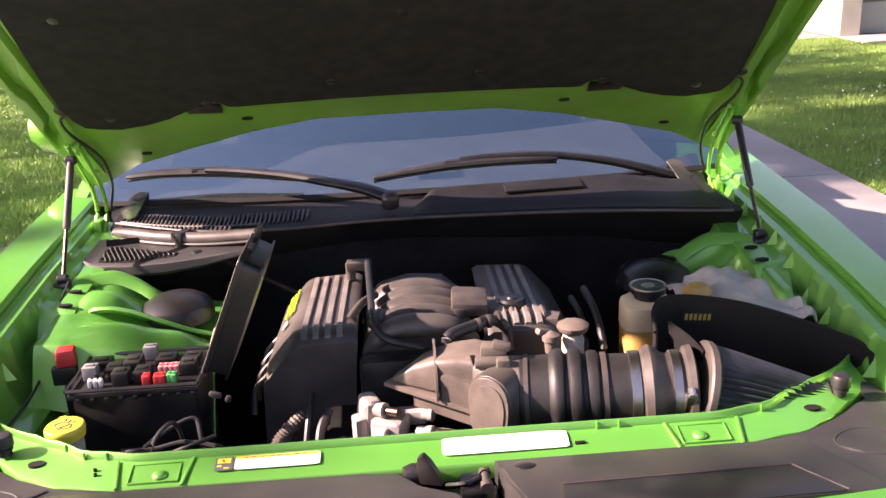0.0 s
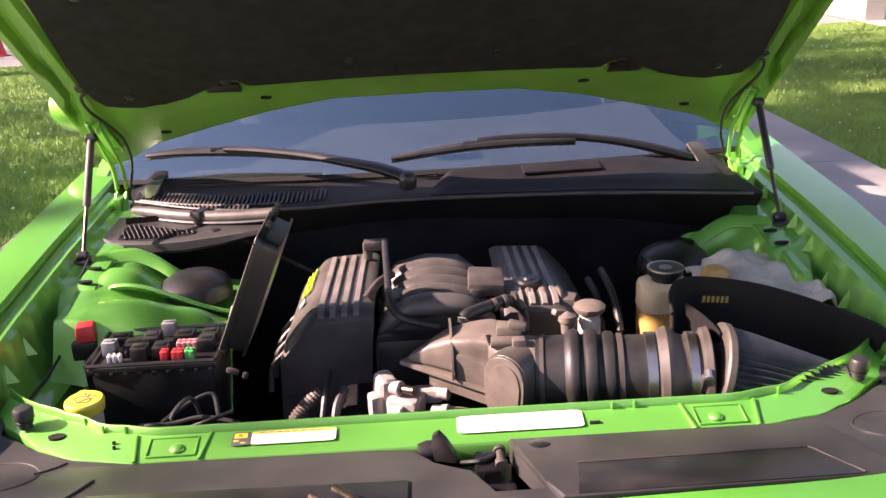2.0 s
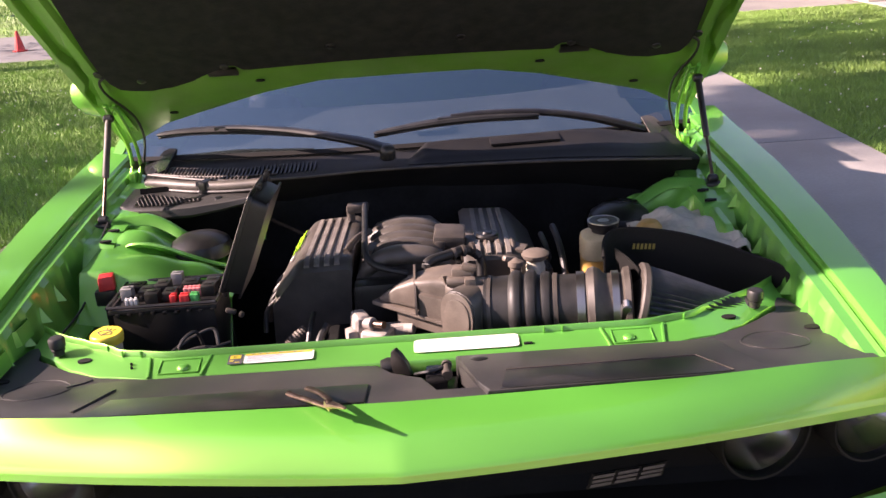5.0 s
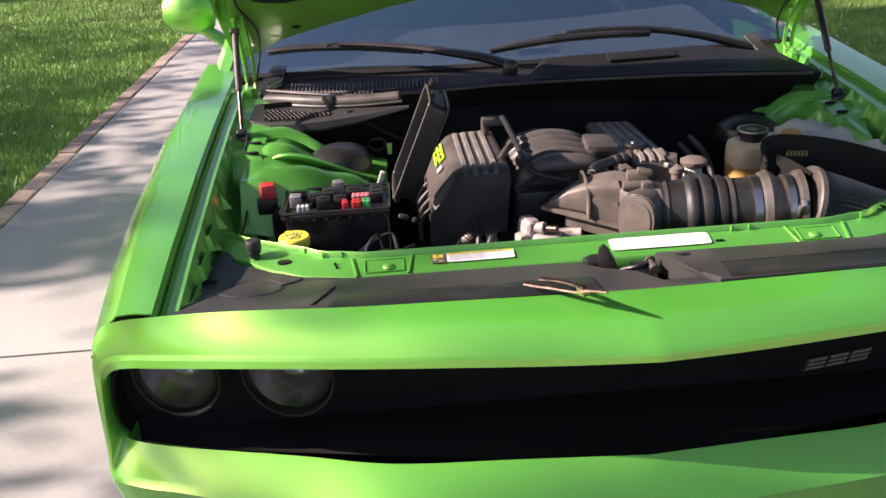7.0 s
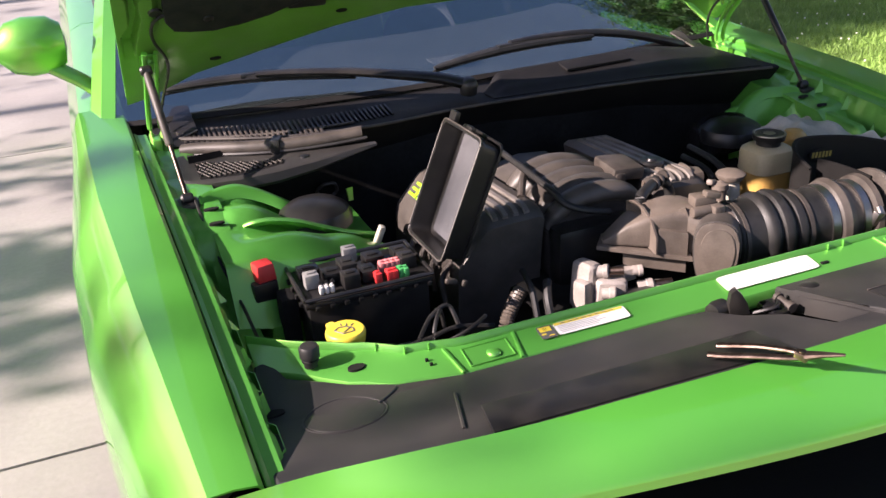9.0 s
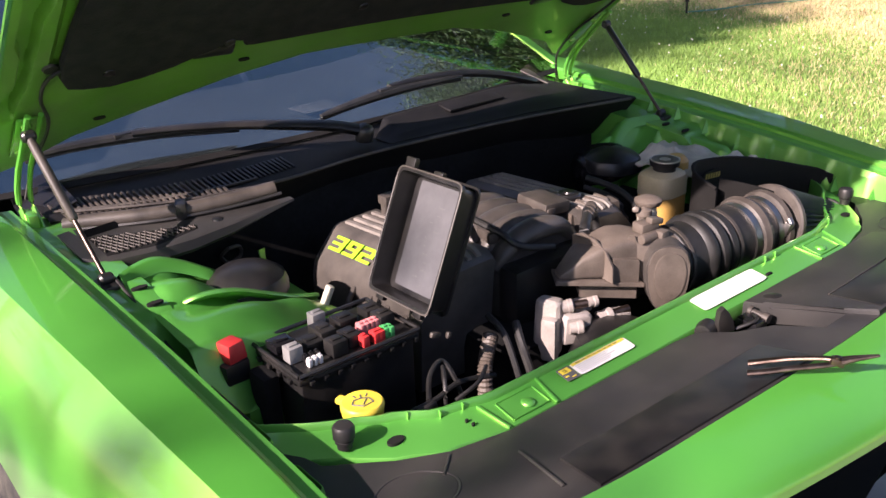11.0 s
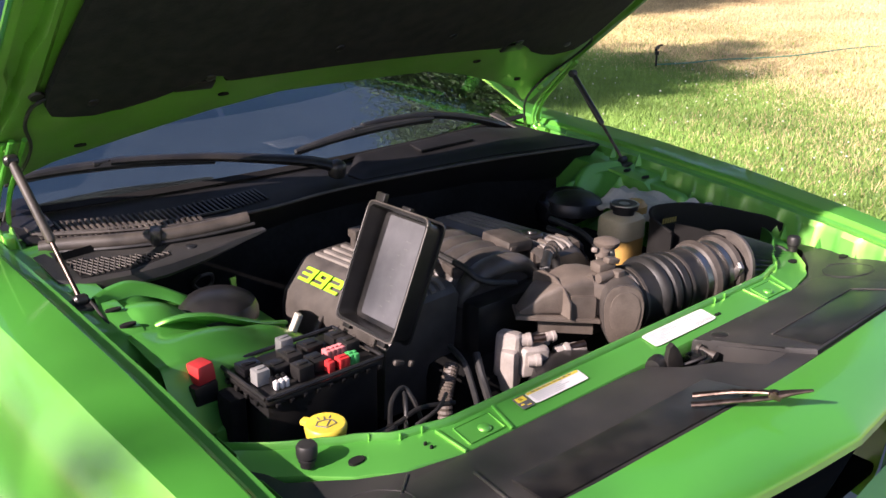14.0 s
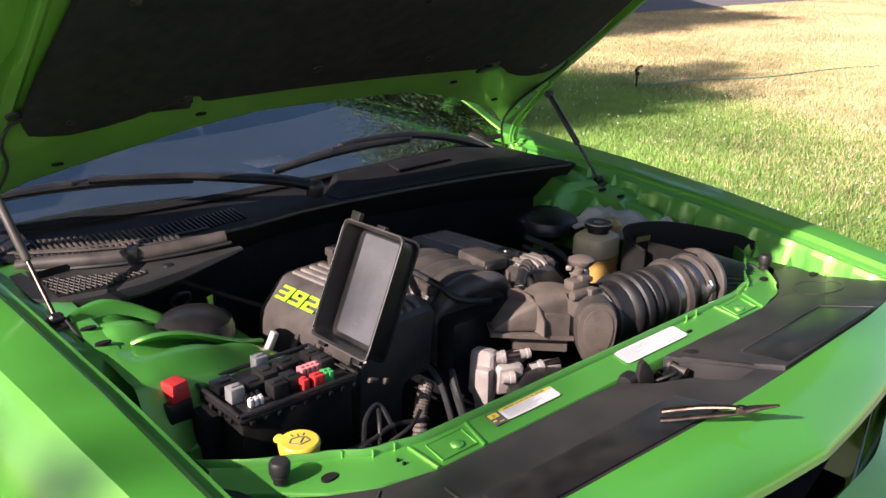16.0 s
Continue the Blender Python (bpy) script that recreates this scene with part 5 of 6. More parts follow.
# throttle snorkel
def oblong(x, y0, y1, z0, z1, n=24, p=5.0):
    return [Vector((x, (y0 + y1) / 2 + (y1 - y0) / 2 * c, (z0 + z1) / 2 + (z1 - z0) / 2 * d)) for c, d in ring(0, 0, 1, 1, n, p)]


HO, HU, HV = Vector((-0.069, 0.214, 0)), Vector((0.9073, -0.4206, 0)), Vector((0.4206, 0.9073, 0))


def settle(bm):
    """Tips the housing down towards its hose end."""
    for v in bm.verts:
        v.co.z += max(0.0, 0.028 - 0.14 * (v.co - HO).dot(HU))
    return bm


def slanted(u, v0, v1, z0, z1, n=28, p=6.0):
    return [HO + HU * u + HV * ((v0 + v1) / 2 + (v1 - v0) / 2 * c) + Vector((0, 0, (z0 + z1) / 2 + (z1 - z0) / 2 * d)) for c, d in ring(0, 0, 1, 1, n, p)]


bm = bmesh.new()
loft(bm, [slanted(0.008, 0.010, 0.036, 0.819, 0.826), slanted(0.020, 0.006, 0.048, 0.819, 0.836), slanted(0.050, 0.004, 0.070, 0.819, 0.862), slanted(0.085, 0.003, 0.090, 0.819, 0.882), slanted(0.13, 0.003, 0.100, 0.816, 0.897), slanted(0.156, 0.006, 0.100, 0.810, 0.902, 28, 4.0),
          oblong(0.130, 0.086, 0.212, 0.783, 0.905, 28, 2.2), oblong(0.165, 0.086, 0.212, 0.783, 0.904, 28, 2.0)])
snorkel = part("throttle_housing", settle(bm), WARMDUST, car, "wedge-shaped dusty plastic throttle housing", angle=28)
HM = axes_at(HO, HU, HV)
bm = bmesh.new()
slab(bm, [(-0.004, 0.0), (0.165, -0.012), (0.165, 0.06), (0.01, 0.060)], 0.8115, 0.8195, HM, bevel=0.002)
part("flange", settle(bm), WARMDUST, snorkel)
bm = bmesh.new()
slab(bm, [(0.045, 0.010), (0.156, 0.0), (0.152, 0.06), (0.06, 0.06)], 0.783, 0.8110, HM, bevel=0.004)
part("lower_box", settle(bm), WARMDUST, snorkel)
bm = bmesh.new()
slab(bm, [(0.104, -0.006), (0.156, -0.006), (0.156, 0.05), (0.104, 0.05)], 0.8197, 0.864, HM, bevel=0.004)
part("front_box", settle(bm), WARMDUST, snorkel)
bm = bmesh.new()
slab(bm, [(0.158, 0.834), (0.160, 0.866), (0.178, 0.892), (0.205, 0.908), (0.235, 0.912), (0.258, 0.903), (0.258, 0.850)], -0.002, 0.002, axes_at((0.0165, 0, 0), (0, 1, 0), (0, 0, 1)))
part("fin", bm, WARMDUST, snorkel)
bm = bmesh.new()
p0, p1, p2, p3 = (bm.verts.new(p) for p in ((0.044, 0.200, 0.872), (0.082, 0.152, 0.876), (0.072, 0.160, 0.906), (0.095, 0.200, 0.890)))
for f in ((p0, p1, p2), (p1, p3, p2), (p3, p0, p2), (p0, p3, p1)):
    bm.faces.new(f)
part("gusset", settle(bm), WARMDUST, snorkel, angle=10)
bm = bmesh.new()
om = axes_at((0.098, 0.100, 0.838), (0.78, -0.63, 0), (0, 0.03, 1))
slab(bm, [(x * (1 + 2.6 * y), y) for x, y in ring(0, 0, 0.039, 0.066, 32, 2.5)], -0.045, 0.004, om, bevel=0.003)
drum = part("throttle_cover", bm, COVER, car, "oval dusty throttle motor cover")
bm = bmesh.new()
slab(bm, [(x * (1 + 2.6 * y), y) for x, y in ring(0, 0, 0.0365, 0.0635, 32, 2.5)], 0.004, 0.008, om, bevel=0.002)
slab(bm, [(x * (1 + 2.6 * y), y) for x, y in ring(0.002, 0.006, 0.028, 0.046, 28, 2.3)], 0.008, 0.0105, om, bevel=0.0015)
lathe(bm, om @ Vector((0.006, -0.030, 0.0085)), om.to_3x3() @ Vector((0, 0, 1)), [(0, 0.004), (0.002, 0.003), (0.002, 0)], 8)
part("cover_face", bm, WARMDUST, drum, "smooth brownish-grey face")
bm = bmesh.new()
rbox(bm, (0.112, 0.166, 0.918), (0.042, 0.030, 0.020), 0.005, euler(0, 0, -10))
rbox(bm, (0.124, 0.156, 0.929), (0.030, 0.018, 0.012), 0.004, euler(0, 12, -10))
lathe(bm, (0.080, 0.150, 0.904), (1, -0.10, 0.0), [(0, 0.009), (0.004, 0.010), (0.045, 0.010), (0.05, 0.008)], 12)
rbox(bm, (0.124, 0.138, 0.902), (0.022, 0.020, 0.026), 0.005)
part("throttle_plug", bm, WARMDUST, drum)

# intake hose, clamps and filter
HOSE_A, HOSE_WAY = Vector((0.150, 0.146, 0.842)), Vector((0.300, -0.045, 0.012))


def on_hose(profile, name, mat, parent, label="", seg=36):
    bm = bmesh.new()
    lathe(bm, HOSE_A, HOSE_WAY, profile, seg)
    return part(name, bm, mat, parent, label)


hose = on_hose([(0, 0.060), (0.004, 0.064), (0.050, 0.065), (0.056, 0.072), (0.064, 0.0745), (0.072, 0.072), (0.076, 0.0655), (0.080, 0.0655), (0.084, 0.072), (0.092, 0.0745), (0.100, 0.072), (0.104, 0.064), (0.110, 0.063),
                (0.113, 0.068), (0.120, 0.0695), (0.127, 0.068), (0.131, 0.062), (0.175, 0.062), (0.180, 0.062)], "intake_hose", RUBBER, car, "ribbed black rubber intake hose")
on_hose([(0.133, 0.0625), (0.134, 0.0655), (0.142, 0.0655), (0.143, 0.0625)], "hose_clamp", DUSTY, hose)
on_hose([(0.178, 0.062), (0.178, 0.066), (0.193, 0.066), (0.194, 0.062)], "hose_clamp", STEEL, hose, "shiny steel hose clamp")
on_hose([(0.010, 0.064), (0.010, 0.0668), (0.017, 0.0668), (0.018, 0.064)], "hose_clamp", DUSTY, hose)
coupler = on_hose([(0.192, 0.061), (0.194, 0.062), (0.199, 0.070), (0.210, 0.0745), (0.221, 0.070), (0.228, 0.062), (0.236, 0.060), (0.262, 0.060), (0.266, 0.070), (0.276, 0.072), (0.280, 0.062)], "intake_tube", DUSTY, car, "dusty plastic intake tube")
on_hose([(0.243, 0.060), (0.243, 0.0645), (0.256, 0.0645), (0.257, 0.060)], "hose_clamp", STEEL, coupler, "dull steel clamp band")
bm = bmesh.new()
rbox(bm, (0.402, 0.045, 0.866), (0.018, 0.014, 0.030), 0.004, euler(20))
lathe(bm, (0.402, 0.038, 0.878), (0, 0.6, 0.8), [(0, 0.006), (0.012, 0.006), (0.013, 0.003)], 8)
part("clamp_screw", bm, STEEL, coupler)
FA, FW = HOSE_A + HOSE_WAY.normalized() * 0.282, Vector((0.300, -0.030, -0.070))
bm = bmesh.new()
lathe(bm, FA, FW, [(0, 0.062), (0.0, 0.076), (0.003, 0.080), (0.012, 0.080), (0.015, 0.077), (0.015, 0.06)], 44)
air_filter = part("air_filter", bm, DUSTY, car, "conical pleated air filter with a grey rubber flange")
side, up = frame_of(FW)
fw = FW.normalized()
bm = bmesh.new()
rings = []
for d, r in ((0.013, 0.076), (0.06, 0.071), (0.12, 0.062), (0.18, 0.053), (0.20, 0.050)):
    rings.append([FA + fw * d + (side * math.cos(a) + up * math.sin(a)) * (r if k % 2 else r - 0.008) for k, a in ((k, 2 * math.pi * k / 88) for k in range(88))])
loft(bm, rings)
part("pleats", bm, FILTER, air_filter, "dark blue-grey pleats", angle=10)
bm = bmesh.new()
lathe(bm, FA, FW, [(0.198, 0.050), (0.20, 0.053), (0.208, 0.053), (0.213, 0.044), (0.213, 0.0)], 36)
part("end_cap", bm, RUBBER, air_filter)
# heat shield round the filter
bm = bmesh.new()
TOP = [(0.392, 0.205, 0.910), (0.405, 0.265, 0.925), (0.431, 0.290, 0.936), (0.48, 0.288, 0.936), (0.55, 0.265, 0.930), (0.62, 0.235, 0.915), (0.69, 0.195, 0.895), (0.725, 0.165, 0.885), (0.735, 0.13, 0.875)]
line = spline(TOP, 5)
sheet(bm, lambda i, f: Vector((line[i].x, line[i].y, line[i].z * (1 - f) + 0.68 * f)), range(len(line)), (0, 0.15, 0.4, 0.7, 1), 0.003)
shield = part("heat_shield", bm, GRILLE, car, "black heat shield behind the air filter")
bm = bmesh.new()
tube(bm, TOP, 0.0038, 8)
part("shield_trim", bm, GRILLE, shield)
bm = bmesh.new()
sheet(bm, lambda u, v: Vector((0.418 + 0.02 * u + 0.008 * math.sin(math.pi * v), 0.215 - 0.20 * u + 0.02 * v, 0.925 - 0.02 * u ** 2 - 0.20 * v)) + Vector((0.012, 0, 0)) * math.sin(math.pi * u), ys(0, 0.55, 8), ys(0, 1, 6), 0.003)
part("shield_wing", bm, GRILLE, shield)
bm = bmesh.new()
slab(bm, ring(0, 0, 0.030, 0.014, 24), 0, 0.002, axes_at((0.490, 0.2805, 0.900), (1, -0.12, -0.03), (0, 0.0, 1)))
badge = part("shield_badge", bm, GRILLE, shield, "oval badge with dull gold bars")
bm = bmesh.new()
for k in range(6):
    slab(bm, [(-0.024 + 0.008 * k, -0.006), (-0.019 + 0.008 * k, -0.006), (-0.018 + 0.008 * k, 0.006), (-0.023 + 0.008 * k, 0.006)], 0.002, 0.0028, axes_at((0.490, 0.2805, 0.900), (1, -0.12, -0.03), (0, 0.0, 1)))
part("badge_bars", bm, GOLDINK, badge)

# coolant tank and the white tank behind
def bottle(levels):
    bm = bmesh.new()
    loft(bm, [[Vector((0.420 + c * r * 1.02, 0.360 + d * r * 0.95, z + 0.010)) for c, d in ring(0, 0, 1, 1, 28, 3.4)] for z, r in levels])
    return bm


tank = part("coolant_tank", bottle([(0.848, 0.0475), (0.850, 0.0485), (0.853, 0.0475), (0.884, 0.0475), (0.893, 0.045), (0.899, 0.037), (0.902, 0.026)]), PALEAMBER, car, "pale translucent coolant tank with amber coolant and a black cap")
part("coolant", bottle([(0.74, 0.040), (0.75, 0.045), (0.80, 0.0465), (0.8478, 0.0465)]), AMBER, tank, "amber coolant showing in the lower half")
bm = bmesh.new()
lathe(bm, (0.420, 0.357, 0.910), (0, 0, 1), [(0, 0.025), (0.012, 0.025), (0.013, 0.032), (0.024, 0.0335), (0.026, 0.031), (0.0255, 0.0)], 30)
cap = part("cap", bm, SATIN, tank, "black pressure cap with a bright rim")
bm = bmesh.new()
lathe(bm, (0.420, 0.357, 0.9345), (0, 0, 1), [(0, 0.0338), (0.002, 0.0335), (0.0025, 0.030), (0.0012, 0.029)], 30)
cap_ring = part("cap_ring", bm, STEEL, cap)
bm = bmesh.new()
lathe(bm, (0.420, 0.357, 0.935), (0, 0, 1), [(0, 0.018), (0.0018, 0.0175), (0.0018, 0.015), (0, 0.0145)], 24)
part("cap_centre", bm, DUSTY, cap)


def lumpy(u, v):
    x, y = 0.50 + 0.22 * u, 0.30 + 0.24 * v
    return Vector((x, y, 0.890 + 0.022 * noise.noise(Vector((x * 14, y * 14, 3.0))) + 0.012 * noise.noise(Vector((x * 40, y * 40, 1.0))) - 0.25 * max(0, abs(u - 0.5) - 0.44) - 0.25 * max(0, abs(v - 0.5) - 0.44)))


bm = bmesh.new()
sheet(bm, lumpy, ys(0, 1, 24), ys(0, 1, 24), 0.004)
part("white_tank", bm, MILKY, car, "crumpled off-white plastic tank")
bm = bmesh.new()
lathe(bm, (0.530, 0.405, 0.880), (0, 0, 1), [(0, 0.028), (0.018, 0.028), (0.030, 0.018), (0.034, 0.0)], 20)
part("tank_cap", bm, AMBER, car, "amber rounded cap")
bm = bmesh.new()
tube(bm, [(0.335, 0.30, 0.70), (0.335, 0.34, 0.82), (0.332, 0.40, 0.87), (0.33, 0.50, 0.88)], 0.0075, 10)
tube(bm, [(0.305, 0.34, 0.72), (0.305, 0.38, 0.85), (0.30, 0.48, 0.87)], 0.0065, 10)
part("heater_hose", bm, RUBBER, car, "black heater hose")
bm = bmesh.new()
lathe(bm, (0.50, 0.60, 0.83), (-0.2, 0.1, 1), [(0, 0.075), (0.03, 0.075), (0.055, 0.06), (0.066, 0.03), (0.068, 0.0)], 28)
part("brake_reservoir", bm, BLACK, car, "black canister by the firewall")

# ---- pump castings and hoses behind the support ----
bm = bmesh.new()
rbox(bm, (-0.103, 0.203, 0.775), (0.034, 0.050, 0.108), 0.014, euler(0, 6, 20), segments=3)
rbox(bm, (-0.066, 0.182, 0.772), (0.058, 0.052, 0.060), 0.012, euler(0, 4, -20), segments=3)
rbox(bm, (-0.118, 0.186, 0.760), (0.022, 0.030, 0.085), 0.008, euler(0, 0, 20))
rbox(bm, (-0.030, 0.205, 0.786), (0.060, 0.030, 0.026), 0.009, euler(0, -6, -12))
rbox(bm, (0.012, 0.150, 0.770), (0.060, 0.034, 0.028), 0.009, euler(0, 0, -18))
pump = part("pump_casting", bm, CAST, car, "pale dusty aluminium pump casting")
for at, way, radius, l in (((-0.088, 0.188, 0.812), (0.75, -0.55, 0.12), 0.013, 0.022), ((-0.090, 0.165, 0.780), (0.8, -0.6, 0.05), 0.012, 0.026), ((-0.060, 0.150, 0.760), (0.9, -0.4, 0.1), 0.018, 0.050), ((-0.010, 0.195, 0.792), (0.9, -0.3, 0.05), 0.012, 0.020), ((-0.020, 0.160, 0.775), (0.9, -0.35, 0.1), 0.015, 0.030)):
    bm = bmesh.new()
    lathe(bm, at, way, [(0, radius * 0.9), (l * 0.5, radius * 0.9), (l * 0.55, radius), (l * 0.9, radius), (l, radius * 0.8), (l, 0)], 18)
    part("boss", bm, CAST, pump)
for at, way, radius, l in (((-0.070, 0.176, 0.814), (0.75, -0.55, 0.12), 0.0075, 0.026), ((0.010, 0.148, 0.780), (0.9, -0.35, 0.1), 0.009, 0.030)):
    bm = bmesh.new()
    lathe(bm, at, way, [(0, radius), (l, radius), (l, 0)], 12)
    part("sensor", bm, TOOL, pump, "brown metal sensor")
bm = bmesh.new()
lathe(bm, (-0.02, 0.10, 0.70), (0.1, -0.2, 1), [(0, 0.10), (0.05, 0.095), (0.075, 0.06), (0.085, 0.0)], 28)
part("pulley_cover", bm, SATIN, car, "smooth black round cover low in the bay")
bm = bmesh.new()
corr = spline([(-0.215, 0.235, 0.785), (-0.243, 0.215, 0.768), (-0.262, 0.200, 0.745), (-0.270, 0.19, 0.70)], 12)
rings = []
for i, p in enumerate(corr):
    side, up = frame_of(corr[min(i + 1, len(corr) - 1)] - corr[max(i - 1, 0)])
    r = 0.014 if i % 2 else 0.0115
    rings.append([p + side * math.cos(a) * r + up * math.sin(a) * r for a in (2 * math.pi * k / 14 for k in range(14))])
loft(bm, rings)
part("corrugated_hose", bm, WARMDUST, car, "grey corrugated hose", angle=20)
for pts, r in (([(-0.17, 0.22, 0.80), (-0.185, 0.19, 0.775), (-0.19, 0.16, 0.73)], 0.008), ([(-0.20, 0.26, 0.81), (-0.205, 0.21, 0.79), (-0.215, 0.16, 0.72)], 0.006),
               ([(-0.490, 0.120, 0.79), (-0.492, 0.100, 0.812), (-0.468, 0.092, 0.820), (-0.452, 0.100, 0.812), (-0.45, 0.11, 0.78)], 0.0045),
               ([(-0.49, 0.105, 0.815), (-0.44, 0.110, 0.812), (-0.39, 0.115, 0.818), (-0.33, 0.10, 0.812)], 0.0042),
               ([(-0.455, 0.11, 0.815), (-0.42, 0.15, 0.826), (-0.385, 0.165, 0.832), (-0.375, 0.15, 0.81), (-0.37, 0.13, 0.77)], 0.004),
               ([(-0.44, 0.09, 0.77), (-0.435, 0.095, 0.83), (-0.41, 0.13, 0.846), (-0.40, 0.14, 0.80)], 0.0035),
               ([(-0.42, 0.09, 0.81), (-0.38, 0.085, 0.826), (-0.34, 0.11, 0.828)], 0.0035)):
    bm = bmesh.new()
    tube(bm, pts, r, 8)
    part("coolant_line", bm, RUBBER, car, "thin black line bent over the radiator")

# ---- fuse box with its open lid ----
X0, X1, Y0, Y1, ZT = -0.606, -0.386, 0.217, 0.361, 0.869
bm = bmesh.new()
rbox(bm, ((X0 + X1) / 2, (Y0 + Y1) / 2, 0.775), (X1 - X0 - 0.012, Y1 - Y0 - 0.012, 0.16), 0.006)
rbox(bm, ((X0 + X1) / 2, (Y0 + Y1) / 2, ZT - 0.012), (X1 - X0, Y1 - Y0, 0.010), 0.003)
fuse_box = part("fuse_box", bm, SATIN, car, "open black fuse box with red, grey and black relays")
bm = bmesh.new()
for a, b in (((X0, Y0), (X1, Y0)), ((X1, Y0), (X1, Y1)), ((X1, Y1), (X0, Y1)), ((X0, Y1), (X0, Y0))):
    tube(bm, [(*a, ZT), (*b, ZT)], 0.0035, 6, steps=1)
part("rim", bm, SATIN, fuse_box)
for n in range(9):
    bm = bmesh.new()
    x = X0 + 0.02 + 0.024 * n
    rbox(bm, (x, Y0 - 0.002, ZT - 0.016), (0.008, 0.006, 0.007), 0.0015)
    part("catch", bm, SATIN, fuse_box)
for n in range(4):
    bm = bmesh.new()
    rbox(bm, (X0 - 0.002, Y0 + 0.025 + 0.03 * n, ZT - 0.016), (0.006, 0.009, 0.008), 0.0015)
    part("catch", bm, SATIN, fuse_box)


def block(name, x, y, w, d, h, mat, label=""):
    bm = bmesh.new()
    h *= 0.68 if mat is SATIN else 0.85
    rbox(bm, (x, y, ZT - 0.006 + h / 2), (w, d, h), 0.002)
    ob = part(name, bm, mat, fuse_box, label)
    bm = bmesh.new()
    rbox(bm, (x, y, ZT - 0.006 + h + 0.0012), (w * 0.6, d * 0.35, 0.0026), 0.001)
    part("raised_mark", bm, mat, ob)


for row in ((-0.580, 0.276, 0.024, 0.022, 0.030, GREYP), (-0.541, 0.290, 0.034, 0.034, 0.024, SATIN), (-0.512, 0.300, 0.028, 0.040, 0.034, SATIN), (-0.520, 0.250, 0.028, 0.028, 0.036, SATIN), (-0.487, 0.262, 0.026, 0.034, 0.030, SATIN),
            (-0.412, 0.278, 0.028, 0.030, 0.032, SATIN), (-0.412, 0.315, 0.028, 0.030, 0.026, SATIN), (-0.494, 0.346, 0.024, 0.020, 0.030, GREYP), (-0.460, 0.320, 0.034, 0.034, 0.022, SATIN), (-0.575, 0.320, 0.036, 0.034, 0.018, BLACK)):
    block("relay", *row[:5], row[5], "grey relay" if row[5] is GREYP else "black relay")
for x, y, mat in ((-0.476, 0.240, RED), (-0.448, 0.238, RED), (-0.436, 0.240, GREENP), (-0.449, 0.274, PINK), (-0.440, 0.274, PINK), (-0.431, 0.274, PINK), (-0.428, 0.238, GREENP), (-0.456, 0.238, RED), (-0.458, 0.274, PINK)):
    block("fuse", x, y, 0.009 if mat is not RED else 0.012, 0.018, 0.022, mat, {RED: "red fuse", GREENP: "green fuse", PINK: "pink fuse"}[mat])
for k in range(3):
    block("fuse", -0.572 + 0.009 * k, 0.243, 0.007, 0.010, 0.016, WHITEP, "white fuse")
    block("fuse", -0.568 + 0.010 * k, 0.262, 0.007, 0.010, 0.016, SATIN, "black fuse")
# lid: a shallow tray standing on its hinge
LM = axes_at((-0.372, 0.289, 0.884), (0, -1, 0.02), (0.087, 0, 0.20))
lid_bm = bmesh.new()
W2, HT, DP = 0.081, 0.217, 0.037
slab(lid_bm, ring(0, HT / 2, W2, HT / 2, 40, 16), -0.006, -0.002, LM @ Matrix.Translation((0, 0, -DP + 0.004)))
rim = [[LM @ Vector((x * k, HT / 2 + (y - HT / 2) * k, z)) for x, y in ring(0, HT / 2, W2, HT / 2, 40, 16)] for k, z in ((0.93, -DP), (0.955, -0.008), (0.96, -0.004), (1.0, -0.004), (1.0, 0.003), (0.945, 0.003), (0.93, -0.004), (0.905, -DP + 0.003))]
loft(lid_bm, rim, caps=False)
lid = part("lid", lid_bm, SATIN, fuse_box, "black fuse box lid standing open on its hinge")
# Paler tube drawn round the lid's edge in place of its highlight.
bm = bmesh.new()
edge = [LM @ Vector((x * 1.0, HT / 2 + (y - HT / 2) * 1.0, 0.0035)) for x, y in ring(0, HT / 2, W2, HT / 2, 40, 16)]
tube(bm, edge + edge[:1], 0.0016, 6, steps=1)
part("lid_rim_highlight", bm, COVER, lid, "pale line round the lid's edge, drawn in for its highlight")
bm = bmesh.new()
slab(bm, ring(0.008, HT / 2 + 0.002, 0.066, 0.091, 32, 40), -DP + 0.0035, -DP + 0.0042, LM)
sticker = part("fuse_chart", bm, CHART, lid, "worn grey fuse chart inside the lid")
for k in range(11):
    y, x, w = 0.03 + 0.0135 * k, -0.030 + 0.035 * rng.random(), 0.004 + 0.012 * rng.random()
    bm = bmesh.new()
    slab(bm, [(x, y), (x + w, y), (x + w, y + 0.0016), (x, y + 0.0016)], -DP + 0.0042, -DP + 0.0046, LM)
    part("printed_bar", bm, INK, sticker)
for x, y, w, h in ((-0.062, HT + 0.006, 0.024, 0.022), (0.012, HT + 0.002, 0.022, 0.010), (-0.05, -0.004, 0.02, 0.012), (0.05, -0.004, 0.02, 0.014)):
    bm = bmesh.new()
    rbox(bm, LM @ Vector((x, y, -0.006)), (0.010, w, h), 0.002, euler(0, 20))
    part("lid_clip", bm, SATIN, lid)
bm = bmesh.new()
rbox(bm, (-0.357, 0.212, 0.848), (0.022, 0.010, 0.010), 0.004, euler(0, 20))
rbox(bm, (-0.335, 0.205, 0.842), (0.010, 0.009, 0.012), 0.004, euler(0, 20))
part("hinge_tab", bm, DUSTY, fuse_box)
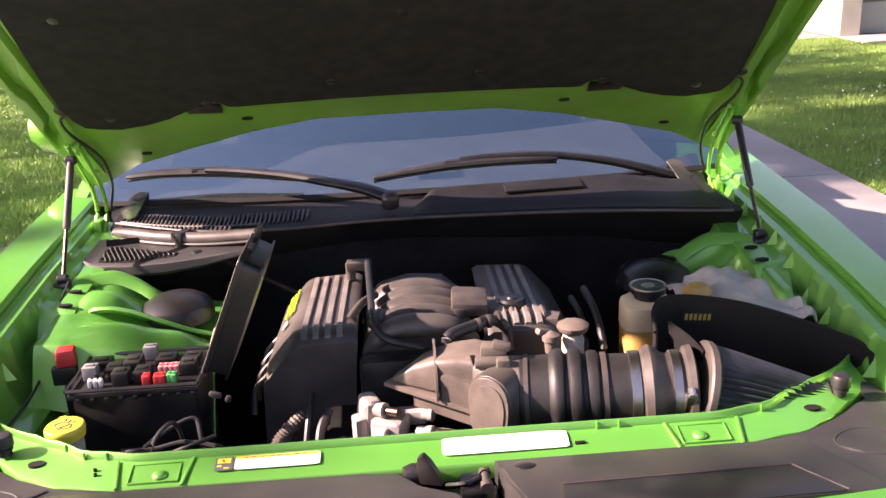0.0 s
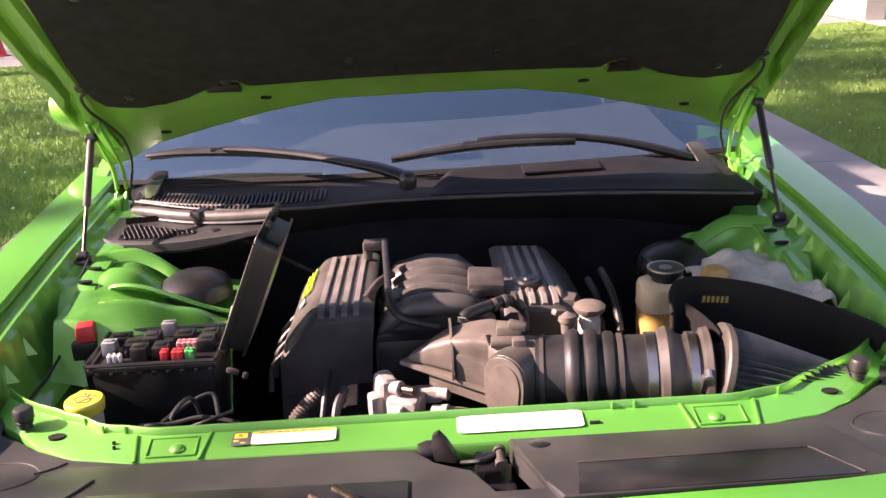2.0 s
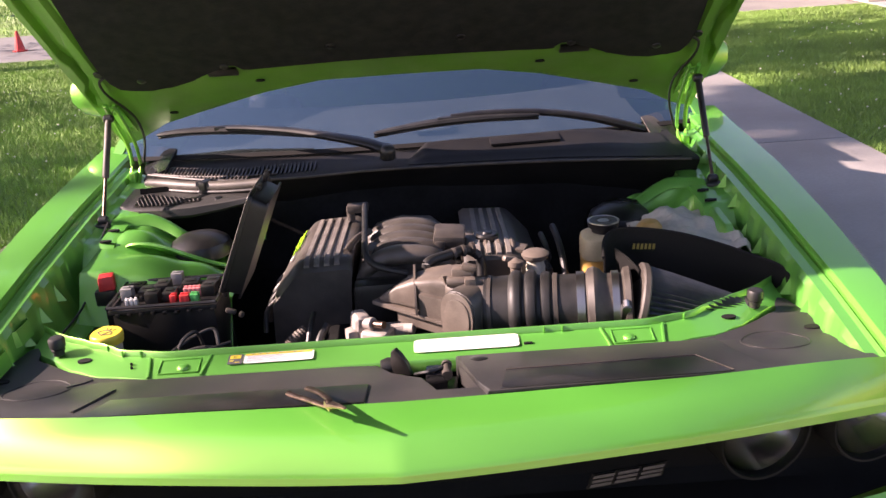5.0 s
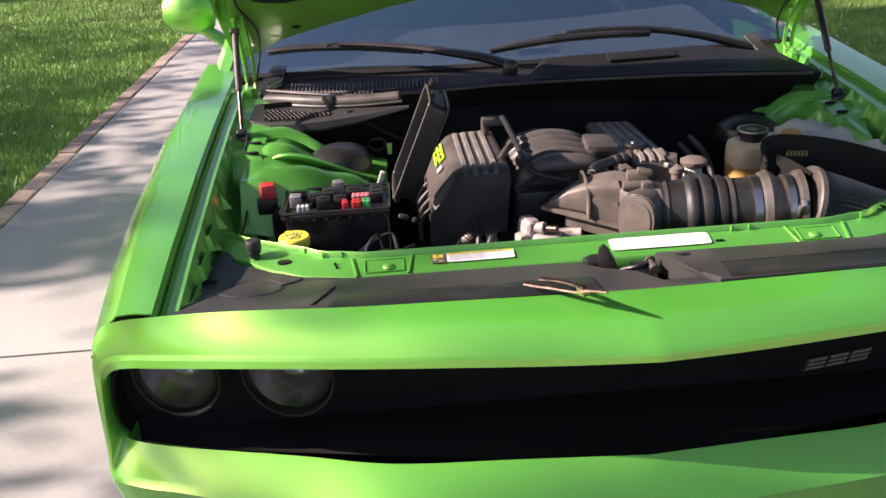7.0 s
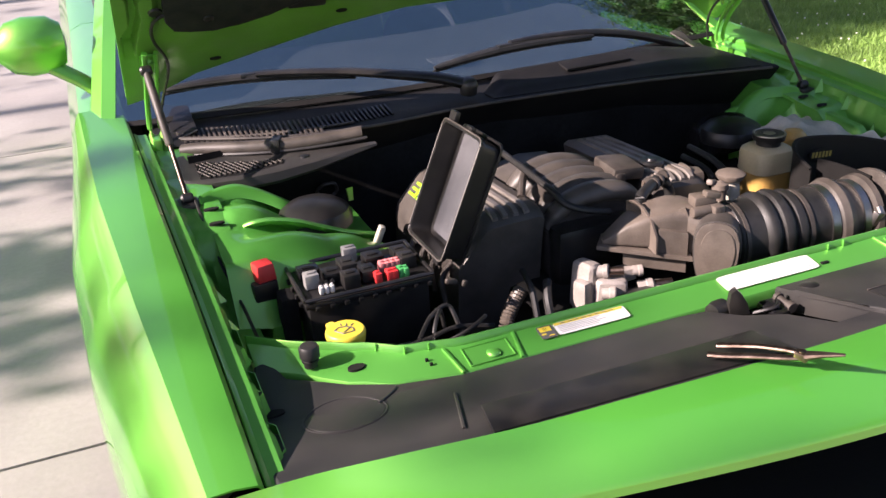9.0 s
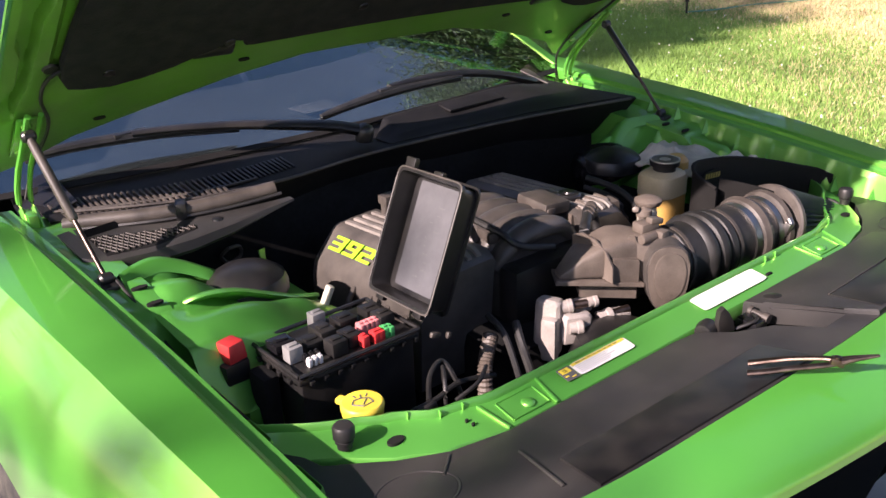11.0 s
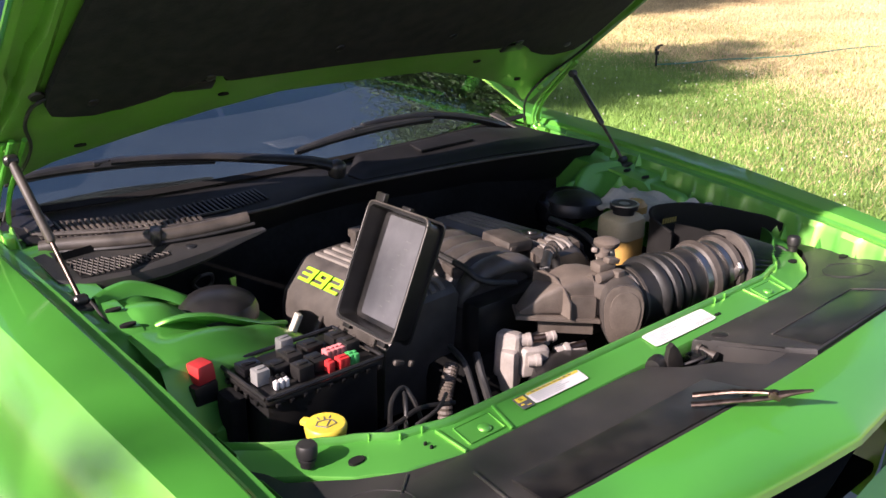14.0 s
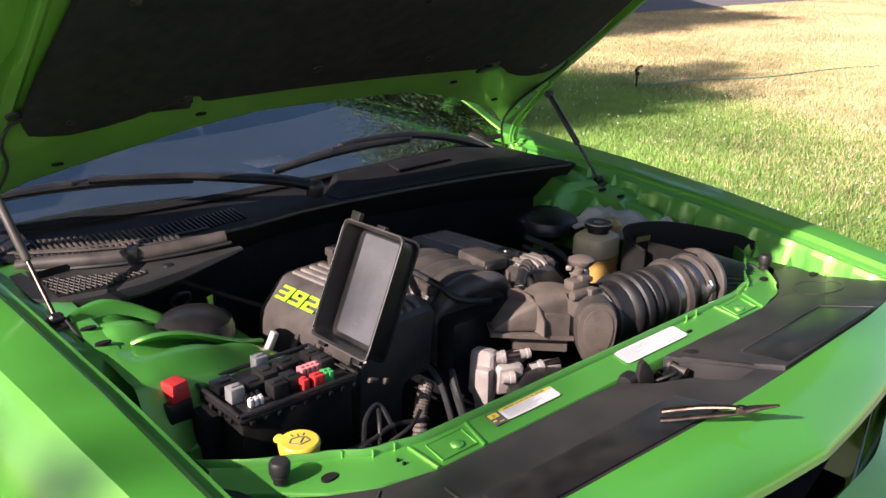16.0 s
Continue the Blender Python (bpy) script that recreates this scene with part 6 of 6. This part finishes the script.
# red terminal cover
bm = bmesh.new()
rbox(bm, (-0.646, 0.346, 0.878), (0.036, 0.036, 0.032), 0.005, euler(0, 0, 12), taper=0.85)
red = part("terminal_cover", bm, RED, car, "red plastic terminal cover on a black post")
bm = bmesh.new()
rbox(bm, (-0.650, 0.344, 0.842), (0.044, 0.040, 0.044), 0.005, euler(0, 0, 8))
part("terminal_post", bm, SATIN, red)
bm = bmesh.new()
rbox(bm, (-0.62, 0.30, 0.50), (0.03, 0.05, 0.7), 0.01)
rbox(bm, (-0.50, 0.28, 0.60), (0.20, 0.12, 0.22), 0.01)
part("battery_tray", bm, DARK, car)

# bits against the firewall and a cable along the inner fender
bm = bmesh.new()
tube(bm, [(-0.425, 0.790, 0.842), (-0.440, 0.795, 0.826), (-0.420, 0.800, 0.806), (-0.395, 0.800, 0.816), (-0.398, 0.795, 0.838), (-0.425, 0.790, 0.842)], 0.004, 6)
part("pipe_clamp", bm, DUSTY, car, "grey clamp ring by the firewall")
bm = bmesh.new()
slab(bm, [(-0.006, -0.014), (0.005, -0.014), (0.007, 0.006), (0.009, 0.014), (-0.007, 0.014), (-0.006, 0.005)], -0.002, 0.002, axes_at((-0.382, 0.730, 0.832), (1, 0.2, 0), (0, 0.2, 1)))
part("firewall_tab", bm, BAYPAINT, car, "small green bracket tab")
bm = bmesh.new()
tube(bm, [(-0.716, 0.60, 0.934), (-0.712, 0.507, 0.905), (-0.703, 0.43, 0.862), (-0.692, 0.30, 0.838), (-0.690, 0.17, 0.835)], 0.0028, 6)
part("bonnet_cable", bm, RUBBER, car, "thin black cable along the inner fender")

# washer filler
bm = bmesh.new()
lathe(bm, (-0.571, 0.110, 0.76), (0, 0, 1), [(0, 0.022), (0.08, 0.025), (0.086, 0.027), (0.092, 0.027)], 24)
filler = part("washer_filler", bm, MILKY, car, "cream washer filler neck with a yellow cap")
bm = bmesh.new()
lathe(bm, (-0.571, 0.110, 0.846), (0, 0, 1), [(0, 0.029), (0.010, 0.0305), (0.014, 0.031), (0.018, 0.030), (0.020, 0.028), (0.020, 0.0)], 32)
rbox(bm, (-0.584, 0.140, 0.858), (0.014, 0.018, 0.010), 0.004, euler(0, 0, 20))
ycap = part("cap", bm, YELLOW, filler, "yellow snap cap with a wiper symbol")
bm = bmesh.new()
cm = axes_at((-0.571, 0.110, 0.8662), (1, -0.45, 0), (0.45, 1, 0))
for a, b in (((-0.015, -0.006), (0.0, -0.014)), ((0.015, -0.006), (0.0, -0.014)), ((-0.015, -0.006), (-0.011, 0.004)), ((0.015, -0.006), (0.011, 0.004)), ((-0.011, 0.004), (0, 0.007)), ((0.011, 0.004), (0, 0.007)), ((0.0, -0.010), (0.007, 0.004)), ((0, 0.008), (0, 0.016)), ((-0.007, 0.010), (-0.010, 0.016)), ((0.007, 0.010), (0.010, 0.016))):
    tube(bm, [cm @ Vector((*a, 0)), cm @ Vector((*b, 0))], 0.0011, 5, steps=1)
part("wiper_symbol", bm, INK, ycap)

# ---- pliers lying on the nose ----
def tool():
    base = Vector((-0.117, -0.282, 0.900))
    pliers = thing("pliers", tuple(base), "worn steel long-nose pliers lying on the nose panel", "pliers")
    for pts in ([(-0.097, -0.316, 0.918), (-0.112, -0.301, 0.914), (-0.140, -0.268, 0.906), (-0.158, -0.247, 0.900), (-0.172, -0.229, 0.896)],
                [(-0.096, -0.313, 0.922), (-0.103, -0.294, 0.919), (-0.118, -0.262, 0.911), (-0.132, -0.236, 0.902), (-0.145, -0.214, 0.894)]):
        bm = bmesh.new()
        tube(bm, pts, lambda t: 0.0048 + 0.001 * t, 10, flat=0.7)
        part("handle", bm, TOOL, pliers)
    bm = bmesh.new()
    rbox(bm, (-0.098, -0.314, 0.920), (0.013, 0.018, 0.011), 0.003, euler(14, 0, 35))
    lathe(bm, (-0.098, -0.314, 0.921), (0, 0, 1), [(0, 0.005), (0.0065, 0.005), (0.0075, 0.003), (0.0075, 0)], 12)
    part("joint", bm, TOOL, pliers)
    for d in (-0.0022, 0.0022):
        bm = bmesh.new()
        tube(bm, [(-0.097 + d, -0.318 + d, 0.922), (-0.086 + d * 0.7, -0.334 + d * 0.7, 0.929), (-0.071 + d * 0.3, -0.355 + d * 0.3, 0.936)], lambda t: 0.0052 - 0.0038 * t, 8)
        part("jaw", bm, TOOL, pliers)


tool()

# ---- house beyond the lawn ----
house = thing("house", (9.6, 12.6, 0), "cream rendered house wall with a grey garage door", "house")
bm = bmesh.new()
rbox(bm, (6.60, 14.4, 1.5), (0.30, 5.2, 3.0), 0.01)
rbox(bm, (12.4, 11.95, 1.5), (3.2, 0.3, 3.0), 0.01)
rbox(bm, (8.6, 11.95, 2.7), (4.4, 0.3, 0.6), 0.01)
rbox(bm, (10.0, 16.9, 1.5), (7.2, 0.3, 3.0), 0.01)
part("wall", bm, STUCCO, house)
for k in range(5):
    bm = bmesh.new()
    rbox(bm, (8.75, 12.0, 0.24 + 0.48 * k), (4.05, 0.05, 0.46), 0.01)
    part("door_panel", bm, GARAGE, house, "grey garage door panel")
bm = bmesh.new()
loft(bm, [[Vector((x, y, z)) for y, z in ((11.3, 2.95), (14.5, 4.6), (17.5, 2.95), (17.5, 3.05), (14.5, 4.75), (11.3, 3.05))] for x in (5.9, 14.4)])
part("roof", bm, ASPHALT, house)
bm = bmesh.new()
slab(bm, [(6.45, 11.0), (10.9, 11.0), (10.9, 11.9), (6.45, 11.9)], -0.1, 0.015, bevel=0.005)
tagged(part("pavement", bm, CONCRETE), "pale concrete apron before the garage", "pavement", kind="structure")

# sprinkler on the lawn
spr = thing("lawn_sprinkler", (7.3, 5.2, 0), "black impact sprinkler on a short spike in the dry lawn", "sprinkler")
bm = bmesh.new()
lathe(bm, (7.3, 5.2, -0.02), (0, 0, 1), [(0, 0.012), (0.13, 0.012), (0.14, 0.025), (0.17, 0.025), (0.18, 0.012)], 12)
part("riser", bm, SATIN, spr)
bm = bmesh.new()
rbox(bm, (7.3, 5.2, 0.19), (0.16, 0.03, 0.03), 0.008, euler(0, -8, 25))
rbox(bm, (7.35, 5.2, 0.215), (0.10, 0.02, 0.02), 0.006, euler(0, 12, 60))
part("impact_arm", bm, SATIN, spr)
bm = bmesh.new()
tube(bm, [(7.3, 5.2, 0.008), (7.7, 5.05, 0.006), (8.3, 5.0, -0.006), (9.2, 4.6, 0.004), (11, 4.4, -0.006), (13, 3.6, -0.006)], 0.008, 6)
tagged(part("garden_hose", bm, material("aqua_hose", (0.10, 0.30, 0.20), 0.5)), "pale aqua garden hose lying in the grass", "garden hose")
bm = bmesh.new()
lathe(bm, (-6.6, 13.4, -0.012), (0, 0, 1), [(0, 0.12), (0.02, 0.12), (0.02, 0.08), (0.32, 0.02), (0.33, 0)], 16)
tagged(part("traffic_cone", bm, RED), "small red cone standing on the street", "cone")


# ---- trees that shade the lawn ----
def tree(at, height, spread, seed, leaves, bare=0.35, leaf=1.0):
    r = random.Random(seed)
    t = thing("tree", at, "leafy broad tree beside the lawn", "tree", "trees round the drive")
    base = Vector(at)
    bm = bmesh.new()
    tips = []
    top = base + Vector((r.uniform(-0.3, 0.3), r.uniform(-0.3, 0.3), height * 0.75))
    tube(bm, [base, base + Vector((0.1, 0.05, height * 0.25)), base + (top - base) * 0.6, top], lambda f: 0.016 * height * (1 - 0.85 * f), 10)
    for k in range(13):
        f = bare + (1 - bare) * k / 13
        start = base + (top - base) * f
        a = k * 2.4 + r.random()
        reach = spread * (1.1 - 0.7 * f) * r.uniform(0.8, 1.15)
        end = start + Vector((math.cos(a) * reach, math.sin(a) * reach, height * r.uniform(0.08, 0.28)))
        mid = (start + end) / 2 + Vector((0, 0, -0.1 * height * r.random() * 0.5))
        tube(bm, [start, mid, end], lambda q: 0.0022 * height * (1 - 0.85 * q), 6, steps=4)
        tips += [start + (end - start) * q for q in (0.45, 0.65, 0.8, 0.95, 1.05)]
    part("trunk", bm, BARK, t)
    n = np.random.RandomState(seed)
    cent = np.array([tuple(p) for p in tips])
    pick = cent[n.randint(0, len(cent), leaves)] + n.normal(0, 1, (leaves, 3)) * (spread * 0.16, spread * 0.16, spread * 0.12)
    d1 = n.normal(0, 1, (leaves, 3))
    d1 /= np.linalg.norm(d1, axis=1)[:, None]
    d2 = np.cross(d1, n.normal(0, 1, (leaves, 3)))
    d2 /= np.linalg.norm(d2, axis=1)[:, None]
    size = n.uniform(0.05, 0.11, (leaves, 1)) * leaf
    verts = np.stack([pick - d1 * size, pick + d2 * size * 0.55, pick + d1 * size, pick - d2 * size * 0.55], 1).reshape(-1, 3)
    me = bpy.data.meshes.new("crown")
    me.from_pydata(verts.tolist(), [], np.arange(leaves * 4).reshape(-1, 4).tolist())
    me.materials.append(LEAF)
    ob = new("crown", me)
    ob.parent = t
    ob.matrix_parent_inverse = Matrix.Translation(-base)
    return t


tree((-9.6, 0.35, 0), 7.3, 1.7, 4, 80, 0.85, 1.4)
tree((-9.9, 2.75, 0), 6.0, 1.0, 31, 1300, 0.80)
tree((-9.7, -0.45, 0), 8.1, 0.65, 41, 85, 0.8, 2.0)
tree((-9.9, 0.55, 0), 5.6, 1.1, 57, 1500, 0.75)
tree((-9.8, 5.0, 0), 5.2, 1.8, 51, 1800, 0.5)
tree((-9.8, 3.6, 0), 5.3, 2.0, 8, 2300, 0.5)
tree((-10.6, 7.3, 0), 5.6, 2.0, 21, 1300, 0.6)
tree((-11.5, 13.5, 0), 5.8, 2.3, 5, 400, 0.5)
tree((-17.0, 5.5, 0), 15.2, 2.2, 23, 4200, 0.97, 2.0)
tree((-17.5, 8.9, 0), 14.2, 2.6, 25, 3600, 0.97, 2.0)
tree((-18.0, 11.2, 0), 21.6, 3.0, 27, 7000, 0.97, 2.4)
tree((7.5, -8.5, 0), 8.5, 3.2, 11, 16000)
tree((-4.5, -11.0, 0), 9.5, 3.6, 13, 18000)
tree((19.0, 16.5, 0), 21.0, 6.0, 17, 26000, 0.3, 2.2)
tree((26.5, 13.0, 0), 29.0, 8.0, 31, 150000, 0.2, 1.3)
tree((-15.0, 22.0, 0), 27.0, 7.0, 19, 30000, 0.3, 2.4)


# ---- lawn ----
def blades(name, mat, boxes, count, seed, tall, label, keep=None):
    n = np.random.RandomState(seed)
    area = np.array([(b - a) * (d - c) for a, b, c, d in boxes])
    which = n.choice(len(boxes), count, p=area / area.sum())
    bx = np.array(boxes)[which]
    x = bx[:, 0] + n.rand(count) * (bx[:, 1] - bx[:, 0])
    y = bx[:, 2] + n.rand(count) * (bx[:, 3] - bx[:, 2])
    if keep is not None:
        ok = keep(x, y, n.rand(count))
        x, y = x[ok], y[ok]
    c = len(x)
    h = tall * n.uniform(0.5, 1.2, c)
    a = n.rand(c) * 2 * math.pi
    w = n.uniform(0.0015, 0.0032, c) * (1 + np.hypot(x, y) * 0.12)
    lean = n.normal(0, 0.45, (c, 2)) * h[:, None]
    z = np.full(c, -0.03)
    base1 = np.stack([x + np.cos(a) * w, y + np.sin(a) * w, z], 1)
    base2 = np.stack([x - np.cos(a) * w, y - np.sin(a) * w, z], 1)
    tip = np.stack([x + lean[:, 0], y + lean[:, 1], z + h], 1)
    verts = np.stack([base1, base2, tip], 1).reshape(-1, 3)
    me = bpy.data.meshes.new(name)
    me.vertices.add(c * 3)
    me.vertices.foreach_set("co", verts.ravel())
    me.loops.add(c * 3)
    me.loops.foreach_set("vertex_index", np.arange(c * 3))
    me.polygons.add(c)
    me.polygons.foreach_set("loop_start", np.arange(0, c * 3, 3))
    me.update(calc_edges=True)
    me.materials.append(mat)
    tagged(new(name, me), label, "grass", kind="stuff")


def dryness(x, y):
    """How dried-out the lawn is, nought to one: a broad patch out to the right."""
    return np.clip((x - 5.2 - 0.25 * (y - 4) + 0.8 * np.sin(y * 0.9) + 0.5 * np.sin(x * 1.7)) / 2.5, 0, 1)


LAWN_L, LAWN_R, FAR_R = (-9.0, -2.36, 0.5, 11.9), (2.87, 12.0, 0.5, 11.9), (12.0, 26.0, 2.0, 11.9)
blades("lawn_grass", BLADE, [LAWN_L], 380000, 1, 0.046, "bright green mown grass")
blades("lawn_grass", BLADE, [LAWN_R], 640000, 2, 0.042, "green mown grass thinning into dry turf", lambda x, y, r: r > dryness(x, y) * 0.93)
blades("dry_grass", DRYBLADE, [LAWN_R], 260000, 3, 0.040, "straw-coloured dry grass", lambda x, y, r: r < dryness(x, y))
blades("dry_grass", DRYBLADE, [FAR_R], 150000, 4, 0.05, "straw-coloured dry grass")
blades("far_grass", BLADE, [(-30, 30, 16.1, 26.0)], 60000, 5, 0.12, "far strip of lawn beyond the street")
# clover heads
n = np.random.RandomState(9)
bm = bmesh.new()
for x0, x1, y0, y1, c in ((-7, -2.5, 1, 9, 240), (3.0, 7.5, 1, 10, 300)):
    for _ in range(c):
        x, y = n.uniform(x0, x1), n.uniform(y0, y1)
        bmesh.ops.create_icosphere(bm, subdivisions=1, radius=0.008, matrix=Matrix.Translation((x, y, 0.045)))
tagged(part("clover_flowers", bm, CLOVER), "white clover heads dotted through the grass", "clover", kind="stuff")

# brick edging along the drive
edging = thing("brick_edging", (-2.38, 5, 0), "reddish brick edging between drive and lawn", "edging", kind="structure")
bm = bmesh.new()
rbox(bm, (0, 0, 0), (0.10, 0.205, 0.07), 0.006)
brick_mesh = finish("brick", bm, BRICK)
r = random.Random(2)
for k in range(55):
    ob = new("brick", brick_mesh)
    ob.parent = edging
    ob.matrix_parent_inverse = Matrix.Translation(-PLACE[edging.name])
    ob.matrix_basis = pose(DRIVE_L - 0.062 + r.uniform(-0.004, 0.004), 0.2 + 0.214 * k, -0.033 + r.uniform(-0.004, 0.004), r.uniform(-1, 1), r.uniform(-2, 2), r.uniform(-1.5, 1.5))
